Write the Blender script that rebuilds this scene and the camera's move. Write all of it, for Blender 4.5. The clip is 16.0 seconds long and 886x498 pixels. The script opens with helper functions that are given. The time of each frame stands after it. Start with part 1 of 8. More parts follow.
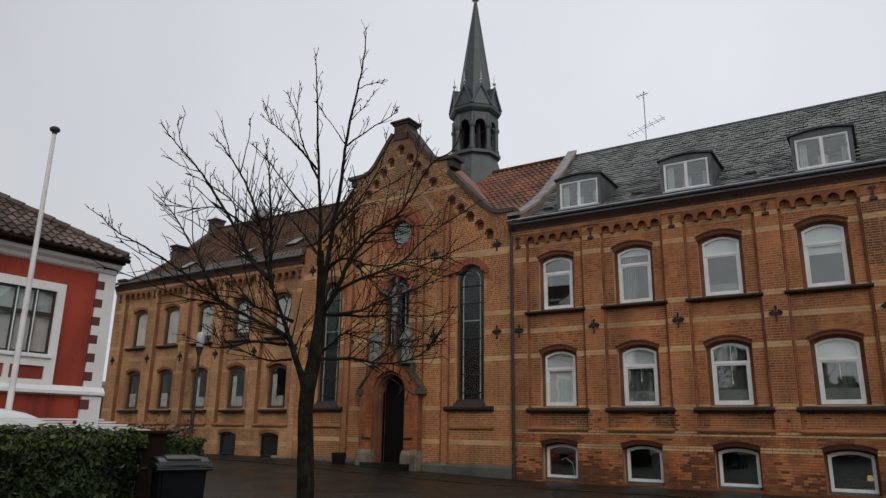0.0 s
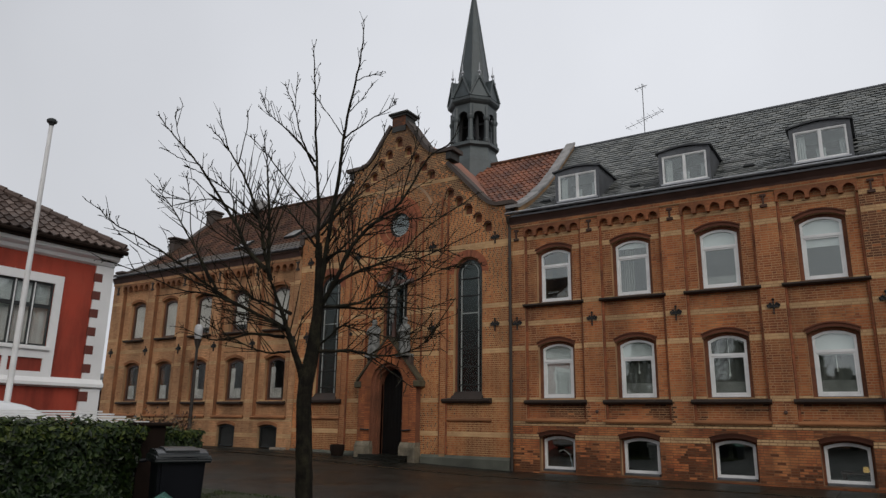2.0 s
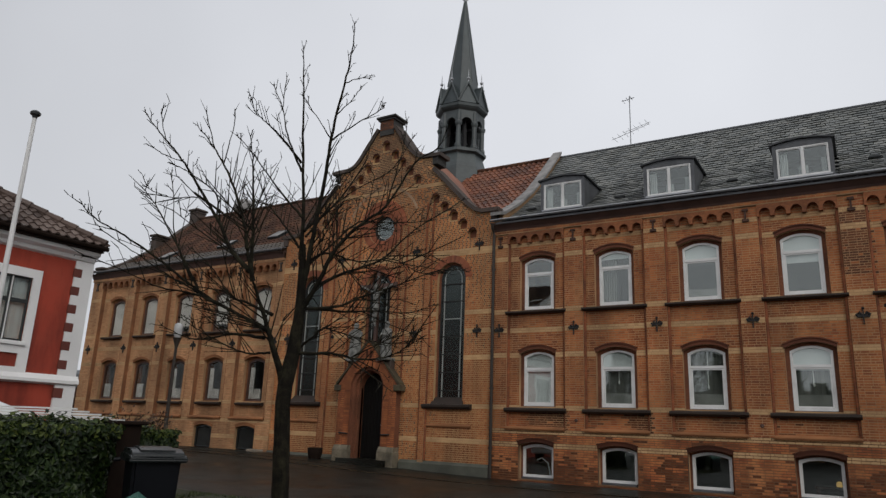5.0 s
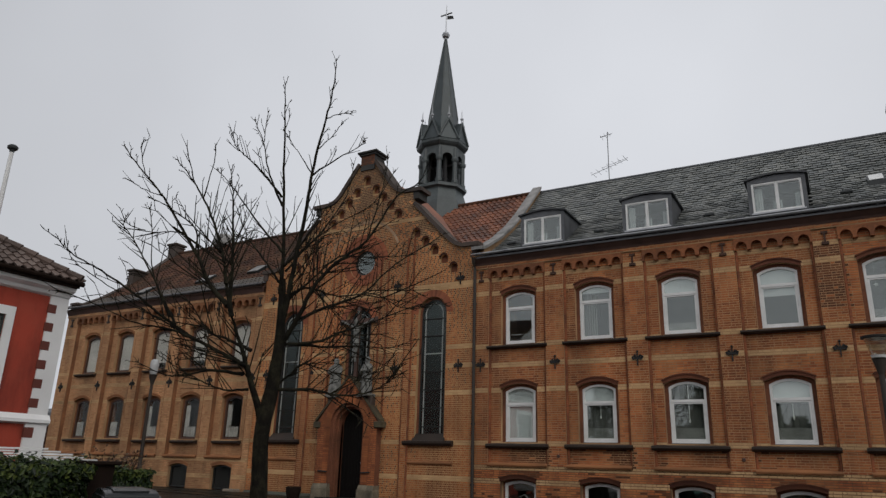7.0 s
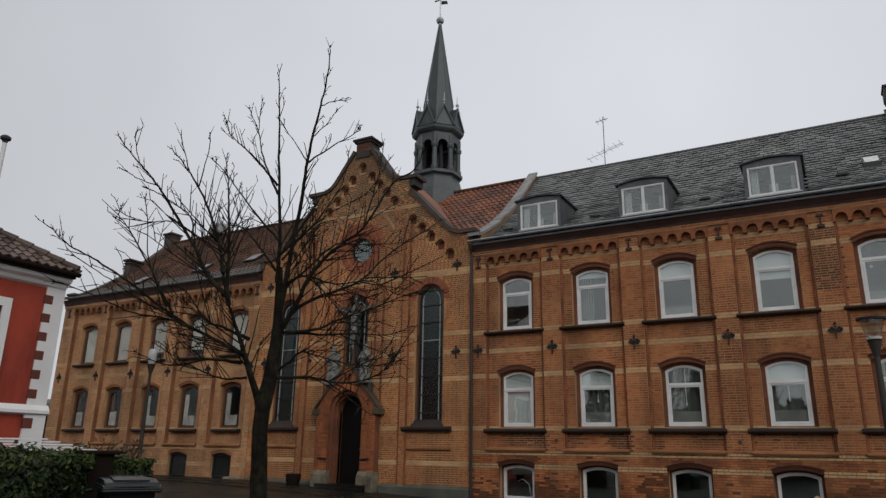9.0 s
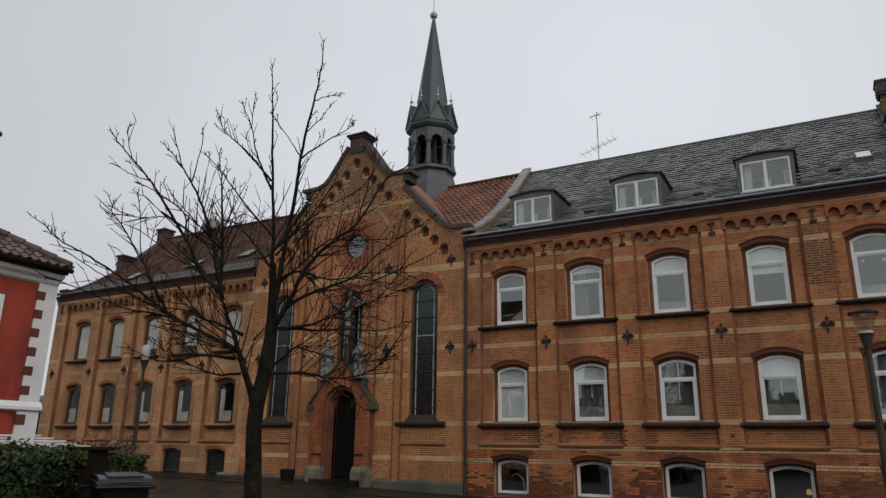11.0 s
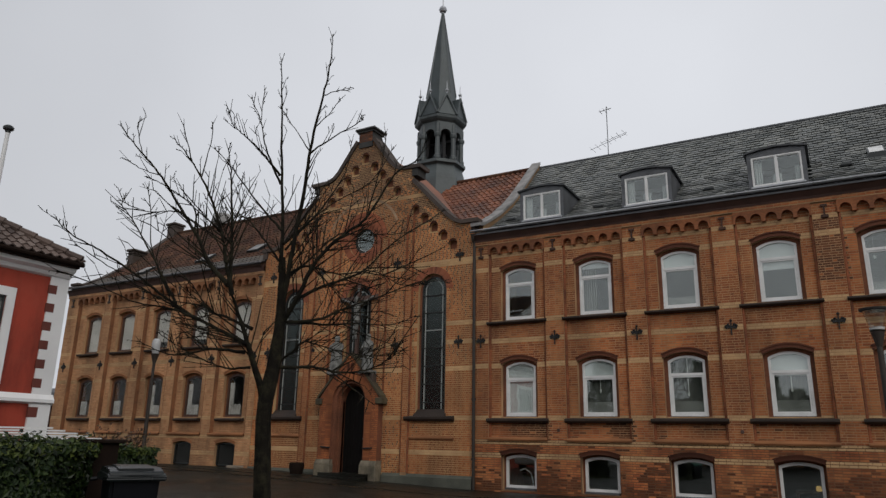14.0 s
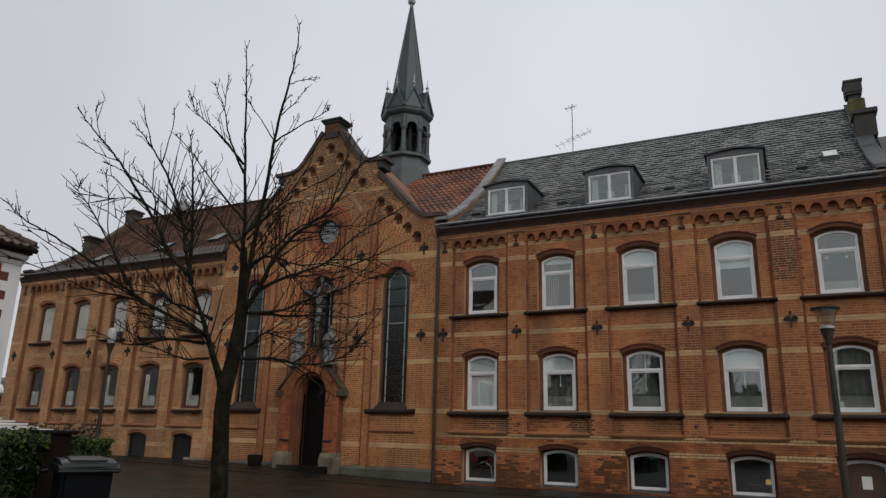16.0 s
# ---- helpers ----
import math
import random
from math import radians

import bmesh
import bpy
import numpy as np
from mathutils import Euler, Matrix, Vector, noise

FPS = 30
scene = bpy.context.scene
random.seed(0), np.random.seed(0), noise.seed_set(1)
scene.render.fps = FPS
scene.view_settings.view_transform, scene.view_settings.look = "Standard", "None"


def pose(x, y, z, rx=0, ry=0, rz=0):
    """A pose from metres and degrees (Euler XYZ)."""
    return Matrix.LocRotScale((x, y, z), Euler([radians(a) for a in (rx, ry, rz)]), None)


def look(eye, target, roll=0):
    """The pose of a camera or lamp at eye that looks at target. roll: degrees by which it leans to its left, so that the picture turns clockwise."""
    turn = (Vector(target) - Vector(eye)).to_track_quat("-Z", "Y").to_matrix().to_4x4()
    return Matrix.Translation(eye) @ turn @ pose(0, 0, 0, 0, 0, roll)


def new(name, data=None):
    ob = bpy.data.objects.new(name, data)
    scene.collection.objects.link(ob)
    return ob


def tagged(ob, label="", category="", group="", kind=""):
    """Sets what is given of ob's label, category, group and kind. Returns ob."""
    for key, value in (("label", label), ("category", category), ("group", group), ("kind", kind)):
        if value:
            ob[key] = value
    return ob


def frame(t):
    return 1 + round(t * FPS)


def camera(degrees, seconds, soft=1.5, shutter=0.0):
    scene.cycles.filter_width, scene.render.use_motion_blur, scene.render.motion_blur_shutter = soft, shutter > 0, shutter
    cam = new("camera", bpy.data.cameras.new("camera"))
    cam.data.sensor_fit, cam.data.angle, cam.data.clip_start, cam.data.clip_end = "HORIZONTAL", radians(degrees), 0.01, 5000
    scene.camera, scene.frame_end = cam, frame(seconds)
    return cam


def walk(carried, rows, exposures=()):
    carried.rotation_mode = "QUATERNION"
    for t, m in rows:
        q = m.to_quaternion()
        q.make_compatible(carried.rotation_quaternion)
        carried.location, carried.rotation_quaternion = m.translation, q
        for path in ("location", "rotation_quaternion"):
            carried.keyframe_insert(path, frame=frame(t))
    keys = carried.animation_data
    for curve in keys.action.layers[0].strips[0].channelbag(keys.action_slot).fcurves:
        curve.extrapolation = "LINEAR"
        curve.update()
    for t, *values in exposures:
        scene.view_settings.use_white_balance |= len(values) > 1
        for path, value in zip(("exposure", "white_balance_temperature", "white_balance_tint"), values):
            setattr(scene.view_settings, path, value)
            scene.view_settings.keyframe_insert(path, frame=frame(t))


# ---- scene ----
# ---------- camera: it stands on one spot across the street and turns ----------
cam = camera(64.81, 16.0, soft=1.4)
EYE = (0.0, -19.0, 1.4)
# seconds, yaw, pitch, roll
TURNS = [
    (0.0, 32.53, 14.54, -0.82),
    (0.5, 32.15, 14.74, -0.92),
    (1.0, 32.47, 14.42, -1.43),
    (1.5, 32.87, 13.93, -0.88),
    (2.0, 32.38, 13.92, -0.82),
    (2.5, 32.06, 13.78, -1.26),
    (3.0, 32.21, 14.07, -1.50),
    (3.2, 32.64, 13.99, -1.34),
    (5.3, 29.75, 14.68, -2.44),
    (5.5, 29.05, 15.15, -2.44),
    (6.0, 28.70, 16.21, -2.27),
    (6.5, 28.83, 17.14, -1.97),
    (7.0, 29.24, 17.26, -1.59),
    (7.5, 29.17, 17.20, -1.42),
    (8.0, 29.00, 17.00, -1.46),
    (8.5, 29.17, 16.68, -1.30),
    (9.0, 29.14, 16.17, -0.94),
    (11.3, 28.68, 15.79, -0.73),
    (11.5, 29.03, 16.04, -0.81),
    (12.0, 29.14, 16.30, -1.06),
    (12.5, 29.32, 16.23, -1.07),
    (13.0, 29.36, 16.29, -0.92),
    (13.5, 29.86, 15.46, -1.02),
    (14.0, 29.35, 15.36, -1.03),
    (14.5, 29.08, 15.11, -1.06),
    (15.0, 28.87, 15.01, -1.14),
    (15.5, 27.99, 15.42, -0.97),
    (16.0, 26.22, 14.88, -1.33),
]
walk(cam, [(t, pose(*EYE, 90 + pitch, roll, yaw)) for t, yaw, pitch, roll in TURNS],
     [(0.0, 0.0), (3.0, 0.0), (5.5, -0.04), (7.0, -0.13), (9.0, -0.13), (12.5, -0.06), (16.0, -0.09)])

from mathutils.geometry import tessellate_polygon

# ---------- light: a closed, wet winter overcast ----------
world = bpy.data.worlds.new("overcast")
scene.world = world
world.use_nodes = True
wn, wl = world.node_tree.nodes, world.node_tree.links
wn.clear()
w_out = wn.new("ShaderNodeOutputWorld")
w_bg = wn.new("ShaderNodeBackground")
sky = wn.new("ShaderNodeTexSky")
sky.sky_type, sky.sun_disc = "NISHITA", False
sky.sun_elevation, sky.sun_rotation = radians(36), radians(134)
sky.air_density, sky.dust_density = 2.0, 6.0
sky_scale = wn.new("ShaderNodeMixRGB")
sky_scale.blend_type = "MULTIPLY"
sky_scale.inputs["Fac"].default_value = 1.0
sky_scale.inputs["Color2"].default_value = (0.09, 0.09, 0.09, 1)
cloud_coord = wn.new("ShaderNodeTexCoord")
cloud_noise = wn.new("ShaderNodeTexNoise")
cloud_noise.inputs["Scale"].default_value = 1.6
cloud_noise.inputs["Detail"].default_value = 4
cloud_noise.inputs["Roughness"].default_value = 0.45
cloud_ramp = wn.new("ShaderNodeValToRGB")
cloud_ramp.color_ramp.elements[0].position = 0.3
cloud_ramp.color_ramp.elements[0].color = (0.66, 0.677, 0.724, 1)
cloud_ramp.color_ramp.elements[1].position = 0.72
cloud_ramp.color_ramp.elements[1].color = (0.785, 0.805, 0.855, 1)
thin = wn.new("ShaderNodeVectorMath")
thin.operation = "DOT_PRODUCT"
thin.inputs[1].default_value = (-0.34, 0.79, 0.52)
thin_range = wn.new("ShaderNodeMapRange")
thin_range.inputs["From Min"].default_value, thin_range.inputs["From Max"].default_value = 0.78, 1.0
thin_range.inputs["To Min"].default_value, thin_range.inputs["To Max"].default_value = 0.80, 0.99
thin_mul = wn.new("ShaderNodeMixRGB")
thin_mul.blend_type = "MULTIPLY"
thin_mul.inputs["Fac"].default_value = 1.0
wl.new(cloud_coord.outputs["Generated"], thin.inputs[0])
wl.new(thin.outputs["Value"], thin_range.inputs["Value"])
wl.new(cloud_ramp.outputs[0], thin_mul.inputs["Color1"])
wl.new(thin_range.outputs[0], thin_mul.inputs["Color2"])
cover = wn.new("ShaderNodeMixRGB")
cover.inputs["Fac"].default_value = 0.97
wl.new(sky.outputs[0], sky_scale.inputs["Color1"])
wl.new(cloud_coord.outputs["Generated"], cloud_noise.inputs["Vector"])
wl.new(cloud_noise.outputs["Fac"], cloud_ramp.inputs["Fac"])
wl.new(sky_scale.outputs[0], cover.inputs["Color1"])
wl.new(thin_mul.outputs[0], cover.inputs["Color2"])
wl.new(cover.outputs[0], w_bg.inputs["Color"])
wl.new(w_bg.outputs[0], w_out.inputs[0])
w_bg.inputs["Strength"].default_value = 1.03
sun = new("sun", bpy.data.lights.new("sun", "SUN"))
sun.data.energy, sun.data.angle, sun.data.color = 0.92, radians(40), (1.0, 0.96, 0.9)
sun.matrix_world = look((0, 0, 60), (-20 * 0.65, 20 * 0.62, 60 - 20 * 0.66))


# ---------- materials ----------
def material(name, stops, rough=0.8, grain=30.0, stain=1.2, stain_dark=0.6, bump=0.2, pieces=False, metal=0.0, spec=0.5, rough_var=0.12, stretch=(1, 1, 1), streak=1.0, patch=None):
    """A weathered surface: colours from stops, mixed by fine grain, darkened by broad stains; pieces vary one by one."""
    m = bpy.data.materials.new(name)
    m.use_nodes = True
    n, l = m.node_tree.nodes, m.node_tree.links
    b = n["Principled BSDF"]
    co = n.new("ShaderNodeTexCoord")
    mp = n.new("ShaderNodeMapping")
    mp.inputs["Scale"].default_value = stretch
    geo = n.new("ShaderNodeNewGeometry")
    l.new(geo.outputs["Position"], mp.inputs["Vector"])
    fine = n.new("ShaderNodeTexNoise")
    fine.inputs["Scale"].default_value = grain
    fine.inputs["Detail"].default_value = 6
    fine.inputs["Roughness"].default_value = 0.65
    l.new(mp.outputs[0], fine.inputs["Vector"])
    ramp = n.new("ShaderNodeValToRGB")
    els = ramp.color_ramp.elements
    while len(els) < len(stops):
        els.new(0.5)
    for i, c in enumerate(stops):
        els[i].position = i / max(1, len(stops) - 1)
        els[i].color = (*c, 1)
    if pieces:
        oi = n.new("ShaderNodeObjectInfo")
        add = n.new("ShaderNodeMath")
        l.new(geo.outputs["Random Per Island"], add.inputs[0])
        l.new(oi.outputs["Random"], add.inputs[1])
        fr = n.new("ShaderNodeMath")
        fr.operation = "FRACT"
        l.new(add.outputs[0], fr.inputs[0])
        mix = n.new("ShaderNodeMix")
        mix.inputs["Factor"].default_value = 0.22
        l.new(fr.outputs[0], mix.inputs["A"])
        l.new(fine.outputs["Fac"], mix.inputs["B"])
        l.new(mix.outputs["Result"], ramp.inputs["Fac"])
    else:
        l.new(fine.outputs["Fac"], ramp.inputs["Fac"])
    broad = n.new("ShaderNodeTexNoise")
    broad.inputs["Scale"].default_value = stain
    broad.inputs["Detail"].default_value = 5
    sm = n.new("ShaderNodeMapping")
    sm.inputs["Scale"].default_value = (1, 1, streak)
    l.new(geo.outputs["Position"], sm.inputs["Vector"])
    l.new(sm.outputs[0], broad.inputs["Vector"])
    sr = n.new("ShaderNodeValToRGB")
    sr.color_ramp.elements[0].position, sr.color_ramp.elements[1].position = 0.32, 0.62
    d = stain_dark
    sr.color_ramp.elements[0].color, sr.color_ramp.elements[1].color = (d, d, d, 1), (1, 1, 1, 1)
    l.new(broad.outputs["Fac"], sr.inputs["Fac"])
    mul = n.new("ShaderNodeMixRGB")
    mul.blend_type = "MULTIPLY"
    mul.inputs["Fac"].default_value = 1
    l.new(ramp.outputs[0], mul.inputs["Color1"])
    l.new(sr.outputs[0], mul.inputs["Color2"])
    if patch:
        # blotches of another tone, a brick or a few across
        pn = n.new("ShaderNodeTexNoise")
        pn.inputs["Scale"].default_value = patch[4] if len(patch) > 4 else 3.2
        pn.inputs["Detail"].default_value = 5
        pn.inputs["Roughness"].default_value = 0.7
        l.new(geo.outputs["Position"], pn.inputs["Vector"])
        pr = n.new("ShaderNodeMapRange")
        pr.inputs["From Min"].default_value, pr.inputs["From Max"].default_value = 0.45, 0.68
        pr.inputs["To Min"].default_value, pr.inputs["To Max"].default_value = 0.0, patch[3]
        l.new(pn.outputs["Fac"], pr.inputs["Value"])
        pm = n.new("ShaderNodeMixRGB")
        pm.inputs["Color2"].default_value = (*patch[:3], 1)
        l.new(pr.outputs[0], pm.inputs["Fac"])
        l.new(mul.outputs[0], pm.inputs["Color1"])
        # soot and run-off in long vertical streaks
        gm, gn, gr = n.new("ShaderNodeMapping"), n.new("ShaderNodeTexNoise"), n.new("ShaderNodeMapRange")
        gm.inputs["Scale"].default_value = (1.5, 1.5, 0.4)
        gn.inputs["Scale"].default_value = 1.0
        gn.inputs["Detail"].default_value = 8
        gn.inputs["Roughness"].default_value = 0.62
        gr.inputs["From Min"].default_value, gr.inputs["From Max"].default_value = 0.36, 0.58
        gr.inputs["To Min"].default_value, gr.inputs["To Max"].default_value = 0.58, 1.06
        l.new(geo.outputs["Position"], gm.inputs["Vector"])
        l.new(gm.outputs[0], gn.inputs["Vector"])
        l.new(gn.outputs["Fac"], gr.inputs["Value"])
        gx = n.new("ShaderNodeMixRGB")
        gx.blend_type = "MULTIPLY"
        gx.inputs["Fac"].default_value = 1
        l.new(pm.outputs[0], gx.inputs["Color1"])
        l.new(gr.outputs[0], gx.inputs["Color2"])
        l.new(gx.outputs[0], b.inputs["Base Color"])
    else:
        l.new(mul.outputs[0], b.inputs["Base Color"])
    rr = n.new("ShaderNodeMapRange")
    rr.inputs["To Min"].default_value, rr.inputs["To Max"].default_value = max(0.02, rough - rough_var), min(1, rough + rough_var)
    l.new(broad.outputs["Fac"], rr.inputs["Value"])
    l.new(rr.outputs[0], b.inputs["Roughness"])
    b.inputs["Metallic"].default_value = metal
    b.inputs["Specular IOR Level"].default_value = spec
    if bump:
        bp = n.new("ShaderNodeBump")
        bp.inputs["Strength"].default_value, bp.inputs["Distance"].default_value = bump, 0.01
        l.new(fine.outputs["Fac"], bp.inputs["Height"])
        l.new(bp.outputs[0], b.inputs["Normal"])
    return m


def glass_material(name, tint=(0.90, 0.93, 0.91), rough=0.02, low=0.135, high=0.85, gloss=(0.92, 0.95, 0.93)):
    """A pane: it lets light straight through and mirrors more the flatter it is seen."""
    m = bpy.data.materials.new(name)
    m.use_nodes = True
    n, l = m.node_tree.nodes, m.node_tree.links
    n.clear()
    o, mix = n.new("ShaderNodeOutputMaterial"), n.new("ShaderNodeMixShader")
    tr, gl, lw = n.new("ShaderNodeBsdfTransparent"), n.new("ShaderNodeBsdfGlossy"), n.new("ShaderNodeLayerWeight")
    lw.inputs["Blend"].default_value = 0.5
    pw_, mr = n.new("ShaderNodeMath"), n.new("ShaderNodeMapRange")
    pw_.operation = "POWER"
    pw_.inputs[1].default_value = 3.5
    mr.inputs["To Min"].default_value, mr.inputs["To Max"].default_value = low, high
    geo, nz, bp = n.new("ShaderNodeNewGeometry"), n.new("ShaderNodeTexNoise"), n.new("ShaderNodeBump")
    nz.inputs["Scale"].default_value = 1.3
    bp.inputs["Strength"].default_value, bp.inputs["Distance"].default_value = 0.16, 0.01
    l.new(geo.outputs["Position"], nz.inputs["Vector"])
    l.new(nz.outputs["Fac"], bp.inputs["Height"])
    l.new(bp.outputs[0], gl.inputs["Normal"])
    tr.inputs["Color"].default_value = (*tint, 1)
    gl.inputs["Roughness"].default_value = rough
    gl.inputs["Color"].default_value = (*gloss, 1)
    l.new(lw.outputs["Facing"], pw_.inputs[0])
    l.new(pw_.outputs[0], mr.inputs["Value"])
    l.new(mr.outputs[0], mix.inputs[0])
    l.new(tr.outputs[0], mix.inputs[1])
    l.new(gl.outputs[0], mix.inputs[2])
    l.new(mix.outputs[0], o.inputs[0])
    return m


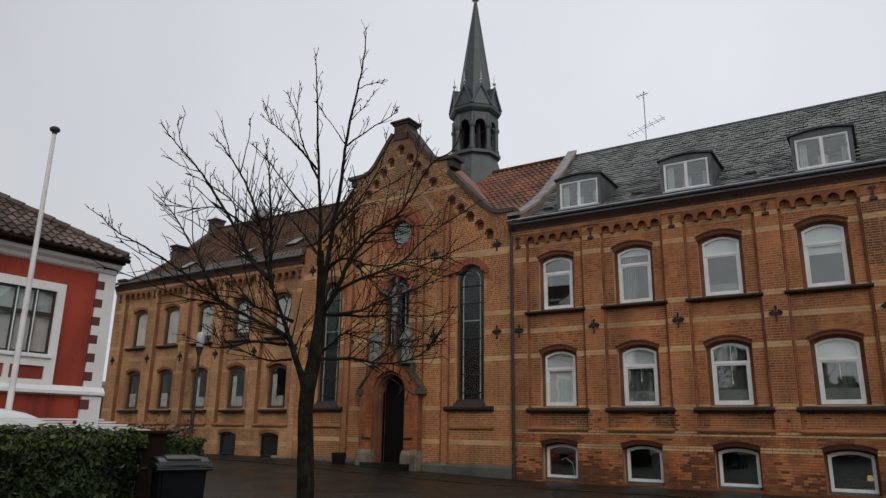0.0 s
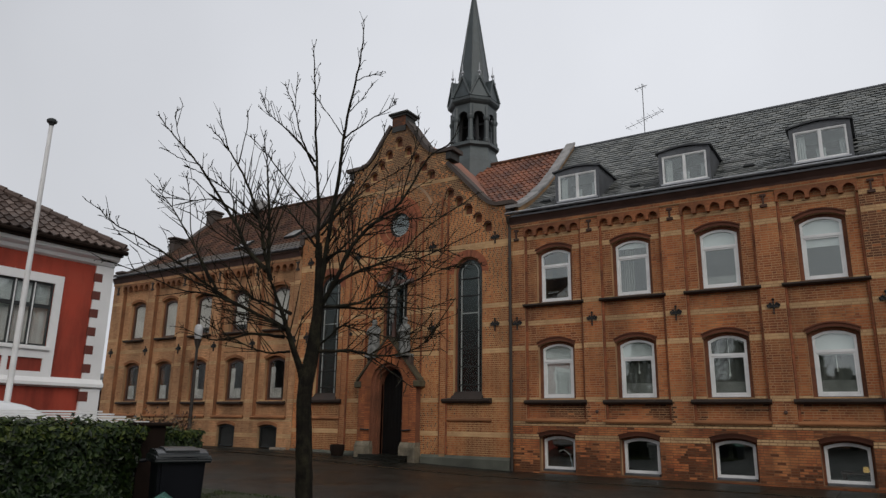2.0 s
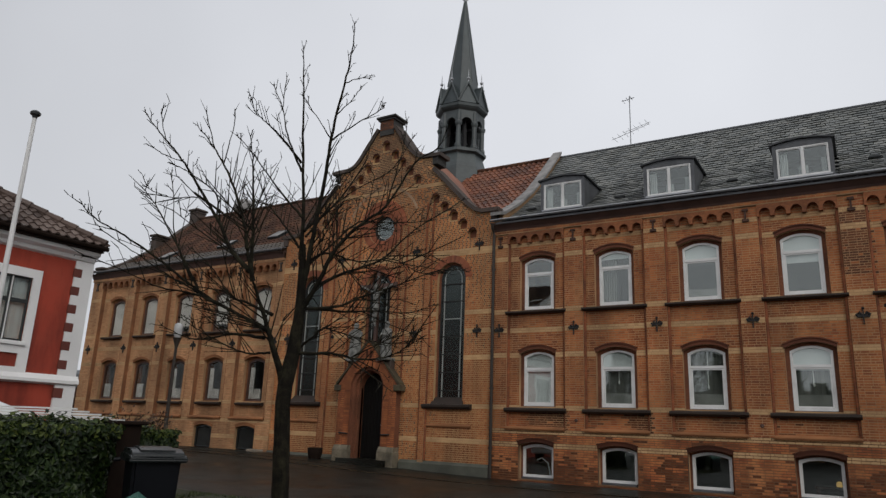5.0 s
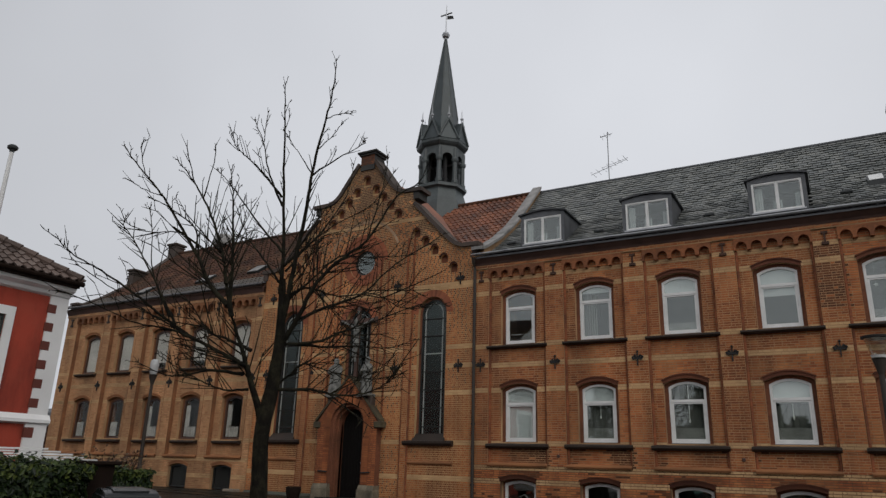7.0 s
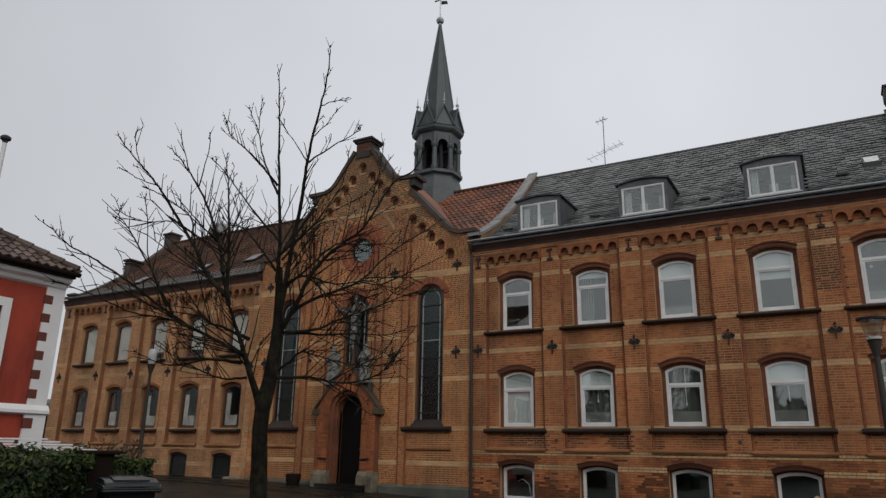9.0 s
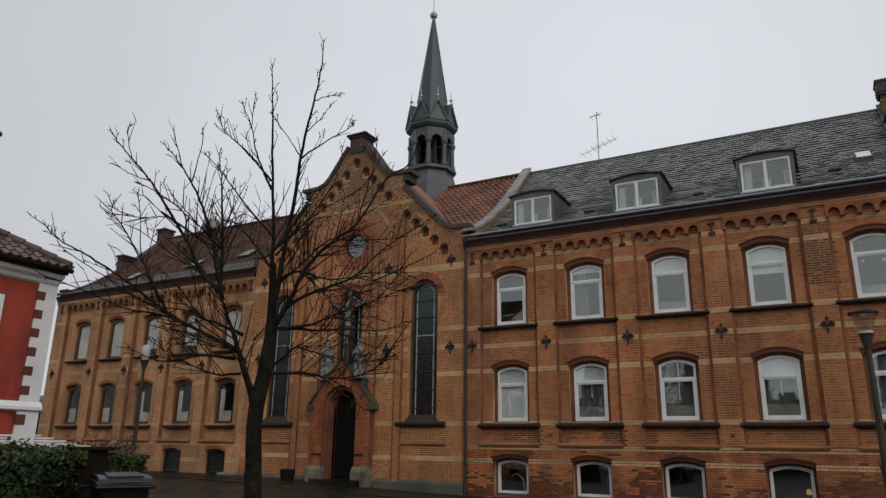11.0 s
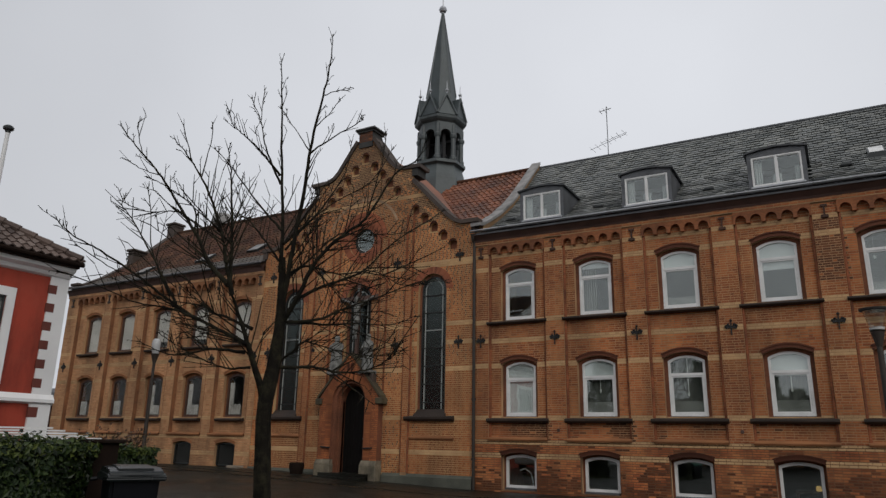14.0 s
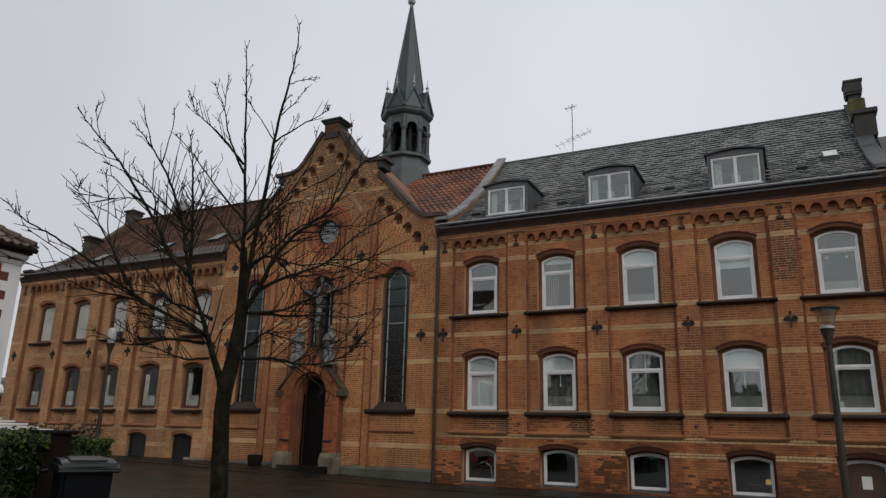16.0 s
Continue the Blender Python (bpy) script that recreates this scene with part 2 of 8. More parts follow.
M = {
    "brick_hood": material("brick_hood", [(0.085, 0.029, 0.017), (0.135, 0.046, 0.025), (0.17, 0.06, 0.031)], 0.8, 18, 1.2, 0.6, 0.3, True, spec=0.3),
    "brick_roll": material("brick_roll", [(0.20, 0.060, 0.024), (0.33, 0.102, 0.037), (0.18, 0.056, 0.024), (0.38, 0.13, 0.046)], 0.85, 9, 1.6, 0.4, 0.35, stretch=(0.4, 0.4, 1.6)),
    "brick_pale": material("brick_pale", [(0.30, 0.19, 0.11), (0.42, 0.29, 0.18), (0.36, 0.21, 0.12)], 0.85, 40, 1.2, 0.45, 0.3, True),
    "corbel_red": material("corbel_red", [(0.15, 0.05, 0.022), (0.36, 0.13, 0.048), (0.20, 0.07, 0.03), (0.42, 0.18, 0.07)], 0.85, 11, 1.2, 0.55, 0.4, stretch=(1, 1, 2.2)),
    "rust": material("rust", [(0.045, 0.022, 0.015), (0.10, 0.042, 0.024)], 0.8, 40, 4.0, 0.6, 0.2),
    "film": material("film", [(0.22, 0.22, 0.212), (0.34, 0.335, 0.32)], 0.6, 4, 1.8, 0.6, 0.0, stretch=(0.6, 0.6, 5)),
    "soot": material("soot", [(0.022, 0.022, 0.021), (0.05, 0.048, 0.044), (0.08, 0.07, 0.06)], 0.8, 18, 2.0, 0.5, 0.4),
    "winter_tree": material("winter_tree", [(0.06, 0.055, 0.043), (0.11, 0.10, 0.08)], 0.9, 10, 1.0, 0.6, 0.0),
    "mortar_dark": material("mortar_dark", [(0.13, 0.068, 0.034), (0.26, 0.135, 0.066)], 0.9, 30, 1.1, 0.35, 0.4),
    "hedge_far": material("hedge_far", [(0.07, 0.08, 0.05), (0.13, 0.14, 0.09)], 0.9, 10, 1.0, 0.6, 0.0),
    "lace": material("lace", [(0.44, 0.44, 0.425), (0.72, 0.715, 0.69)], 0.95, 5, 2.4, 0.6, 0.1, stretch=(4, 4, 0.5)),
    # sheer net; also colours the sheets added behind the lower panes
    "net": material("net", [(0.12, 0.122, 0.114), (0.18, 0.182, 0.17)], 0.95, 9, 1.5, 0.6, 0.1, stretch=(4, 4, 0.3)),
    "brick_red": material("brick_red", [(0.23, 0.064, 0.024), (0.36, 0.102, 0.034), (0.43, 0.130, 0.042), (0.53, 0.178, 0.057), (0.30, 0.085, 0.030)], 0.85, 45, 0.5, 0.55, 0.3, True, streak=0.3, patch=(0.52, 0.23, 0.084, 0.55, 1.1)),
    "brick_chapel": material("brick_chapel", [(0.36, 0.100, 0.031), (0.47, 0.145, 0.044), (0.56, 0.192, 0.06), (0.64, 0.265, 0.092), (0.43, 0.126, 0.040)], 0.85, 45, 0.5, 0.5, 0.3, True, streak=0.3, patch=(0.35, 0.125, 0.05, 0.5, 1.1)),
    "brick_tan": material("brick_tan", [(0.41, 0.19, 0.088), (0.55, 0.275, 0.13), (0.64, 0.345, 0.168), (0.57, 0.295, 0.142)], 0.85, 45, 0.5, 0.55, 0.3, True, streak=0.3, patch=(0.36, 0.165, 0.078, 0.4, 1.6)),
    "brick_header": material("brick_header", [(0.075, 0.036, 0.022), (0.13, 0.062, 0.036), (0.19, 0.092, 0.052)], 0.85, 45, 0.6, 0.7, 0.3, True),
    "brick_portal": material("brick_portal", [(0.24, 0.072, 0.027), (0.42, 0.125, 0.04), (0.52, 0.175, 0.056), (0.36, 0.10, 0.034)], 0.85, 30, 0.8, 0.55, 0.35, True, patch=(0.25, 0.085, 0.034, 0.5)),
    "brick_ring": material("brick_ring", [(0.20, 0.062, 0.03), (0.30, 0.092, 0.042), (0.38, 0.125, 0.058), (0.26, 0.078, 0.036)], 0.85, 30, 0.8, 0.6, 0.35, True),
    "mortar_lime": material("mortar_lime", [(0.46, 0.285, 0.135), (0.60, 0.39, 0.195)], 0.95, 60, 0.7, 0.5, 0.4),
    "brick_arch": material("brick_arch", [(0.045, 0.017, 0.010), (0.072, 0.025, 0.014), (0.10, 0.034, 0.018)], 0.85, 18, 0.9, 0.6, 0.3, True, spec=0.25),
    "brick_band": material("brick_band", [(0.50, 0.305, 0.146), (0.58, 0.37, 0.186), (0.63, 0.41, 0.21)], 0.85, 40, 0.7, 0.6, 0.25, True),
    "ledge": material("ledge", [(0.30, 0.115, 0.044), (0.40, 0.175, 0.068)], 0.8, 40, 0.9, 0.5, 0.3),
    "tile_pink": material("tile_pink", [(0.30, 0.13, 0.085), (0.40, 0.19, 0.13)], 0.7, 25, 0.9, 0.6, 0.25, True),
    # near black, for sheets that stand in for unlit interiors
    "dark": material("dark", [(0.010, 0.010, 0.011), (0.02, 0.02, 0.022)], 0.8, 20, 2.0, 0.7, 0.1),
    "portal_stone": material("portal_stone", [(0.17, 0.14, 0.095), (0.34, 0.29, 0.205)], 0.8, 30, 2.6, 0.35, 0.4, patch=(0.09, 0.08, 0.05, 0.7, 5.0)),
    "lamp_pole": material("lamp_pole", [(0.022, 0.017, 0.013), (0.045, 0.033, 0.024)], 0.6, 30, 3.0, 0.6, 0.1),
    "gutter_gleam": material("gutter_gleam", [(0.30, 0.31, 0.33), (0.42, 0.43, 0.45)], 0.4, 12, 2.0, 0.7, 0.08),
    "dormer_dark": material("dormer_dark", [(0.035, 0.038, 0.042), (0.07, 0.074, 0.08)], 0.5, 14, 2.5, 0.6, 0.12),
    "reveal_red": material("reveal_red", [(0.12, 0.044, 0.024), (0.25, 0.09, 0.042), (0.15, 0.054, 0.028), (0.30, 0.115, 0.05)], 0.85, 14, 1.2, 0.5, 0.4, stretch=(1, 1, 2.2)),
    "reveal_tan": material("reveal_tan", [(0.15, 0.062, 0.027), (0.30, 0.125, 0.05), (0.19, 0.078, 0.034), (0.36, 0.16, 0.064)], 0.85, 11, 1.2, 0.55, 0.4, stretch=(1, 1, 2.2)),
    "brick_dark": material("brick_dark", [(0.10, 0.036, 0.016), (0.17, 0.057, 0.022), (0.25, 0.084, 0.03)], 0.6, 45, 0.9, 0.45, 0.3, True, spec=0.3),
    "tile_dark": material("tile_dark", [(0.05, 0.043, 0.036), (0.09, 0.075, 0.062), (0.12, 0.098, 0.08)], 0.6, 25, 0.9, 0.5, 0.25, True),
    "blind_dull": material("blind_dull", [(0.66, 0.655, 0.63), (0.78, 0.77, 0.74)], 0.9, 20, 1.2, 0.75, 0.05),
    # lit copy of the leaf colour for hedge tops; leaf is the shaded one
    "leaf_lit": material("leaf_lit", [(0.022, 0.04, 0.008), (0.055, 0.08, 0.016), (0.11, 0.13, 0.027)], 0.5, 30, 2.5, 0.6, 0.1, True, spec=0.25),
    "pier_brown": material("pier_brown", [(0.010, 0.006, 0.004), (0.022, 0.012, 0.008)], 0.85, 30, 3.0, 0.6, 0.3, spec=0.15),
    "bin_lid": material("bin_lid", [(0.007, 0.009, 0.0095), (0.014, 0.017, 0.0175)], 0.3, 40, 4.0, 0.8, 0.05, spec=0.4),
    "teal": material("teal", [(0.05, 0.15, 0.12), (0.075, 0.20, 0.16)], 0.4, 30, 3.0, 0.8, 0.05),
    "verge": material("verge", [(0.022, 0.026, 0.010), (0.05, 0.055, 0.02)], 0.9, 40, 1.6, 0.5, 0.5),
    "leaf_brown": material("leaf_brown", [(0.035, 0.018, 0.012), (0.09, 0.04, 0.022), (0.07, 0.06, 0.022)], 0.7, 30, 2.5, 0.6, 0.1, True),
    "mortar": material("mortar", [(0.40, 0.235, 0.115), (0.53, 0.33, 0.175)], 0.95, 60, 0.7, 0.45, 0.4),
    "sandstone": material("sandstone", [(0.20, 0.165, 0.125), (0.30, 0.255, 0.20)], 0.85, 40, 2.0, 0.5, 0.3),
    "plinth": material("plinth", [(0.075, 0.08, 0.062), (0.135, 0.138, 0.108)], 0.8, 30, 1.4, 0.5, 0.4),
    "sill": material("sill", [(0.022, 0.015, 0.011), (0.05, 0.031, 0.022)], 0.6, 30, 2.0, 0.5, 0.2),
    "wood_eave": material("wood_eave", [(0.07, 0.04, 0.032), (0.12, 0.065, 0.05)], 0.7, 30, 2.0, 0.6, 0.2),
    "zinc": material("zinc", [(0.42, 0.43, 0.45), (0.58, 0.59, 0.61)], 0.4, 12, 2.0, 0.7, 0.08, metal=0.8),
    "lead": material("lead", [(0.085, 0.09, 0.097), (0.14, 0.145, 0.155)], 0.5, 14, 2.5, 0.6, 0.15, metal=0.3),
    "coping": material("coping", [(0.23, 0.22, 0.21), (0.37, 0.36, 0.35)], 0.7, 25, 2.5, 0.5, 0.25),
    "coping_moss": material("coping_moss", [(0.05, 0.038, 0.024), (0.10, 0.078, 0.046), (0.15, 0.12, 0.075)], 0.85, 25, 2.0, 0.5, 0.35, patch=(0.085, 0.085, 0.035, 0.5, 5.0)),
    "coping_dark": material("coping_dark", [(0.04, 0.029, 0.024), (0.075, 0.054, 0.043), (0.11, 0.082, 0.066)], 0.75, 25, 2.0, 0.5, 0.3),
    "slate": material("slate", [(0.12, 0.128, 0.126), (0.165, 0.175, 0.17), (0.20, 0.208, 0.197), (0.24, 0.244, 0.226), (0.145, 0.154, 0.151)], 0.45, 25, 0.8, 0.74, 0.3, True),
    "tile_red": material("tile_red", [(0.12, 0.042, 0.024), (0.23, 0.075, 0.036), (0.31, 0.11, 0.05), (0.17, 0.06, 0.032)], 0.5, 25, 1.0, 0.5, 0.25, True, patch=(0.10, 0.05, 0.03, 0.5)),
    "tile_brown": material("tile_brown", [(0.062, 0.034, 0.025), (0.11, 0.052, 0.034), (0.15, 0.068, 0.040)], 0.8, 25, 0.9, 0.45, 0.25, True, spec=0.22, patch=(0.062, 0.046, 0.026, 0.55, 0.8)),
    "tile_grey": material("tile_grey", [(0.06, 0.041, 0.034), (0.12, 0.084, 0.07), (0.20, 0.155, 0.135)], 0.7, 25, 1.0, 0.5, 0.3, True, spec=0.3),
    "paint_white": material("paint_white", [(0.70, 0.70, 0.69), (0.82, 0.82, 0.81)], 0.4, 20, 3.0, 0.85, 0.05),
    "plaster_red": material("plaster_red", [(0.345, 0.046, 0.024), (0.40, 0.057, 0.029)], 0.8, 25, 0.7, 0.8, 0.2, patch=(0.37, 0.075, 0.042, 0.3)),
    "plaster_white": material("plaster_white", [(0.80, 0.80, 0.80), (0.88, 0.88, 0.87)], 0.8, 25, 1.0, 0.88, 0.15),
    "quoin_red": material("quoin_red", [(0.13, 0.035, 0.025), (0.19, 0.05, 0.035)], 0.8, 25, 1.0, 0.7, 0.2),
    "iron": material("iron", [(0.010, 0.010, 0.010), (0.022, 0.02, 0.019)], 0.75, 40, 4.0, 0.7, 0.15),
    "spire": material("spire", [(0.038, 0.050, 0.053), (0.068, 0.084, 0.088)], 0.42, 8, 1.6, 0.6, 0.08, metal=0.2, stretch=(1, 1, 0.15)),
    "turret": material("turret", [(0.055, 0.069, 0.071), (0.095, 0.112, 0.114)], 0.5, 12, 1.8, 0.6, 0.1),
    "frame_brown": material("frame_brown", [(0.06, 0.03, 0.022), (0.10, 0.05, 0.035)], 0.5, 30, 3.0, 0.7, 0.1),
    "frame_black": material("frame_black", [(0.015, 0.018, 0.018), (0.03, 0.035, 0.035)], 0.4, 30, 3.0, 0.7, 0.1),
    "frame_lead": material("frame_lead", [(0.26, 0.275, 0.265), (0.37, 0.385, 0.37)], 0.5, 30, 3.0, 0.75, 0.1),
    "door_dark": material("door_dark", [(0.003, 0.003, 0.0028), (0.007, 0.006, 0.005)], 0.6, 20, 3.0, 0.7, 0.2, stretch=(1, 1, 0.1), spec=0.2),
    "blind": material("blind", [(0.66, 0.675, 0.70), (0.74, 0.755, 0.78)], 0.9, 20, 2.0, 0.85, 0.05),
    "curtain": material("curtain", [(0.36, 0.375, 0.39), (0.52, 0.535, 0.55)], 0.95, 6, 2.0, 0.8, 0.1, stretch=(6, 6, 0.2)),
    "room": material("room", [(0.26, 0.26, 0.25), (0.38, 0.375, 0.36)], 0.9, 3, 1.0, 0.7, 0.0),
    "asphalt": material("asphalt", [(0.013, 0.0142, 0.011), (0.027, 0.027, 0.021)], 0.42, 60, 0.55, 0.45, 0.5, rough_var=0.3, spec=0.28, patch=(0.05, 0.044, 0.034, 0.5)),
    "paving": material("paving", [(0.011, 0.0118, 0.009), (0.02, 0.0205, 0.0155), (0.015, 0.0155, 0.012)], 0.42, 40, 0.6, 0.5, 0.5, True, rough_var=0.25, spec=0.28),
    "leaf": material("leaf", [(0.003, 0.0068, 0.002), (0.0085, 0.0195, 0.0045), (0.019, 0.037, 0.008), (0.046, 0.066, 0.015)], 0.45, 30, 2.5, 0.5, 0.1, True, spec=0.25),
    "bark": material("bark", [(0.006, 0.005, 0.0035), (0.015, 0.0125, 0.0085), (0.034, 0.029, 0.0195)], 0.9, 30, 5.0, 0.4, 1.0, stretch=(1, 1, 0.2), spec=0.15, patch=(0.065, 0.06, 0.033, 0.45, 7.0)),
    "statue": material("statue", [(0.08, 0.082, 0.075), (0.35, 0.35, 0.325)], 0.8, 18, 7.0, 0.4, 0.5),
    "plastic_black": material("plastic_black", [(0.0025, 0.003, 0.0045), (0.005, 0.006, 0.009)], 0.45, 40, 4.0, 0.8, 0.08, spec=0.15),
    "rubber": material("rubber", [(0.01, 0.01, 0.01), (0.02, 0.02, 0.02)], 0.8, 40, 4.0, 0.8, 0.1),
    "car_white": material("car_white", [(0.72, 0.73, 0.74), (0.78, 0.79, 0.80)], 0.25, 10, 2.0, 0.93, 0.0),
    "lamp_glass": material("lamp_glass", [(0.42, 0.43, 0.43), (0.50, 0.51, 0.51)], 0.25, 6, 4.0, 0.85, 0.0),
    "lamp_pale": material("lamp_pale", [(0.66, 0.66, 0.64), (0.74, 0.74, 0.72)], 0.3, 6, 4.0, 0.9, 0.0),
    "moss": material("moss", [(0.06, 0.06, 0.015), (0.20, 0.18, 0.035)], 0.9, 30, 3.0, 0.6, 0.4, patch=(0.04, 0.04, 0.034, 0.9, 4.0)),
    "paper": material("paper", [(0.72, 0.72, 0.70), (0.78, 0.78, 0.76)], 0.8, 20, 3.0, 0.95, 0.0),
    "grass": material("grass", [(0.03, 0.045, 0.012), (0.07, 0.085, 0.025)], 0.8, 30, 2.0, 0.6, 0.2, True),
    "hill": material("hill", [(0.10, 0.11, 0.10), (0.16, 0.17, 0.16)], 0.95, 0.4, 0.05, 0.7, 0.0),
}
GLASS = glass_material("window_glass")
GLASS_DULL = glass_material("old_glass", (0.88, 0.88, 0.86), 0.05, 0.025, 0.10)
GLASS_BOWL = glass_material("lamp_bowl", (0.80, 0.80, 0.77), 0.15, 0.18)
GLASS_LEADED = glass_material("leaded_glass", (0.3, 0.34, 0.33), 0.28, 0.075, 0.15, gloss=(0.80, 0.92, 0.88))
GLASS_ROSE = glass_material("rose_glass", (0.42, 0.48, 0.45), 0.12, 0.17, gloss=(0.80, 0.86, 0.84))


# ---------- builders ----------
def thing(name, label, category, at=(0, 0, 0), group="", kind=""):
    ob = new(name)
    ob.location = at
    return tagged(ob, label, category, group, kind)


def part(name, bm, mat, parent=None, label="", kind=""):
    me = bpy.data.meshes.new(name)
    if isinstance(bm, bmesh.types.BMesh):
        bmesh.ops.recalc_face_normals(bm, faces=bm.faces)
        bm.to_mesh(me)
        bm.free()
    else:
        me.from_pydata(bm[0], [], bm[1])
        me.update()
    me.materials.append(M[mat] if isinstance(mat, str) else mat)
    ob = new(name, me)
    if parent:
        ob.parent = parent
        if parent.parent is None:
            ob.location = [-c for c in parent.location] if parent.type == "EMPTY" else (0, 0, 0)
    return tagged(ob, label, "", "", kind)


def bm_new():
    return bmesh.new()


def box(bm, x0, x1, y0, y1, z0, z1, bevel=0.0):
    vs = [bm.verts.new((x, y, z)) for x in (x0, x1) for y in (y0, y1) for z in (z0, z1)]
    fs = [bm.faces.new([vs[i] for i in q]) for q in ((0, 1, 3, 2), (4, 6, 7, 5), (0, 4, 5, 1), (2, 3, 7, 6), (0, 2, 6, 4), (1, 5, 7, 3))]
    if bevel:
        es = list({e for f in fs for e in f.edges})
        bmesh.ops.bevel(bm, geom=es, offset=bevel, segments=1, affect="EDGES")
    return vs


def slab(bm, loops, a, b, axis="y"):
    """A plate between depths a and b; loops are outlines in the other two axes, the first the rim, the rest holes."""
    def P(u, v, w):
        return (u, w, v) if axis == "y" else ((w, u, v) if axis == "x" else (u, v, w))
    tris = tessellate_polygon([[Vector((u, v, 0)) for u, v in lp] for lp in loops])
    flat = [q for lp in loops for q in lp]
    fa = [bm.verts.new(P(u, v, a)) for u, v in flat]
    fb = [bm.verts.new(P(u, v, b)) for u, v in flat]
    for t in tris:
        for ring in (fa, fb):
            try:
                bm.faces.new([ring[i] for i in t])
            except ValueError:
                pass
    k = 0
    for lp in loops:
        n = len(lp)
        for i in range(n):
            j = (i + 1) % n
            bm.faces.new([fa[k + i], fa[k + j], fb[k + j], fb[k + i]])
        k += n


def arch(cx, hw, zb, zt, rise, n=14):
    """Outline of an opening with a segmental or round head."""
    R = (hw * hw + rise * rise) / (2 * rise)
    zc = zt - R
    a0 = math.asin(min(1.0, hw / R))
    pts = [(cx - hw, zb), (cx + hw, zb)]
    for i in range(n + 1):
        a = a0 - 2 * a0 * i / n
        pts.append((cx + R * math.sin(a), zc + R * math.cos(a)))
    return pts


def circle(cx, cz, r, n=28):
    return [(cx + r * math.cos(2 * math.pi * i / n), cz + r * math.sin(2 * math.pi * i / n)) for i in range(n)]


def rect(x0, x1, z0, z1):
    return [(x0, z0), (x1, z0), (x1, z1), (x0, z1)]


def tube(bm, pts, radii, n=8, cap=True):
    """A round rod along points."""
    rings = []
    for i, p in enumerate(pts):
        p = Vector(p)
        d = (Vector(pts[min(i + 1, len(pts) - 1)]) - Vector(pts[max(i - 1, 0)])).normalized()
        u = d.orthogonal().normalized() if abs(d.z) > 0.95 else d.cross(Vector((0, 0, 1))).normalized()
        v = d.cross(u)
        r = radii[i] if hasattr(radii, "__len__") else radii
        rings.append([bm.verts.new(p + r * (math.cos(2 * math.pi * k / n) * u + math.sin(2 * math.pi * k / n) * v)) for k in range(n)])
    for a, b in zip(rings, rings[1:]):
        for k in range(n):
            bm.faces.new([a[k], a[(k + 1) % n], b[(k + 1) % n], b[k]])
    if cap:
        bm.faces.new(rings[0][::-1])
        bm.faces.new(rings[-1])


def lathe(bm, profile, at=(0, 0, 0), n=16, turn=0.0):
    """A turned body: profile of (radius, height)."""
    rings = []
    for r, z in profile:
        rings.append([bm.verts.new((at[0] + r * math.cos(turn + 2 * math.pi * k / n), at[1] + r * math.sin(turn + 2 * math.pi * k / n), at[2] + z)) for k in range(n)])
    for a, b in zip(rings, rings[1:]):
        for k in range(n):
            bm.faces.new([a[k], a[(k + 1) % n], b[(k + 1) % n], b[k]])
    bm.faces.new(rings[0][::-1])
    bm.faces.new(rings[-1])


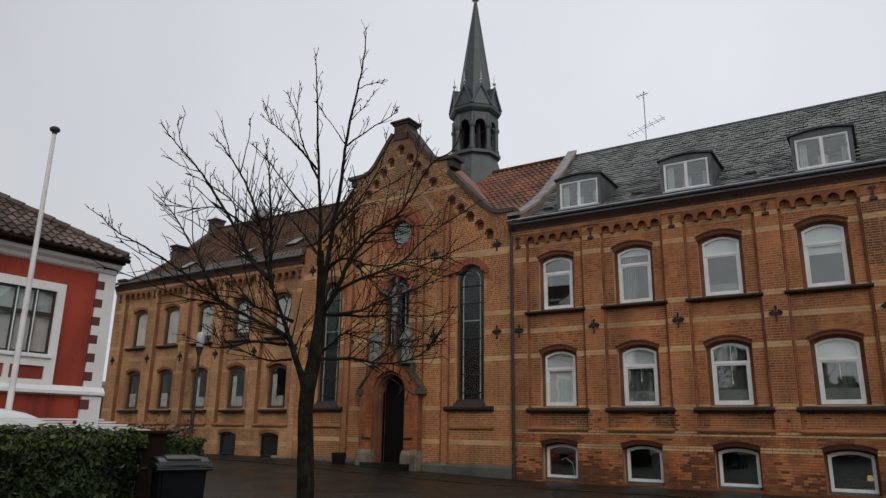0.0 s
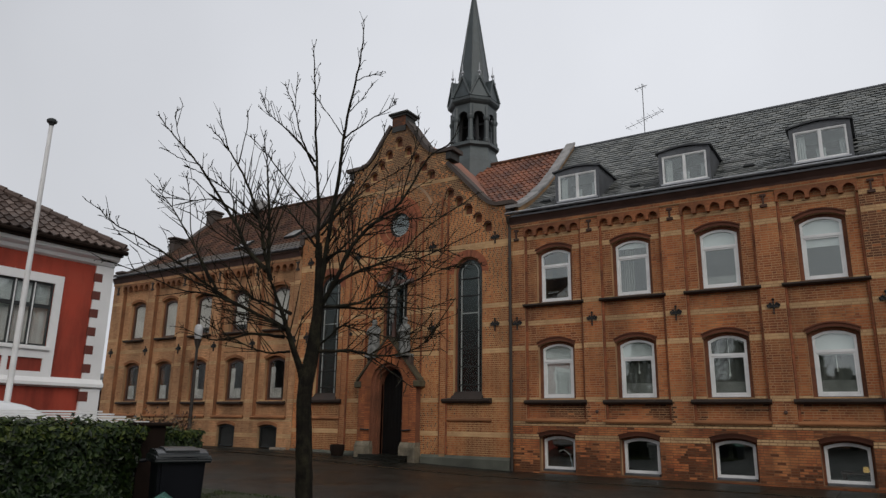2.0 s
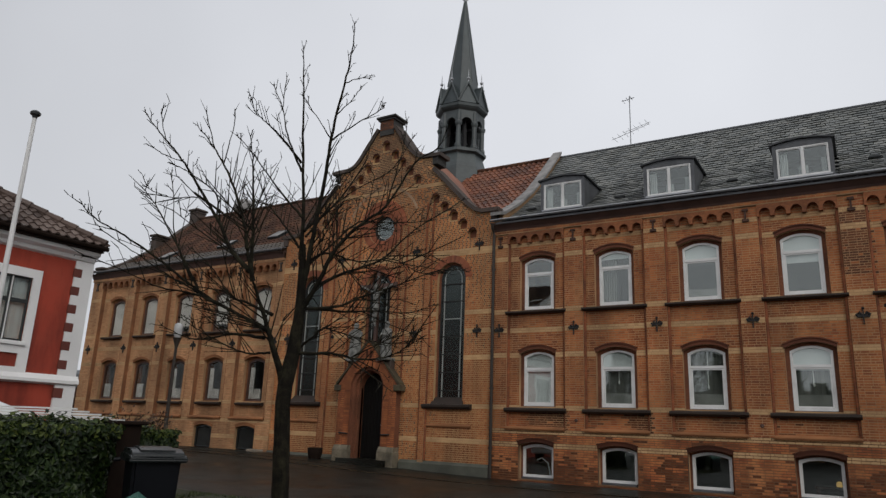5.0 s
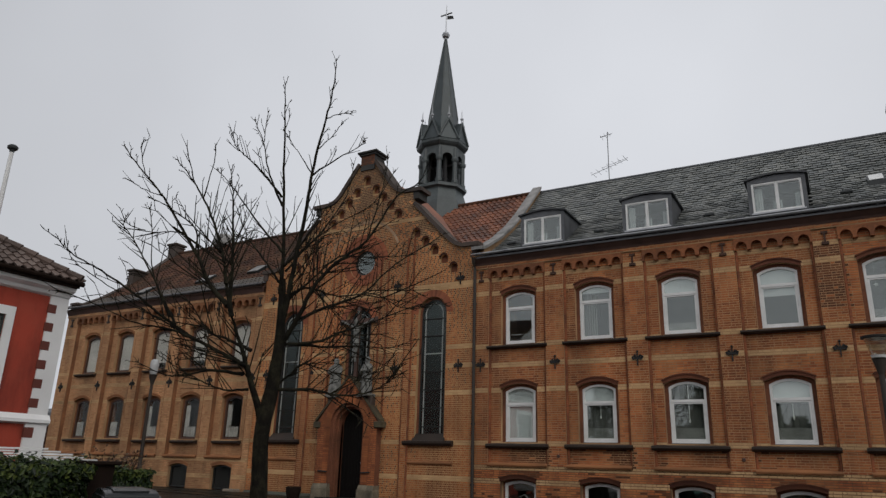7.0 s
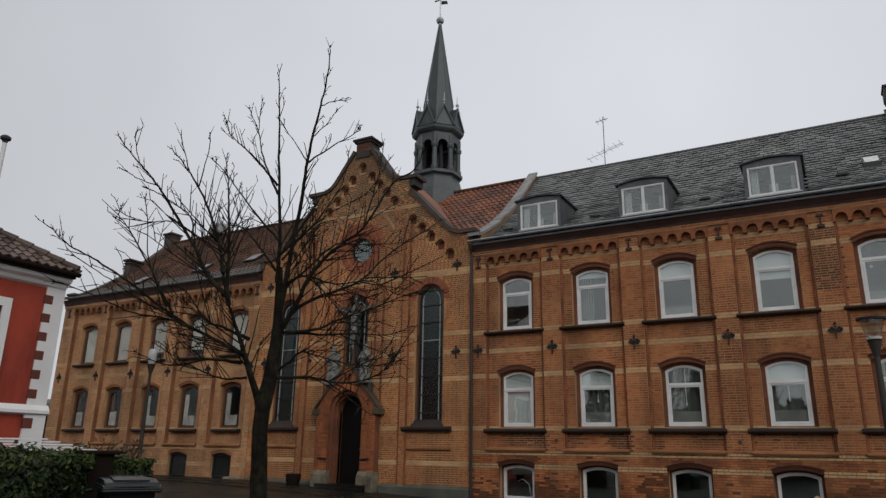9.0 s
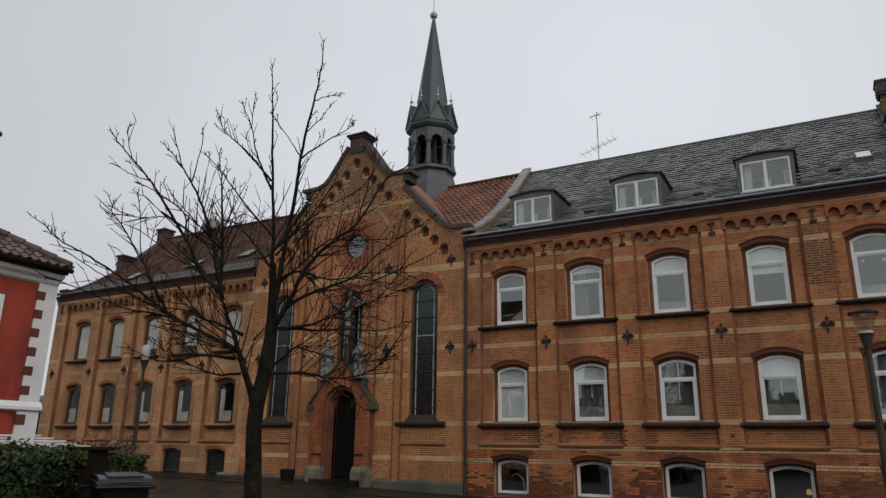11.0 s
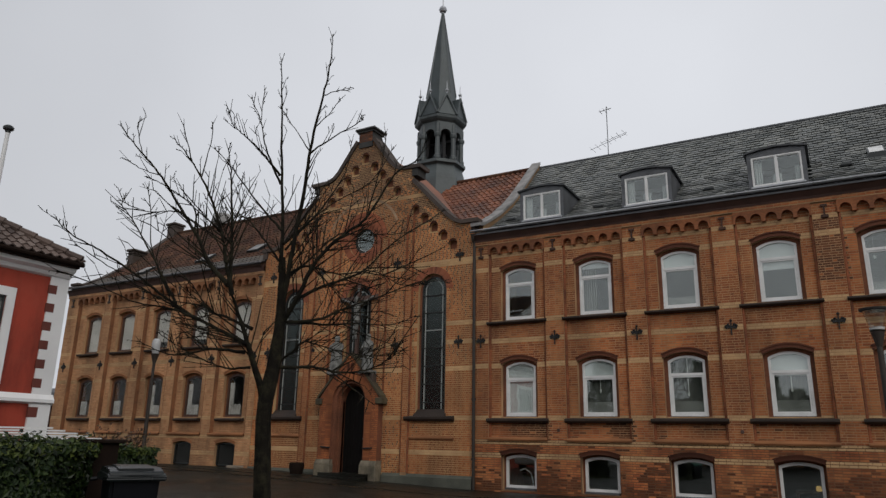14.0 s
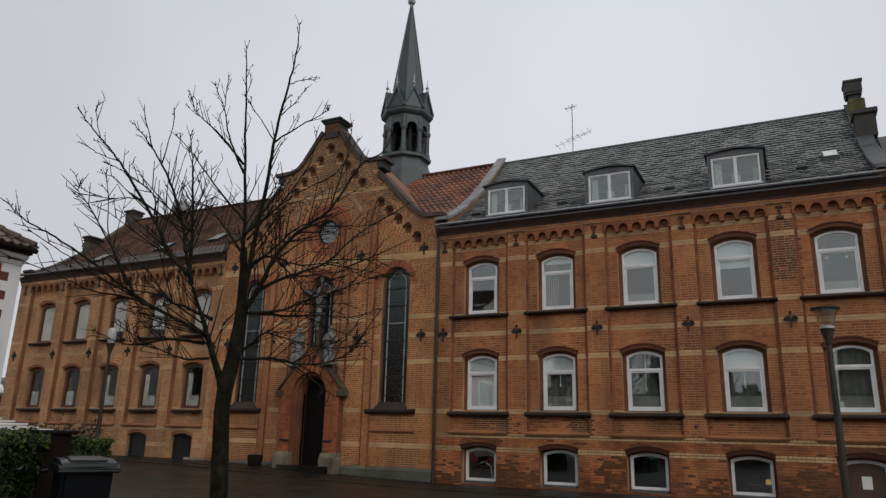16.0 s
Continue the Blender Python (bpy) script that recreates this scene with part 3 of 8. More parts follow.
class Brickwork:
    """Courses of single bricks over a wall's face, cut at openings; the mesh is one, the bricks are loose in it."""
    COURSE, LENGTH, JOINT = 0.0635, 0.185, 0.0165

    def __init__(self):
        self.v, self.f, self.hv, self.hf = [], [], [], []
        self.dark_where = None  # bricks inside it get the second, darker colour
        self.pick, self.single = None, []  # bricks inside pick become pieces of their own

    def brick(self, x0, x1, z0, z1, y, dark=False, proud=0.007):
        dark = dark or bool(self.dark_where and self.dark_where(x0, z0))
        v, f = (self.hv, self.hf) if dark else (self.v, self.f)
        if self.pick and self.pick(x0, z0, y) and len(self.single) < 300:
            v, f = [], []
            self.single.append((v, f))
        y1 = y - proud - random.uniform(-0.002, 0.002)
        c, k = 0.003, len(v)
        for xx, zz, yy in ((x0, z0, y), (x1, z0, y), (x1, z1, y), (x0, z1, y), (x0 + c, z0 + c, y1), (x1 - c, z0 + c, y1), (x1 - c, z1 - c, y1), (x0 + c, z1 - c, y1)):
            v.append((xx, yy, zz))
        f += [(k + 4, k + 5, k + 6, k + 7), (k, k + 1, k + 5, k + 4), (k + 1, k + 2, k + 6, k + 5), (k + 2, k + 3, k + 7, k + 6), (k + 3, k, k + 4, k + 7)]

    def face(self, spans, z0, z1, y, headers=0.0):
        """spans(za, zb) gives the runs of wall between two heights."""
        n = max(1, round((z1 - z0) / self.COURSE))
        h = (z1 - z0) / n
        for i in range(n):
            za, zb = z0 + i * h, z0 + (i + 1) * h
            for xa, xb in spans(za, zb):
                if xb - xa < 0.03:
                    continue
                x = xa
                # cross bond: a course of stretchers, a course with headers between
                step = 0
                w = (0.09, 0.026)[i % 2] if headers else (0.5, 0.25, 0.75, 0.25)[i % 4] * self.LENGTH
                while x < xb - 0.012:
                    x2 = min(x + w, xb)
                    if xb - x2 < 0.04:
                        x2 = xb
                    # burnt headers in every second place, strong in some parts of the wall and faint in others
                    dark = headers > 0 and (step + i) % 2 == 1 and random.random() < headers * min(1.0, max(0.12, (za - 2.9) * 0.9)) + 0.9 * noise.noise(Vector((x * 0.32, za * 0.42, 1.7)))
                    self.brick(x + self.JOINT * 0.32, x2 - self.JOINT * 0.32, za + self.JOINT / 2, zb - self.JOINT / 2, y, dark)
                    x = x2
                    step += 1
                    if headers:
                        w = 0.052 if (step + i) % 2 == 1 else 0.09
                    else:
                        w = self.LENGTH / 2 if i % 2 and step % 2 else self.LENGTH

    def done(self, mat, parent, header_mat="brick_header", header_label="dark burnt header bricks"):
        for one in self.single:
            part("brick", one, mat, parent)
        if self.v:
            part("brickwork", (self.v, self.f), mat, parent, "", "stuff")
        if self.hv:
            part("header_bricks", (self.hv, self.hf), header_mat, parent, header_label, "stuff")


def spans_of(outer, openings):
    """outer(za, zb) -> (x0, x1); openings: (cx, hw, zb, zt, rise)."""
    def spans(za, zb):
        lim = outer(za, zb)
        if lim is None:
            return []
        cuts = []
        for cx, hw, ob, ot, rise in openings:
            if zb <= ob or za >= ot:
                continue
            spring = ot - rise
            w = hw
            if za > spring:
                R = (hw * hw + rise * rise) / (2 * rise)
                w = math.sqrt(max(0.0, R * R - (za - (ot - R)) ** 2))
            if ot - ob <= 2 * hw + 0.01 and rise >= hw - 1e-6 and za < spring:
                w = math.sqrt(max(0.0, hw * hw - (spring - min(zb, spring)) ** 2))
            cuts.append((cx - w, cx + w))
        cuts.sort()
        runs, x = [], lim[0]
        for a, b in cuts:
            if a > x:
                runs.append((x, min(a, lim[1])))
            x = max(x, b)
        if x < lim[1]:
            runs.append((x, lim[1]))
        return runs
    return spans


def voussoirs(v, f, cx, zc, r0, r1, a0, a1, n, y0, y1):
    """Bricks set round an arch, each a wedge; angles from the top, in radians."""
    g = 0.006
    for i in range(n):
        aa, ab = a0 + (a1 - a0) * i / n, a0 + (a1 - a0) * (i + 1) / n
        da = g / (2 * r1) * (1 if ab > aa else -1)
        k = len(v)
        for y in (y1, y0):
            for a, r in ((aa + da, r0), (ab - da, r0), (ab - da, r1), (aa + da, r1)):
                v.append((cx + r * math.sin(a), y, zc + r * math.cos(a)))
        f += [(k + 4, k + 5, k + 6, k + 7), (k, k + 1, k + 5, k + 4), (k + 1, k + 2, k + 6, k + 5), (k + 2, k + 3, k + 7, k + 6), (k + 3, k, k + 4, k + 7)]


def hood(parent, cx, hw, zt, rise, depth, y, mat="brick_arch", proud=0.05, name="window_arch"):
    """A moulded brick band over an opening, in one piece."""
    bm = bm_new()
    n = 16
    for d0, d1, p, wider in ((0.0, depth * 0.72, proud * 0.5, 0.0), (depth * 0.72, depth, proud, 0.025)):
        w = hw + wider
        R = (hw * hw + rise * rise) / (2 * rise)
        xs_ = [-w + 2 * w * i / n for i in range(n + 1)]
        line = [(x, zt - R + math.sqrt(max(0.0, R * R - min(hw, abs(x)) ** 2))) for x in xs_]
        slab(bm, [[(cx + x, z + d0) for x, z in line] + [(cx + x, z + d1) for x, z in line[::-1]]], y - p, y + 0.02)
    return part(name, bm, mat, parent)


def wedges(parent, mat, cx, zc, r0, r1, a0, a1, n, y0, y1, name="arch_brick"):
    """The bricks of an arch, each one a piece of its own."""
    for i in range(n):
        v, f = [], []
        voussoirs(v, f, cx, zc, r0, r1, a0 + (a1 - a0) * i / n, a0 + (a1 - a0) * (i + 1) / n, 1, y0, y1)
        part(name, (v, f), mat, parent)


# ---------- ground: a wet street that rises a little towards the left wing ----------
def ground_z(x, y):
    t = min(1.0, max(0.0, (-x - 8.0) / 12.0))
    near = min(1.0, max(0.0, (y + 12.0) / 11.0))
    return 0.02 + 0.33 * t * t * (3 - 2 * t) * near - 0.05 * min(1.0, max(0.0, (x + 4) / 8))


def sheet(bm, xs, ys, lift=0.0):
    g = [[bm.verts.new((x, y, ground_z(x, y) + lift)) for y in ys] for x in xs]
    for i in range(len(xs) - 1):
        for j in range(len(ys) - 1):
            bm.faces.new([g[i][j], g[i + 1][j], g[i + 1][j + 1], g[i][j + 1]])


xs = [-900, -300, -120, -70] + [-50 + 2 * i for i in range(41)] + [60, 120, 300, 900]
ys = [-900, -300, -120, -60] + [-40 + 2 * i for i in range(36)] + [60, 120, 300, 900]
bm = bm_new()
sheet(bm, xs, ys)
tagged(part("ground", bm, "asphalt"), "dark wet asphalt street and yard", "ground", kind="structure")

# ---------- the brick range: measures ----------
EAVE = 7.62
RIDGE_Y, RIDGE_Z = 4.9, 11.70
PROFILE = [(-0.36, 7.68), (0.4, 8.02), (1.15, 8.5), (2.25, 9.28), (3.2, 10.1), (4.9, 11.70)]


def roof_point(s):
    """A point (y, z) of the roof's bell-cast slope at the way s up from the eave."""
    for (y0, z0), (y1, z1) in zip(PROFILE, PROFILE[1:]):
        d = math.hypot(y1 - y0, z1 - z0)
        if s <= d:
            return y0 + (y1 - y0) * s / d, z0 + (z1 - z0) * s / d
        s -= d
    return PROFILE[-1]


ROOF_LEN = sum(math.hypot(b[0] - a[0], b[1] - a[1]) for a, b in zip(PROFILE, PROFILE[1:]))


def anchor_fleur(name, x, y, z, parent, s=1.0):
    """A wrought wall anchor: an upright with a cross bar of curls."""
    bm = bm_new()
    box(bm, x - 0.018 * s, x + 0.018 * s, y - 0.05, y, z - 0.24 * s, z + 0.2 * s)
    box(bm, x - 0.14 * s, x + 0.14 * s, y - 0.045, y - 0.01, z - 0.02, z + 0.035)
    for sx in (-1, 1):
        pts = [(x + sx * 0.03 * s, y - 0.03, z + 0.02), (x + sx * 0.10 * s, y - 0.03, z + 0.11 * s), (x + sx * 0.17 * s, y - 0.03, z + 0.05 * s), (x + sx * 0.14 * s, y - 0.03, z - 0.04 * s)]
        tube(bm, pts, [0.02, 0.036, 0.036, 0.022], 6)
    lathe(bm, [(0.01, 0.2 * s), (0.04, 0.23 * s), (0.01, 0.28 * s)], (x, y - 0.03, z), 6)
    return part(name, bm, "iron", parent)


def anchor_i(x, y, z, parent, h=0.4, mat="lamp_pole"):
    bm = bm_new()
    box(bm, x - 0.022, x + 0.022, y - 0.05, y, z - h / 2, z + h / 2)
    box(bm, x - 0.075, x + 0.075, y - 0.055, y, z + h / 2 - 0.04, z + h / 2 + 0.02)
    box(bm, x - 0.085, x + 0.085, y - 0.055, y, z - h / 2 - 0.03, z - h / 2 + 0.05, 0.01)
    return part("wall_anchor", bm, mat, parent)


def window(parent, cx, zb, zt, hw, rise, y, frame_mat, transom=None, mullion=False, fw=0.058, blind=None, curtain=None, curtain_mat="curtain", curtain_y=0.16, name="window", sill_mat="lead", glass=None, blind_mat="blind", film=None):
    """An arched casement: frame with transom, panes, an outer ledge, a blind or curtain inside."""
    bm = bm_new()
    inner = arch(cx, hw - fw, zb + fw, zt - fw, max(0.03, rise - 0.01))
    slab(bm, [arch(cx, hw, zb, zt, rise), inner], y, y + 0.075)
    if transom:
        box(bm, cx - hw + fw, cx + hw - fw, y - 0.004, y + 0.06, transom - 0.035, transom + 0.035)
        # the opening sash below has a rim of its own
        bm2 = bm_new()
        a, b, c, d = cx - hw + fw + 0.004, cx + hw - fw - 0.004, zb + fw + 0.004, transom - 0.039
        slab(bm2, [rect(a, b, c, d), rect(a + 0.04, b - 0.04, c + 0.045, d - 0.035)], y + 0.012, y + 0.06)
    else:
        bm2 = None
    if mullion:
        box(bm, cx - 0.03, cx + 0.03, y - 0.004, y + 0.06, zb + fw, (transom or zt) - 0.03)
    fr = part(name, bm, frame_mat, parent)
    glass = glass or GLASS
    if bm2:
        part("sash", bm2, frame_mat, fr)
    bm = bm_new()
    if transom:
        slab(bm, [arch(cx, hw - fw, transom + 0.03, zt - fw, max(0.03, rise - 0.01))], y + 0.035, y + 0.041)
        up = part("pane", bm, glass, fr)
        up.visible_shadow = False
        bm = bm_new()
        slab(bm, [rect(cx - hw + fw + 0.03, cx + hw - fw - 0.03, zb + fw + 0.03, transom - 0.04)], y + 0.035, y + 0.041)
    else:
        slab(bm, [inner], y + 0.035, y + 0.041)
    lo = part("pane", bm, glass, fr)
    lo.visible_shadow = False
    if sill_mat:
        bm = bm_new()
        box(bm, cx - hw, cx + hw, y - 0.10, y + 0.02, zb - 0.06, zb - 0.003, 0.008)
        part("drip_ledge", bm, sill_mat, fr)
    if blind:
        bm = bm_new()
        if blind[1] > zt - rise:
            slab(bm, [arch(cx, hw - 0.03, blind[0], zt - 0.02, rise)], y + 0.078, y + 0.088)
        else:
            box(bm, cx - hw + 0.03, cx + hw - 0.03, y + 0.078, y + 0.088, blind[0], blind[1])
        box(bm, cx - hw + 0.03, cx + hw - 0.03, y + 0.076, y + 0.098, blind[0] - 0.02, blind[0] + 0.015)
        part("blind", bm, blind_mat, fr)
    if film:
        bm = bm_new()
        box(bm, cx - hw + fw + 0.03, cx + hw - fw - 0.03, y + 0.058, y + 0.064, film[0], film[1])
        part("privacy_film", bm, "film", fr, "grey translucent film on the lower pane")
    if curtain:
        for x0, x1, z0, z1 in curtain:
            bm = bm_new()
            n = 18
            p = [(cx + hw * (x0 + (x1 - x0) * i / n), y + curtain_y + 0.010 * math.sin(i * 1.9)) for i in range(n + 1)]
            lo_v = [bm.verts.new((x, yy, z0)) for x, yy in p]
            hi_v = [bm.verts.new((x, yy, z1)) for x, yy in p]
            for i in range(n):
                bm.faces.new([lo_v[i], lo_v[i + 1], hi_v[i + 1], hi_v[i]])
            part("curtain", bm, curtain_mat, fr)
    return fr


def long_sill(parent, x0, x1, z, y, h=0.10, out=0.14, mat="sill"):
    bm = bm_new()
    slab(bm, [[(y - out, z), (y - out, z - h * 0.5), (y - out * 0.6, z - h), (y + 0.10, z - h), (y + 0.10, z + 0.03), (y, z + 0.025)]], x0, x1, "x")
    return part("window_sill", bm, mat, parent)


def band(bw, x0, x1, z0, z1, y):
    """A course or more of pale yellow bricks."""
    bw.face(lambda a, b: [(x0, x1)], z0, z1, y)


def frieze(bm, x0, x1, y0, y1, z_top, z_foot, n):
    """A corbel table: a plate whose lower rim is a row of little round arches on feet."""
    w = (x1 - x0) / n
    foot = w * 0.26
    r = (w - foot) / 2
    rim = [(x0, z_top), (x0, z_foot)]
    for i in range(n):
        a = x0 + i * w
        rim.append((a + foot / 2, z_foot))
        for k in range(9):
            t = math.pi * k / 8
            rim.append((a + w / 2 - r * math.cos(t), z_foot + 0.07 + 1.15 * r * math.sin(t)))
        rim.append((a + w - foot / 2, z_foot))
    rim += [(x1, z_foot), (x1, z_top)]
    slab(bm, [rim], y0, y1)


def wing(name, label, x0, x1, bays, brick, spec):
    """One wing of the range: base, fields between pilasters, corbel table, windows in two storeys and a basement."""
    root = thing(name, label, "building", ((x0 + x1) / 2, 0, 0))
    P = spec.get("proud", 0.10)  # pilasters stand proud of the fields
    pil, fields = spec["pilaster"], []
    edges = [x0 + spec["corner0"]] + [e for a, b in zip(bays, bays[1:]) for e in ((a + b) / 2 - pil / 2, (a + b) / 2 + pil / 2)] + [x1 - spec["corner1"]]
    fields = [(edges[2 * i], edges[2 * i + 1]) for i in range(len(bays))]
    piers = [(x0, edges[0])] + [(edges[2 * i + 1], edges[2 * i + 2]) for i in range(len(bays) - 1)] + [(edges[-1], x1)]
    ow, iw = spec["outer"], spec["inner"]
    up, low, base = spec["upper"], spec["lower"], spec["base"]
    outer, inner = [], []
    for c in bays:
        for zb, zt in (up, low):
            outer.append((c, ow, zb - 0.02, zt + spec["head"], 0.15))
            inner.append((c, iw, zb, zt, 0.13))
    bout, binn = [], []
    for c in spec["base_bays"]:
        bout.append((c, ow - 0.03, base[0] - 0.06, base[1] + 0.055, 0.10))
        binn.append((c, iw, base[0], base[1], 0.09))
    BASE = spec["base_top"]
    bm = bm_new()
    slab(bm, [rect(x0, x1, -0.8, EAVE)] + [arch(*o) for o in outer + bout], 0.0, 0.12)
    wall = part("wall", bm, "mortar", root)
    bm = bm_new()
    slab(bm, [rect(x0, x1, -0.8, EAVE)] + [arch(*o) for o in inner + binn], 0.12, 0.42)
    part("inner_wall", bm, spec["reveal"], root)
    bm = bm_new()
    slab(bm, [rect(x0, x1, -0.8, BASE)] + [arch(*o) for o in bout], -P, 0.0)
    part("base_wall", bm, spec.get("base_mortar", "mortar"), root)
    for a, b in piers:
        bm = bm_new()
        box(bm, a, b, -P, 0, BASE, 7.299)
        part("pilaster", bm, "mortar", wall)
    bm = bm_new()
    box(bm, x0, x1, -P - 0.05, 0, 7.3, EAVE)
    part("top_course", bm, "mortar", wall)
    for a, b in fields:
        bm = bm_new()
        frieze(bm, a, b, -P - 0.05, 0, 7.298, 6.98, 5)
        part("corbel_table", bm, "corbel_red" if spec["reveal"] == "reveal_red" else spec["reveal"], wall)
    # bricks, field by field
    bw, yb = Brickwork(), Brickwork()
    bw.pick, bw.dark_where = spec.get("pick"), spec.get("dark_where")
    bz = spec["bands"]  # heights of the pale bands (z0, z1)
    def courses(xa, xb, za, zb_, y, ops):
        cuts = sorted([b for b in bz if b[1] > za and b[0] < zb_])
        z = za
        for b in cuts:
            if b[0] > z:
                bw.face(spans_of(lambda p, q: (xa, xb), ops), z, b[0], y)
            yb.face(spans_of(lambda p, q: (xa, xb), ops), max(z, b[0]), min(zb_, b[1]), y)
            z = b[1]
        if z < zb_:
            bw.face(spans_of(lambda p, q: (xa, xb), ops), z, zb_, y)
    for (a, b), c in zip(fields, bays):
        courses(a, b, BASE + 0.06, 7.28, 0.0, [o for o in outer if a < o[0] < b])
    for a, b in piers:
        courses(a, b, BASE, 7.28, -P, [])
    courses(x0, x1, -0.3, BASE, -P, bout)
    bw.face(lambda a, b: [(x0, x1)], 7.32, EAVE - 0.02, -P - 0.05)
    bw.done(brick, wall, "brick_dark", "darker red-brown bricks, most of them near the base")
    yb.done("brick_band", wall)
    # mouldings
    for (a, b), c in zip(fields, bays):
        s0, s1 = (c - spec["sill"], c + spec["sill"]) if "sill" in spec else (a - 0.04, b + 0.04)
        long_sill(wall, s0, s1, up[0] - 0.06, -0.02, 0.085, 0.16)
        long_sill(wall, s0, s1, low[0] - 0.08, -0.02, 0.11 if "sill" not in spec else 0.09, 0.17)
        bm = bm_new()
        slab(bm, [[(-P - 0.05, BASE - 0.03), (-P - 0.05, BASE + 0.03), (0.0, BASE + 0.09), (0.03, BASE - 0.03)]], a, b, "x")
        part("ledge", bm, spec["ledge"], wall)
        bm = bm_new()
        tube(bm, [(a, -P - 0.03, BASE + 0.02), (b, -P - 0.03, BASE + 0.02)], 0.045, 10)
        part("ledge_roll", bm, spec["ledge"], wall)
        # dark moulded bricks line both sides of each field
        for x in (a + 0.022, b - 0.022):
            bm = bm_new()
            tube(bm, [(x, -0.03, BASE + 0.07), (x, -0.03, 6.97)], 0.046, 8)
            if P > 0.15:
                box(bm, x - 0.022, x + 0.022, -P + 0.012, 0.0, BASE + 0.07, 6.97, 0.01)
            part("roll_moulding", bm, spec.get("roll", "brick_roll"), wall, "dark red moulded brick strip")
    for c, w, zb, zt, rise in outer:
        hood(wall, c, w + 0.01, zt, rise, 0.205 - spec["head"], 0.0, spec["hood"])
    for c, w, zb, zt, rise in bout:
        hood(wall, c, w + 0.01, zt, rise, 0.115, -P, "brick_arch" if spec["hood"] == "brick_hood" else spec["hood"], proud=0.03)
    for a, b in piers:
        m = (a + b) / 2 if b - a < 0.9 else (a + 0.25 if a == x0 else b - 0.25)
        anchor_i(m, -P, 7.06, wall, 0.30, spec.get("anchor_mat", "lamp_pole"))
        anchor_fleur("fleur_anchor", m, -P, spec["anchor"], wall, 0.78)
    # eaves board, a dark cove added to paint the eave's shade, and gutter
    bm = bm_new()
    slab(bm, [[(-P - 0.052, 7.40), (max(-0.306, -P - 0.09), 7.47), (-0.315, 7.585), (-0.315, 7.618), (0.0, 7.618), (0.0, 7.40)]], x0, x1, "x")
    part("eaves_cove", bm, "wood_eave", root)
    bm = bm_new()
    box(bm, x0, x1, -0.30, 0.05, EAVE, EAVE + 0.06)
    box(bm, x0, x1, -0.335, -0.30, EAVE - 0.035, EAVE + 0.035)
    part("eaves_board", bm, "wood_eave", root)
    bm = bm_new()
    rim = [(-0.40 + 0.032 * math.cos(t), 7.705 + 0.032 * math.sin(t)) for t in [math.pi * (1 + i / 10) for i in range(11)]]
    rim += [(-0.40 + 0.027 * math.cos(t), 7.705 + 0.027 * math.sin(t)) for t in [math.pi * (2 - i / 10) for i in range(11)]]
    slab(bm, [rim], x0, x1, "x")
    part("gutter", bm, "lead", root)
    # tilted strip added to paint the sky's gleam on the gutter lip
    bm = bm_new()
    slab(bm, [[(-0.445, 7.725), (-0.415, 7.755), (-0.407, 7.748), (-0.437, 7.718)]], x0 + 0.02, x1 - 0.02, "x")
    part("eave_flashing", bm, spec["gutter"], root)
    # rooms behind the windows, the back wall and the floors
    bm = bm_new()
    box(bm, x0, x1, 9.4, 9.8, -0.8, EAVE)
    part("back_wall", bm, "mortar", root)
    for xa, xb in ((x0, x0 + 0.3), (x1 - 0.3, x1)):
        bm = bm_new()
        box(bm, xa, xb, 0.42, 9.4, -0.8, EAVE)
        part("side_wall", bm, "mortar", root)
    for z in (1.45, 4.2, 7.35):
        bm = bm_new()
        box(bm, x0 + 0.3, x1 - 0.3, 0.42, 9.4, z, z + 0.2)
        part("room_floor", bm, "room", root)
    bm = bm_new()
    box(bm, x0 + 0.3, x1 - 0.3, 4.5, 4.6, -0.8, 7.35)
    part("room_wall", bm, "room", root)
    return root, wall


def roof_plane(parent, x0, x1, name="roof", mat="mortar", drop=0.035, skip=0):
    bm = bm_new()
    top = [(y, z - drop) for y, z in PROFILE[skip:]] + [(2 * RIDGE_Y - y, z - drop) for y, z in PROFILE[::-1]]
    rim = top + [(y, z - 0.05) for y, z in top[::-1]]
    slab(bm, [rim], x0, x1, "x")
    return part(name, bm, mat, parent)


def slates(x0, x1, keep, mat_rows=0.195, width=0.25):
    """Slates in lapped rows up the slope; keep(x, y, z) leaves room for dormers. Yields the four lower and upper corners."""
    rows = int(ROOF_LEN / mat_rows)
    for j in range(rows):
        s0 = j * mat_rows
        y0, z0 = roof_point(s0)
        y1, z1 = roof_point(min(ROOF_LEN, s0 + mat_rows * 1.12))
        x = x0 - (0.5 * width if j % 2 else 0)
        while x < x1:
            a, b = max(x, x0), min(x + width, x1)
            if b - a > 0.05 and keep((a + b) / 2, y0, z0):
                yield a + 0.009, b - 0.009, y0, z0, y1, z1
            x += width


def slate_mesh(v, f, a, b, y0, z0, y1, z1):
    k = len(v)
    n = Vector((0, -(z1 - z0), y1 - y0)).normalized()
    lift = random.uniform(0.022, 0.046)
    skew = random.uniform(-0.006, 0.006)
    for x, y, z, o in ((a, y0, z0, lift), (b, y0, z0, lift + skew), (b, y1, z1, 0.002), (a, y1, z1, 0.002), (a, y0, z0, lift - 0.016), (b, y0, z0, lift - 0.016)):
        v.append((x, y + n.y * o, z + n.z * o))
    f += [(k, k + 1, k + 2, k + 3), (k + 4, k + 5, k + 1, k), (k, k + 3, k + 4), (k + 1, k + 5, k + 2)]


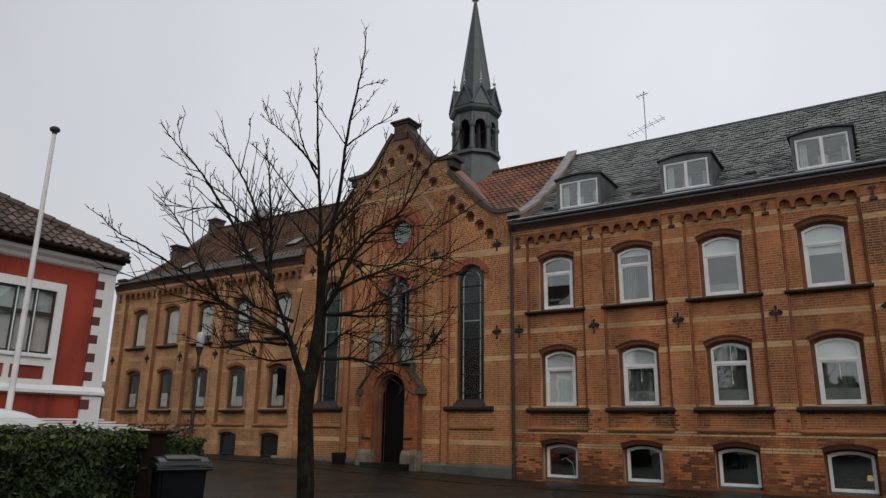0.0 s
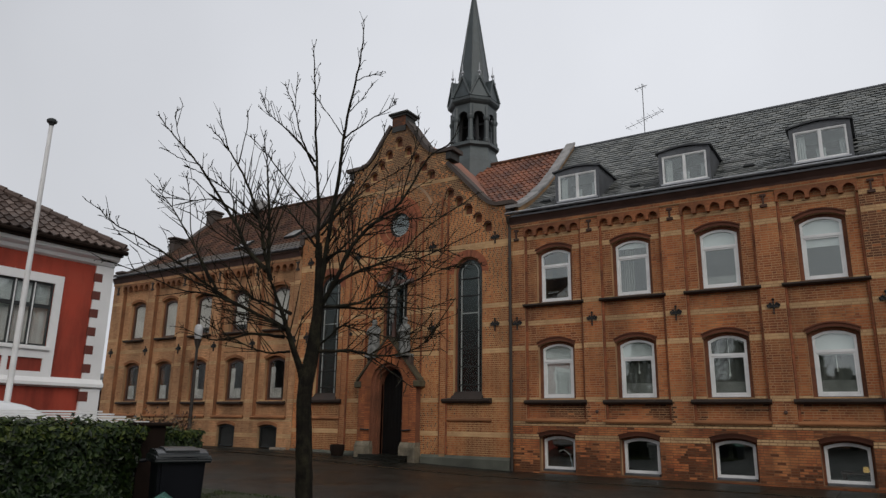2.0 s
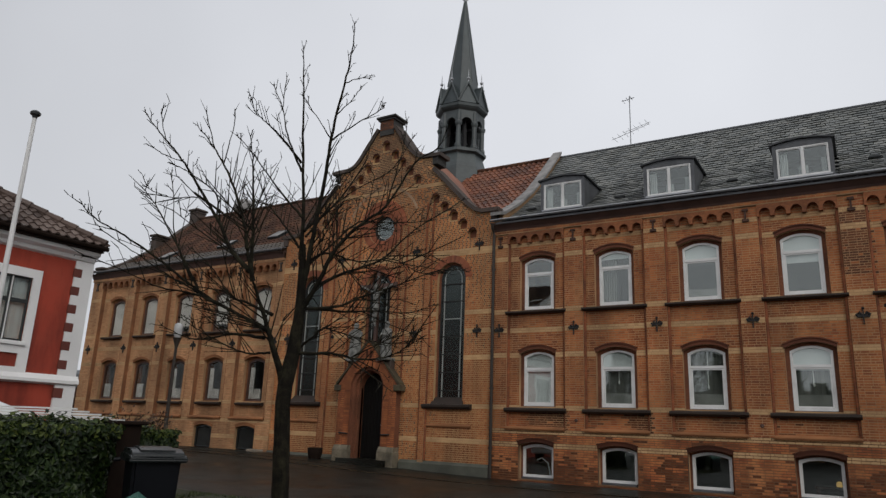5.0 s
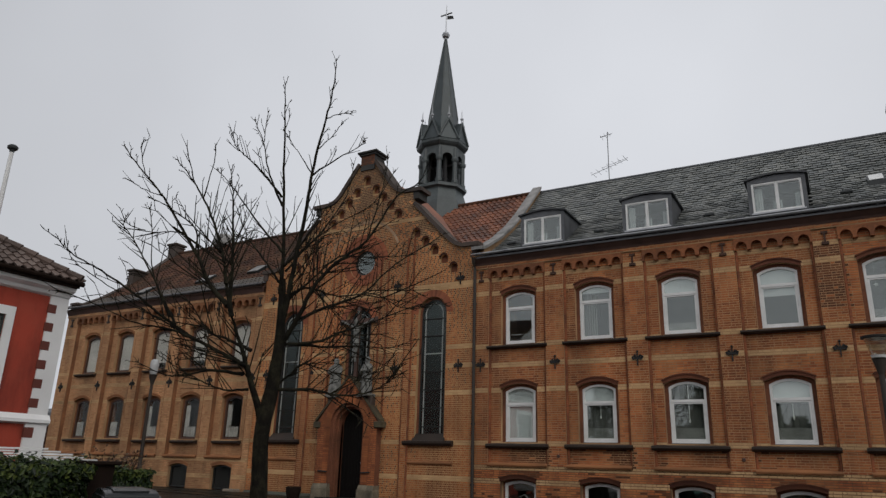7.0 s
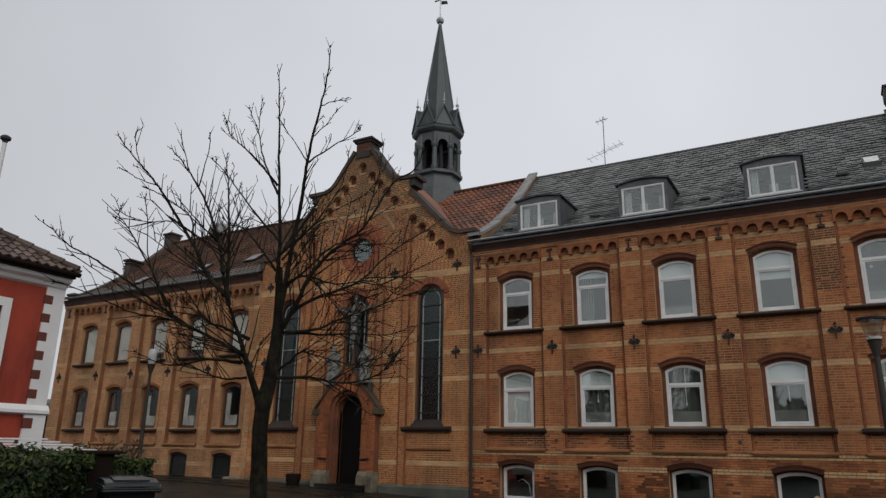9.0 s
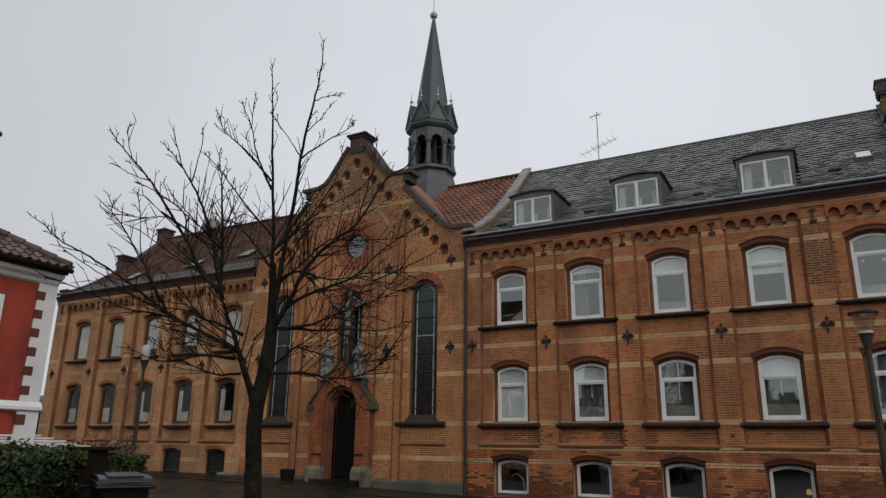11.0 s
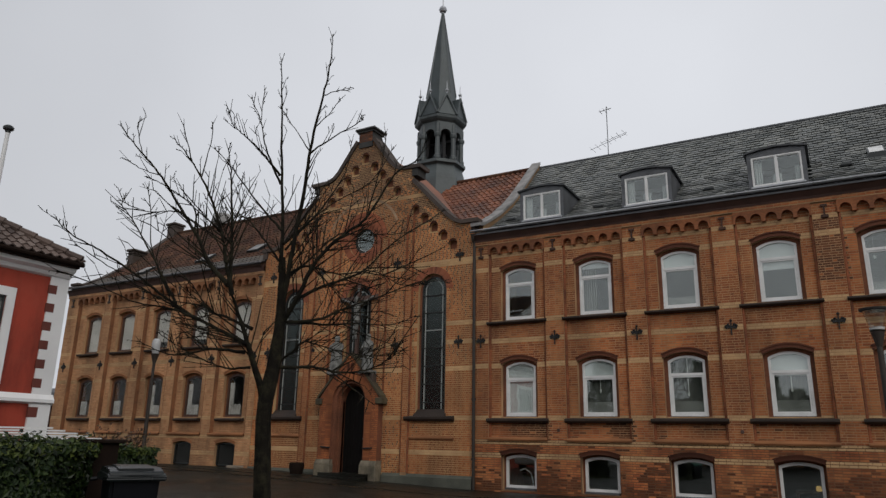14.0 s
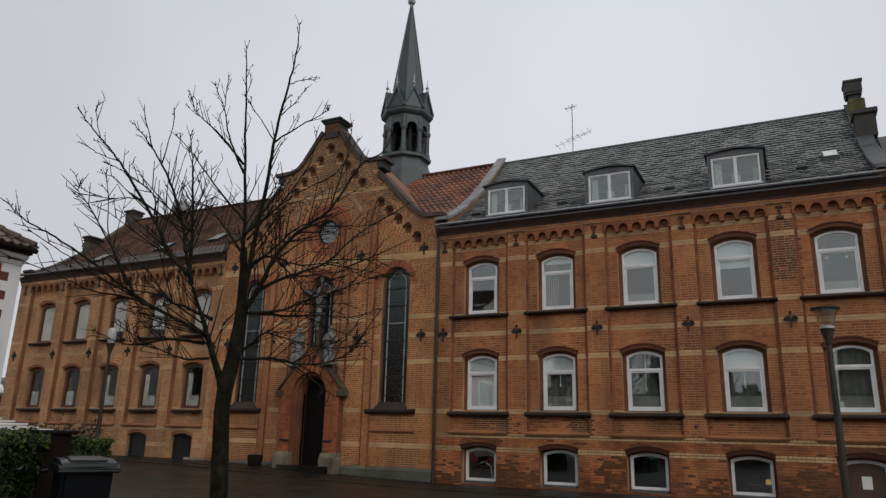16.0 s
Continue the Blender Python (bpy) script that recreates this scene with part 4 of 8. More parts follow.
def pantiles(v, f, x0, x1, p0, p1, tile_w=0.22, row=0.31, slope_x=None, cut=None, rows_from=0):
    """Pantiles on a slope between two points (y, z): wavy lapped tiles, one after another. cut(x, s) leaves tiles out."""
    L = math.hypot(p1[0] - p0[0], p1[1] - p0[1])
    d = ((p1[0] - p0[0]) / L, (p1[1] - p0[1]) / L)
    nrm = (-d[1], d[0])
    if nrm[1] < 0:
        nrm = (d[1], -d[0])
    nr = max(1, int(round(L / row)))
    row = L / nr
    nx = max(1, int(round((x1 - x0) / tile_w)))
    tile_w = (x1 - x0) / nx
    for j in range(rows_from, nr):
        for i in range(nx):
            xa = x0 + i * tile_w
            if cut and not cut(xa + tile_w / 2, (j + 0.5) * row):
                continue
            k = len(v)
            jit = random.uniform(-0.008, 0.008)
            for e, (s, lift) in enumerate(((j * row + jit, 0.052), (j * row + jit, 0.030), (min(L, (j + 1.12) * row), 0.012))):
                for q in range(5):
                    u = q / 4
                    wave = 0.034 * math.cos(2 * math.pi * u * 0.9) + random.uniform(-0.002, 0.002)
                    o = lift + wave if e != 1 else lift + wave - 0.012
                    v.append((xa + u * tile_w * 1.04, p0[0] + d[0] * s + nrm[0] * o, p0[1] + d[1] * s + nrm[1] * o))
            for q in range(4):
                f.append((k + q, k + q + 1, k + 10 + q + 1, k + 10 + q))
                f.append((k + 5 + q, k + 5 + q + 1, k + q + 1, k + q))
    return v, f


# ---------- right wing ----------
RX0, RX1 = -9.62, 2.66
R_BAYS = [-8.18, -5.845, -3.505, -1.085, 1.27]


def right_dark(x, z):
    """Where the wing's bricks are darker: towards the foot, over the basement arches and under the sills, in a stain
    high on one pier.
    """
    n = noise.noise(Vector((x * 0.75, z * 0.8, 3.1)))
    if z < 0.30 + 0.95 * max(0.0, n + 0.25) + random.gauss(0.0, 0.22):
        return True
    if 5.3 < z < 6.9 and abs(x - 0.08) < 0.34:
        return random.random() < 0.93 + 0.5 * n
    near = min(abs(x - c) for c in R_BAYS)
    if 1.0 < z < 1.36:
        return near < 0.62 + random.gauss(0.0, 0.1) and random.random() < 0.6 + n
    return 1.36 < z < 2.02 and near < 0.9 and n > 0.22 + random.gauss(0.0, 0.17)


right_spec = dict(pilaster=0.56, corner0=0.5, corner1=0.46, outer=0.565, inner=0.47, upper=(4.93, 6.50), lower=(2.12, 3.67), base=(0.16, 1.06), base_bays=R_BAYS,
                  base_top=1.46, bands=[(0.96, 1.10), (1.33, 1.46), (2.0, 2.13), (3.50, 3.64), (4.24, 4.38), (4.80, 4.94), (6.44, 6.58), (6.88, 7.0)], anchor=4.30, pick=lambda x, z, y: -2.6 < x < 0.9 and 2.2 < z < 3.1, ledge="ledge", gutter="gutter_gleam", head=0.08, anchor_mat="rust", base_mortar="mortar_dark", hood="brick_hood", reveal="reveal_red", dark_where=right_dark)
right_wing, right_wall = wing("right_wing", "long red brick wing with pale bands and slate roof", RX0, RX1, R_BAYS, "brick_red", right_spec)
BL = {
    (0, 0): None, (1, 0): (6.3, 6.5), (2, 0): (6.0, 6.5), (3, 0): (5.78, 6.5), (4, 0): None,
    (0, 1): (2.2, 3.67), (1, 1): (3.18, 3.67), (2, 1): None, (3, 1): (3.1, 3.67), (4, 1): None,
}
for i, c in enumerate(R_BAYS):
    window(right_wing, c, 4.93, 6.50, 0.465, 0.13, 0.13, "paint_white", 6.03, blind=BL[(i, 0)], curtain=[(-0.78, 0.0, 5.0, 6.42)] if i == 1 else None, curtain_mat="net", film=(5.0, 5.24) if i in (2, 4) else None)
    # the full-width net is an added sheet that brightens these dark panes
    window(right_wing, c, 2.12, 3.67, 0.465, 0.13, 0.13, "paint_white", 3.18, blind=BL[(i, 1)], curtain=[(-0.95, 0.95, 2.2, 3.6)] if i else None, curtain_mat="net", film=(2.2, 2.50) if i else None)
for c in R_BAYS[:4]:
    window(right_wing, c, 0.16, 1.06, 0.47, 0.09, 0.10, "paint_white", None, fw=0.07)

# roof: boarding, slates, dormers
roof_r = roof_plane(right_wing, RX0 + 0.2, RX1 - 0.3, mat="lead")
DORMERS = [-7.52, -4.30, -0.87]
DW = 0.71


def off_dormer(x, y, z):
    return not (y > 0.3 and z < 9.05 and any(abs(x - d) < DW - 0.03 for d in DORMERS))


sv, sf = [], []
slate_list = list(slates(RX0 + 0.3, RX1 - 0.34, off_dormer))
for s in slate_list[300:]:
    slate_mesh(sv, sf, *s)
part("slating", (sv, sf), "slate", roof_r, "", "stuff")
bm = bm_new()
tube(bm, [(RX0 + 0.3, RIDGE_Y, RIDGE_Z + 0.0), (RX1 - 0.3, RIDGE_Y, RIDGE_Z + 0.0)], 0.07, 8)
part("ridge_cap", bm, "lead", roof_r)


def dormer(cx):
    """A lead-clad dormer with a low curved front and a two-light window."""
    yf, zb, zt = 0.36, 8.09, 8.93
    bm = bm_new()
    front = [(cx - DW, zb - 0.21), (cx + DW, zb - 0.21), (cx + DW, zt + 0.11), (cx + DW * 0.5, zt + 0.17), (cx, zt + 0.19), (cx - DW * 0.5, zt + 0.17), (cx - DW, zt + 0.11)]
    hole = rect(cx - 0.615, cx + 0.615, zb, zt)
    slab(bm, [front, hole], yf, yf + 0.10)
    for sx in (-1, 1):
        x0_, x1_ = sorted((cx + sx * DW, cx + sx * (DW - 0.06)))
        slab(bm, [[(yf + 0.1, zb - 0.27), (yf + 0.1, zt + 0.09), (2.05, zt + 0.09), (0.9, 8.2)]], x0_, x1_, "x")
    body = part("dormer", bm, "lead", right_wing, "dark lead-clad roof dormer")
    bm = bm_new()
    top = [(cx - DW - 0.07, zt + 0.10), (cx - DW * 0.5, zt + 0.176), (cx, zt + 0.205), (cx + DW * 0.5, zt + 0.176), (cx + DW + 0.07, zt + 0.10)]
    rim = top + [(x, z + 0.045) for x, z in top[::-1]]
    slab(bm, [rim], yf - 0.07, 2.35)
    part("dormer_roof", bm, "dormer_dark", body)
    bm = bm_new()
    slab(bm, [[(yf - 0.14, zb - 0.30), (yf - 0.02, zb - 0.05), (yf + 0.02, zb - 0.05), (yf + 0.02, zb - 0.30)]], cx - DW - 0.06, cx + DW + 0.06, "x")
    part("apron", bm, "lead", body)
    bm = bm_new()
    slab(bm, [rect(cx - 0.61, cx + 0.61, zb + 0.005, zt - 0.005), rect(cx - 0.58, cx - 0.02, zb + 0.04, zt - 0.035), rect(cx + 0.02, cx + 0.58, zb + 0.04, zt - 0.035)], yf + 0.005, yf + 0.07)
    for sx in (-1, 1):
        slab(bm, [rect(*sorted((cx + sx * 0.578, cx + sx * 0.022)), zb + 0.042, zt - 0.037), rect(*sorted((cx + sx * 0.56, cx + sx * 0.042)), zb + 0.062, zt - 0.057)], yf + 0.018, yf + 0.062)
    fr = part("window_frame", bm, "paint_white", body)
    for sx in (-1, 1):
        bm = bm_new()
        slab(bm, [rect(*sorted((cx + sx * 0.555, cx + sx * 0.045)), zb + 0.065, zt - 0.06)], yf + 0.04, yf + 0.046)
        part("pane", bm, GLASS, body).visible_shadow = False
    bm = bm_new()
    box(bm, cx - 0.66, cx + 0.66, yf - 0.05, yf, zb - 0.05, zb - 0.002, 0.006)
    part("sill", bm, "zinc", body)
    bm = bm_new()
    box(bm, cx - 0.7, cx + 0.7, 1.6, 1.66, 8.1, 8.95)
    part("backing", bm, "room", body)
    for xa, xb, zc in ((cx - 0.55, cx - 0.36, zt - 0.1), (cx - 0.12, cx + 0.10, zb + 0.34), (cx + 0.42, cx + 0.55, zb + 0.5)):
        bm = bm_new()
        n = 10
        q = [(xa + (xb - xa) * i / n, yf + 0.15 + 0.012 * math.sin(2.1 * i)) for i in range(n + 1)]
        for (x0_, y0_), (x1_, y1_) in zip(q, q[1:]):
            bm.faces.new([bm.verts.new(p) for p in ((x0_, y0_, zb + 0.03), (x1_, y1_, zb + 0.03), (x1_, y1_, zc), (x0_, y0_, zc))])
        part("curtain", bm, "curtain", body, "pale sheer curtain")


for d in DORMERS:
    dormer(d)


def parapet(parent, x0, x1, mat, lift=0.26, wall_mat="mortar"):
    """A gable wall that stands over the roof, with a coping that follows the slope."""
    prof = [(0.02, 7.5)] + [(y, z + lift) for y, z in [(0.0, 7.85)] + PROFILE[2:]]
    back = [(2 * RIDGE_Y - y, z) for y, z in prof[:-1][::-1]]
    bm = bm_new()
    slab(bm, [[(-0.1, 7.3), *[(y, z - 0.07) for y, z in prof[1:]], *[(y, z - 0.07) for y, z in back[:-1]], (2 * RIDGE_Y + 0.1, 7.3)]], x0, x1, "x")
    w = part("gable_parapet", bm, wall_mat, parent)
    bm = bm_new()
    line = [(y, z) for y, z in prof[1:]]
    rim = [(line[0][0] - 0.32, line[0][1] - 0.09)] + line
    rim = rim + [(y, z - 0.10) for y, z in rim[::-1]]
    slab(bm, [rim], x0 - 0.05, x1 + 0.05, "x")
    part("coping", bm, mat, w)
    return w


parapet(right_wing, RX0 + 0.02, RX0 + 0.28, "coping")
parapet(right_wing, RX1 - 0.34, RX1 - 0.02, "lead", 0.2)

# ---------- chapel front ----------
CX, CY = -14.0, -0.12
CX0, CX1 = -18.38, -9.62
chapel = thing("chapel", "brick chapel front with stepped gable and spired bell turret", "chapel", (CX, 0, 0))
G = [(-4.38, 8.11), (-3.95, 8.12), (-3.66, 8.23), (-3.40, 8.44), (-2.02, 9.90), (-2.02, 10.36), (-1.62, 10.38), (-1.32, 10.49), (-1.08, 10.72), (-0.36, 11.72)]
gable = [(CX0, -0.8), (CX1, -0.8)] + [(CX - x, z) for x, z in G] + [(CX + x, z) for x, z in G[::-1]]
LANCETS = [(-2.93, 0.52, 2.2, 6.58, 0.52), (2.90, 0.52, 2.2, 6.58, 0.52)]
NICHE = (0.02, 0.53, 3.5, 6.50, 0.53)
ROSE = (0.08, 0.42, 8.05)
lan_o = [(CX + a, w, zb, zt, r) for a, w, zb, zt, r in LANCETS]
lan_i = [(CX + a, 0.45, zb + 0.04, 6.51, 0.45) for a, w, zb, zt, r in LANCETS]
niche = (CX + NICHE[0], *NICHE[1:])
door_o = (CX, 0.62, -0.1, 3.2, 0.62)
door_i = (CX, 0.50, 0.3, 3.10, 0.50)
RX, RZ = CX + ROSE[0], ROSE[2]
# small stepped arches that climb under the gable's rim
steps = []
for k in range(5):
    steps.append((2.18 + 0.36 * k, 8.98 - 0.34 * k))
for k in range(4):
    steps.append((0.42 + 0.33 * k, 10.86 - 0.36 * k))
slots = [(CX + s * x, 0.145, z - 0.30, z, 0.145) for x, z in steps for s in (-1, 1)] + [(CX, 0.145, 10.95, 11.28, 0.145)]
niche_i = (niche[0], 0.42, 3.9, 6.40, 0.42)
bm = bm_new()
slab(bm, [gable] + [arch(*o) for o in lan_o + [niche, door_o] + slots] + [circle(RX, RZ, 0.60)], CY, 0.0)
chapel_wall = part("wall", bm, "mortar_lime", chapel)
bm = bm_new()
slab(bm, [gable] + [arch(*o) for o in lan_i + [door_i, niche_i]] + [circle(RX, RZ, 0.44)], 0.0, 0.38)
part("inner_wall", bm, "reveal_red", chapel)
# near-black sheet: the nave's shade is put into its colour
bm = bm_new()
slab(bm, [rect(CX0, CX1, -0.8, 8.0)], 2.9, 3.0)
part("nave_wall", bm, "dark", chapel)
for s in (-1, 1):
    xa, xb = sorted((CX + s * 1.93, CX + s * 2.13))
    bm = bm_new()
    box(bm, xa, xb, CY - 0.07, CY, 0.3, 7.0)
    part("lesene", bm, "mortar", chapel_wall)


def gable_span(za, zb):
    z = zb
    if z <= 8.12:
        return CX0, CX1
    w = None
    for (xa, a), (xb, b) in zip(G[1:], G[2:]):
        if a <= z <= b and b > a:
            w = -(xa + (xb - xa) * (z - a) / (b - a))
    if z > 11.72 or w is None:
        return None
    return CX - w, CX + w


bw, yb = Brickwork(), Brickwork()
# soot-blackened bricks of the gable
bw.dark_where = lambda x, z: random.random() < 0.85 * min(1.0, max(0.0, (z - 7.9) / 1.9 + 0.7 * noise.noise(Vector((x * 0.8, z * 0.5, 8.0)))))
c_ops = lan_o + [niche, door_o, (RX, 0.62, RZ - 0.62, RZ + 0.62, 0.62)] + slots
c_bands = [(0.98, 1.12), (2.0, 2.13), (3.46, 3.60), (4.28, 4.42), (4.86, 5.0), (6.78, 7.0), (9.3, 9.42)]
z = 0.42
for b0, b1 in c_bands + [(11.72, 11.72)]:
    bw.face(spans_of(gable_span, c_ops), z, b0, CY, headers=0.6)
    if b1 > b0:
        yb.face(spans_of(gable_span, c_ops), b0, b1, CY)
    z = b1
for s in (-1, 1):
    xa, xb = sorted((CX + s * 1.93, CX + s * 2.13))
    bw.face(lambda a, b: [(xa, xb)], 0.45, 6.98, CY - 0.07)
bw.done("brick_chapel", chapel_wall)
yb.done("brick_band", chapel_wall)
for c, w, zb, zt, r in lan_o:
    wedges(chapel_wall, "brick_ring", c, zt - r, w + 0.005, w + 0.23, -math.pi / 2, math.pi / 2, 26, CY - 0.018, CY + 0.02)
wedges(chapel_wall, "brick_ring", niche[0], niche[3] - niche[4], 0.535, 0.76, -math.pi / 2, math.pi / 2, 26, CY - 0.018, CY + 0.02)
wedges(chapel_wall, "brick_ring", RX, RZ, 0.605, 0.83, 0, 2 * math.pi, 48, CY - 0.03, CY + 0.02)
wedges(chapel_wall, "brick_ring", RX, RZ, 0.445, 0.60, 0, 2 * math.pi, 36, CY + 0.03, 0.02)
# pale worn ring high over the rose, and rolls on both sides of the middle bay
wedges(chapel_wall, "brick_pale", RX, RZ, 1.44, 1.53, radians(-68), radians(68), 30, CY - 0.012, CY + 0.02)
wedges(chapel_wall, "brick_ring", RX, RZ, 0.86, 1.0, radians(-90), radians(90), 36, CY - 0.045, CY + 0.02)
for off, z0 in ((-1.15, 2.9), (-0.86, 4.3), (0.86, 4.3), (1.15, 2.9)):
    bm = bm_new()
    tube(bm, [(CX + off, CY - 0.012, z0), (CX + off, CY - 0.012, 8.0)], 0.034, 8)
    part("roll_moulding", bm, "brick_roll", chapel_wall)
for off in (-2.15, -1.91, 1.91, 2.15):
    bm = bm_new()
    tube(bm, [(CX + off, CY - 0.03, 0.45), (CX + off, CY - 0.03, 8.7)], 0.036, 8)
    part("roll_moulding", bm, "brick_roll", chapel_wall)
for c, w, zb, zt, r in slots:
    hood(chapel_wall, c, w, zt, r, 0.07, CY, proud=0.02, name="slot_arch")
# plinth
for xa, xb in ((CX + 1.25, CX1), (CX0, CX - 1.25)):
    bm = bm_new()
    slab(bm, [[(CY - 0.10, -0.6), (CY - 0.10, 0.34), (CY - 0.02, 0.42), (CY + 0.05, 0.42), (CY + 0.05, -0.6)]], xa, xb, "x")
    part("plinth", bm, "plinth", chapel)
# gable copings, kneelers and the chimney block at the top
for s in (-1, 1):
    for line in ([(-4.54, 8.11), (-3.95, 8.12), (-3.66, 8.23), (-3.40, 8.44), (-2.02, 9.90)], [(-2.34, 10.36), (-1.62, 10.38), (-1.32, 10.49), (-1.08, 10.72), (-0.30, 11.80)]):
        over = []
        for i, p in enumerate(line):
            d = Vector((line[min(i + 1, len(line) - 1)][0] - line[max(i - 1, 0)][0], line[min(i + 1, len(line) - 1)][1] - line[max(i - 1, 0)][1])).normalized()
            over.append((p[0] - d.y * 0.13, p[1] + d.x * 0.13))
        bm = bm_new()
        slab(bm, [[(CX + (x if s < 0 else -x), z) for x, z in line + over[::-1]]], CY - 0.09, 0.45)
        part("coping", bm, "coping_dark", chapel)
    bm = bm_new()
    xa, xb = sorted((CX + s * 2.0, CX + s * 2.22))
    box(bm, xa, xb, CY - 0.03, 0.4, 10.1, 10.36)
    part("kneeler", bm, "soot", chapel)
    bm = bm_new()
    xa, xb = sorted((CX + s * 4.3, CX + s * 4.5))
    box(bm, xa, xb, CY - 0.06, 0.4, 7.85, 8.12)
    part("kneeler", bm, "coping_dark", chapel)
bm = bm_new()
box(bm, CX - 0.30, CX + 0.30, CY - 0.05, 0.42, 11.55, 12.15)
box(bm, CX - 0.36, CX + 0.36, CY - 0.10, 0.48, 12.12, 12.19)
box(bm, CX - 0.43, CX + 0.43, CY - 0.15, 0.54, 12.19, 12.28, 0.02)
part("gable_block", bm, "soot", chapel, "brick block with a moulded cap")
bw = Brickwork()
bw.face(lambda a, b: [(CX - 0.295, CX + 0.295)], 11.75, 12.12, CY - 0.05)
bw.done("brick_dark", chapel_wall)


def lancet(cx, zb=2.24, zt=6.51, hw=0.45, sill=True):
    bm = bm_new()
    y = 0.02
    slab(bm, [arch(cx, hw, zb, zt, hw, 18), arch(cx, hw - 0.045, zb + 0.05, zt - 0.045, hw - 0.045, 18)], y, y + 0.06)
    fr = part("lancet_window", bm, "frame_black", chapel)
    hi = hw * 0.69
    bm = bm_new()
    slab(bm, [arch(cx, hi + 0.016, zb + 0.05, zt - 0.11, hi + 0.016, 18), arch(cx, hi - 0.016, zb + 0.085, zt - 0.142, hi - 0.016, 18)], y, y + 0.04)
    part("lead_border", bm, "frame_lead", fr)
    for i in range(int((zt - zb - 0.3) / 0.56)):
        z = zb + 0.29 + 0.56 * i
        bm = bm_new()
        w_ = hi if i == 4 else hw - 0.03
        box(bm, cx - w_, cx + w_, y - 0.012, y + 0.018, z - 0.016, z + 0.016)
        part("saddle_bar", bm, "frame_lead" if i == 4 else "iron", fr)
    bm = bm_new()
    slab(bm, [arch(cx, hw - 0.03, zb + 0.03, zt - 0.03, hw - 0.03, 18)], y + 0.025, y + 0.031)
    part("pane", bm, GLASS_LEADED, fr).visible_shadow = False
    if not sill:
        return
    long_sill(chapel_wall, cx - 0.86, cx + 0.86, 2.10, CY, 0.13, 0.16)
    bm = bm_new()
    slab(bm, [[(CY - 0.11, 2.10), (0.05, 2.10), (0.05, 2.33), (0.0, 2.33)]], cx - 0.56, cx + 0.56, "x")
    part("sloped_sill", bm, "sill", chapel_wall)
    bm = bm_new()
    slab(bm, [[(CY - 0.05, 1.44), (CY - 0.06, 1.48), (CY, 1.54), (CY + 0.02, 1.40)]], cx - 0.84, cx + 0.84, "x")
    part("ledge", bm, "ledge", chapel_wall)


for a, *_ in LANCETS:
    lancet(CX + a)
lancet(niche[0], 3.94, 6.38, 0.41, False)
bm = bm_new()
slab(bm, [circle(RX, RZ, 0.44), circle(RX, RZ, 0.40)], 0.02, 0.09)
rose = part("rose_window", bm, "frame_black", chapel)
bm = bm_new()
slab(bm, [circle(RX, RZ, 0.35, 24), circle(RX, RZ, 0.32, 24)], 0.03, 0.06)
for k in range(6):
    a = math.pi * (k + 0.5) / 3
    p = [(RX + r * math.cos(a) + t * math.sin(a), RZ + r * math.sin(a) - t * math.cos(a)) for r, t in ((0.34, -0.012), (0.41, -0.012), (0.41, 0.012), (0.34, 0.012))]
    slab(bm, [p], 0.03, 0.06)
part("lead_border", bm, "frame_lead", rose)
for hole, mat_ in (((circle(RX, RZ, 0.42), circle(RX, RZ, 0.335, 24)), GLASS_LEADED), ((circle(RX, RZ, 0.335, 24),), GLASS_ROSE)):
    bm = bm_new()
    slab(bm, list(hole), 0.045, 0.051)
    part("pane", bm, mat_, rose).visible_shadow = False
for x, zz in ((-10.1, 7.08), (-12.46, 7.04), (-10.12, 4.32), (-12.44, 4.32), (-15.9, 4.3), (-17.9, 4.3), (-15.6, 7.04), (-17.9, 7.08)):
    anchor_fleur("fleur_anchor", x, CY, zz, chapel, 0.78)

# ---------- portal ----------
PY = -0.38
bm = bm_new()
pw = 1.17
porch = [(CX - pw, 0.1), (CX + pw, 0.1), (CX + pw, 2.72), (CX + 0.12, 4.05), (CX - 0.12, 4.05), (CX - pw, 2.72)]
slab(bm, [porch, arch(CX, 0.66, 0.1, 3.26, 0.66, 20)], PY, CY + 0.01)
portal = part("portal", bm, "reveal_red", chapel, "gabled orange brick doorway")
bw = Brickwork()


def porch_span(za, zb):
    w = pw if zb < 2.72 else pw - (zb - 2.72) / 1.33 * 1.08
    return (CX - w, CX + w) if zb < 4.05 else None


bw.face(spans_of(porch_span, [(CX, 0.90, 0.1, 3.5, 0.90)]), 0.75, 4.03, PY)
bw.done("brick_portal", portal)
wedges(portal, "brick_portal", CX, 2.60, 0.665, 0.895, -math.pi / 2, math.pi / 2, 34, PY - 0.012, PY + 0.02)
for i in range(25):
    z0 = 0.78 + i * 0.0728
    for s in (-1, 1):
        xa, xb = sorted((CX + s * 0.668, CX + s * 0.89))
        bm = bm_new()
        box(bm, xa, xb, PY - 0.01, PY + 0.02, z0, z0 + 0.064)
        part("arch_brick", bm, "brick_portal", portal)
bm = bm_new()
slab(bm, [arch(CX, 0.665, 0.1, 3.262, 0.665, 20), arch(CX, 0.56, 0.1, 3.16, 0.56, 20)], PY + 0.10, PY + 0.24)
slab(bm, [arch(CX, 0.60, 0.1, 3.2, 0.60, 20), arch(CX, 0.50, 0.1, 3.10, 0.50, 20)], PY + 0.24, 0.1)
part("reveal", bm, "reveal_red", portal)
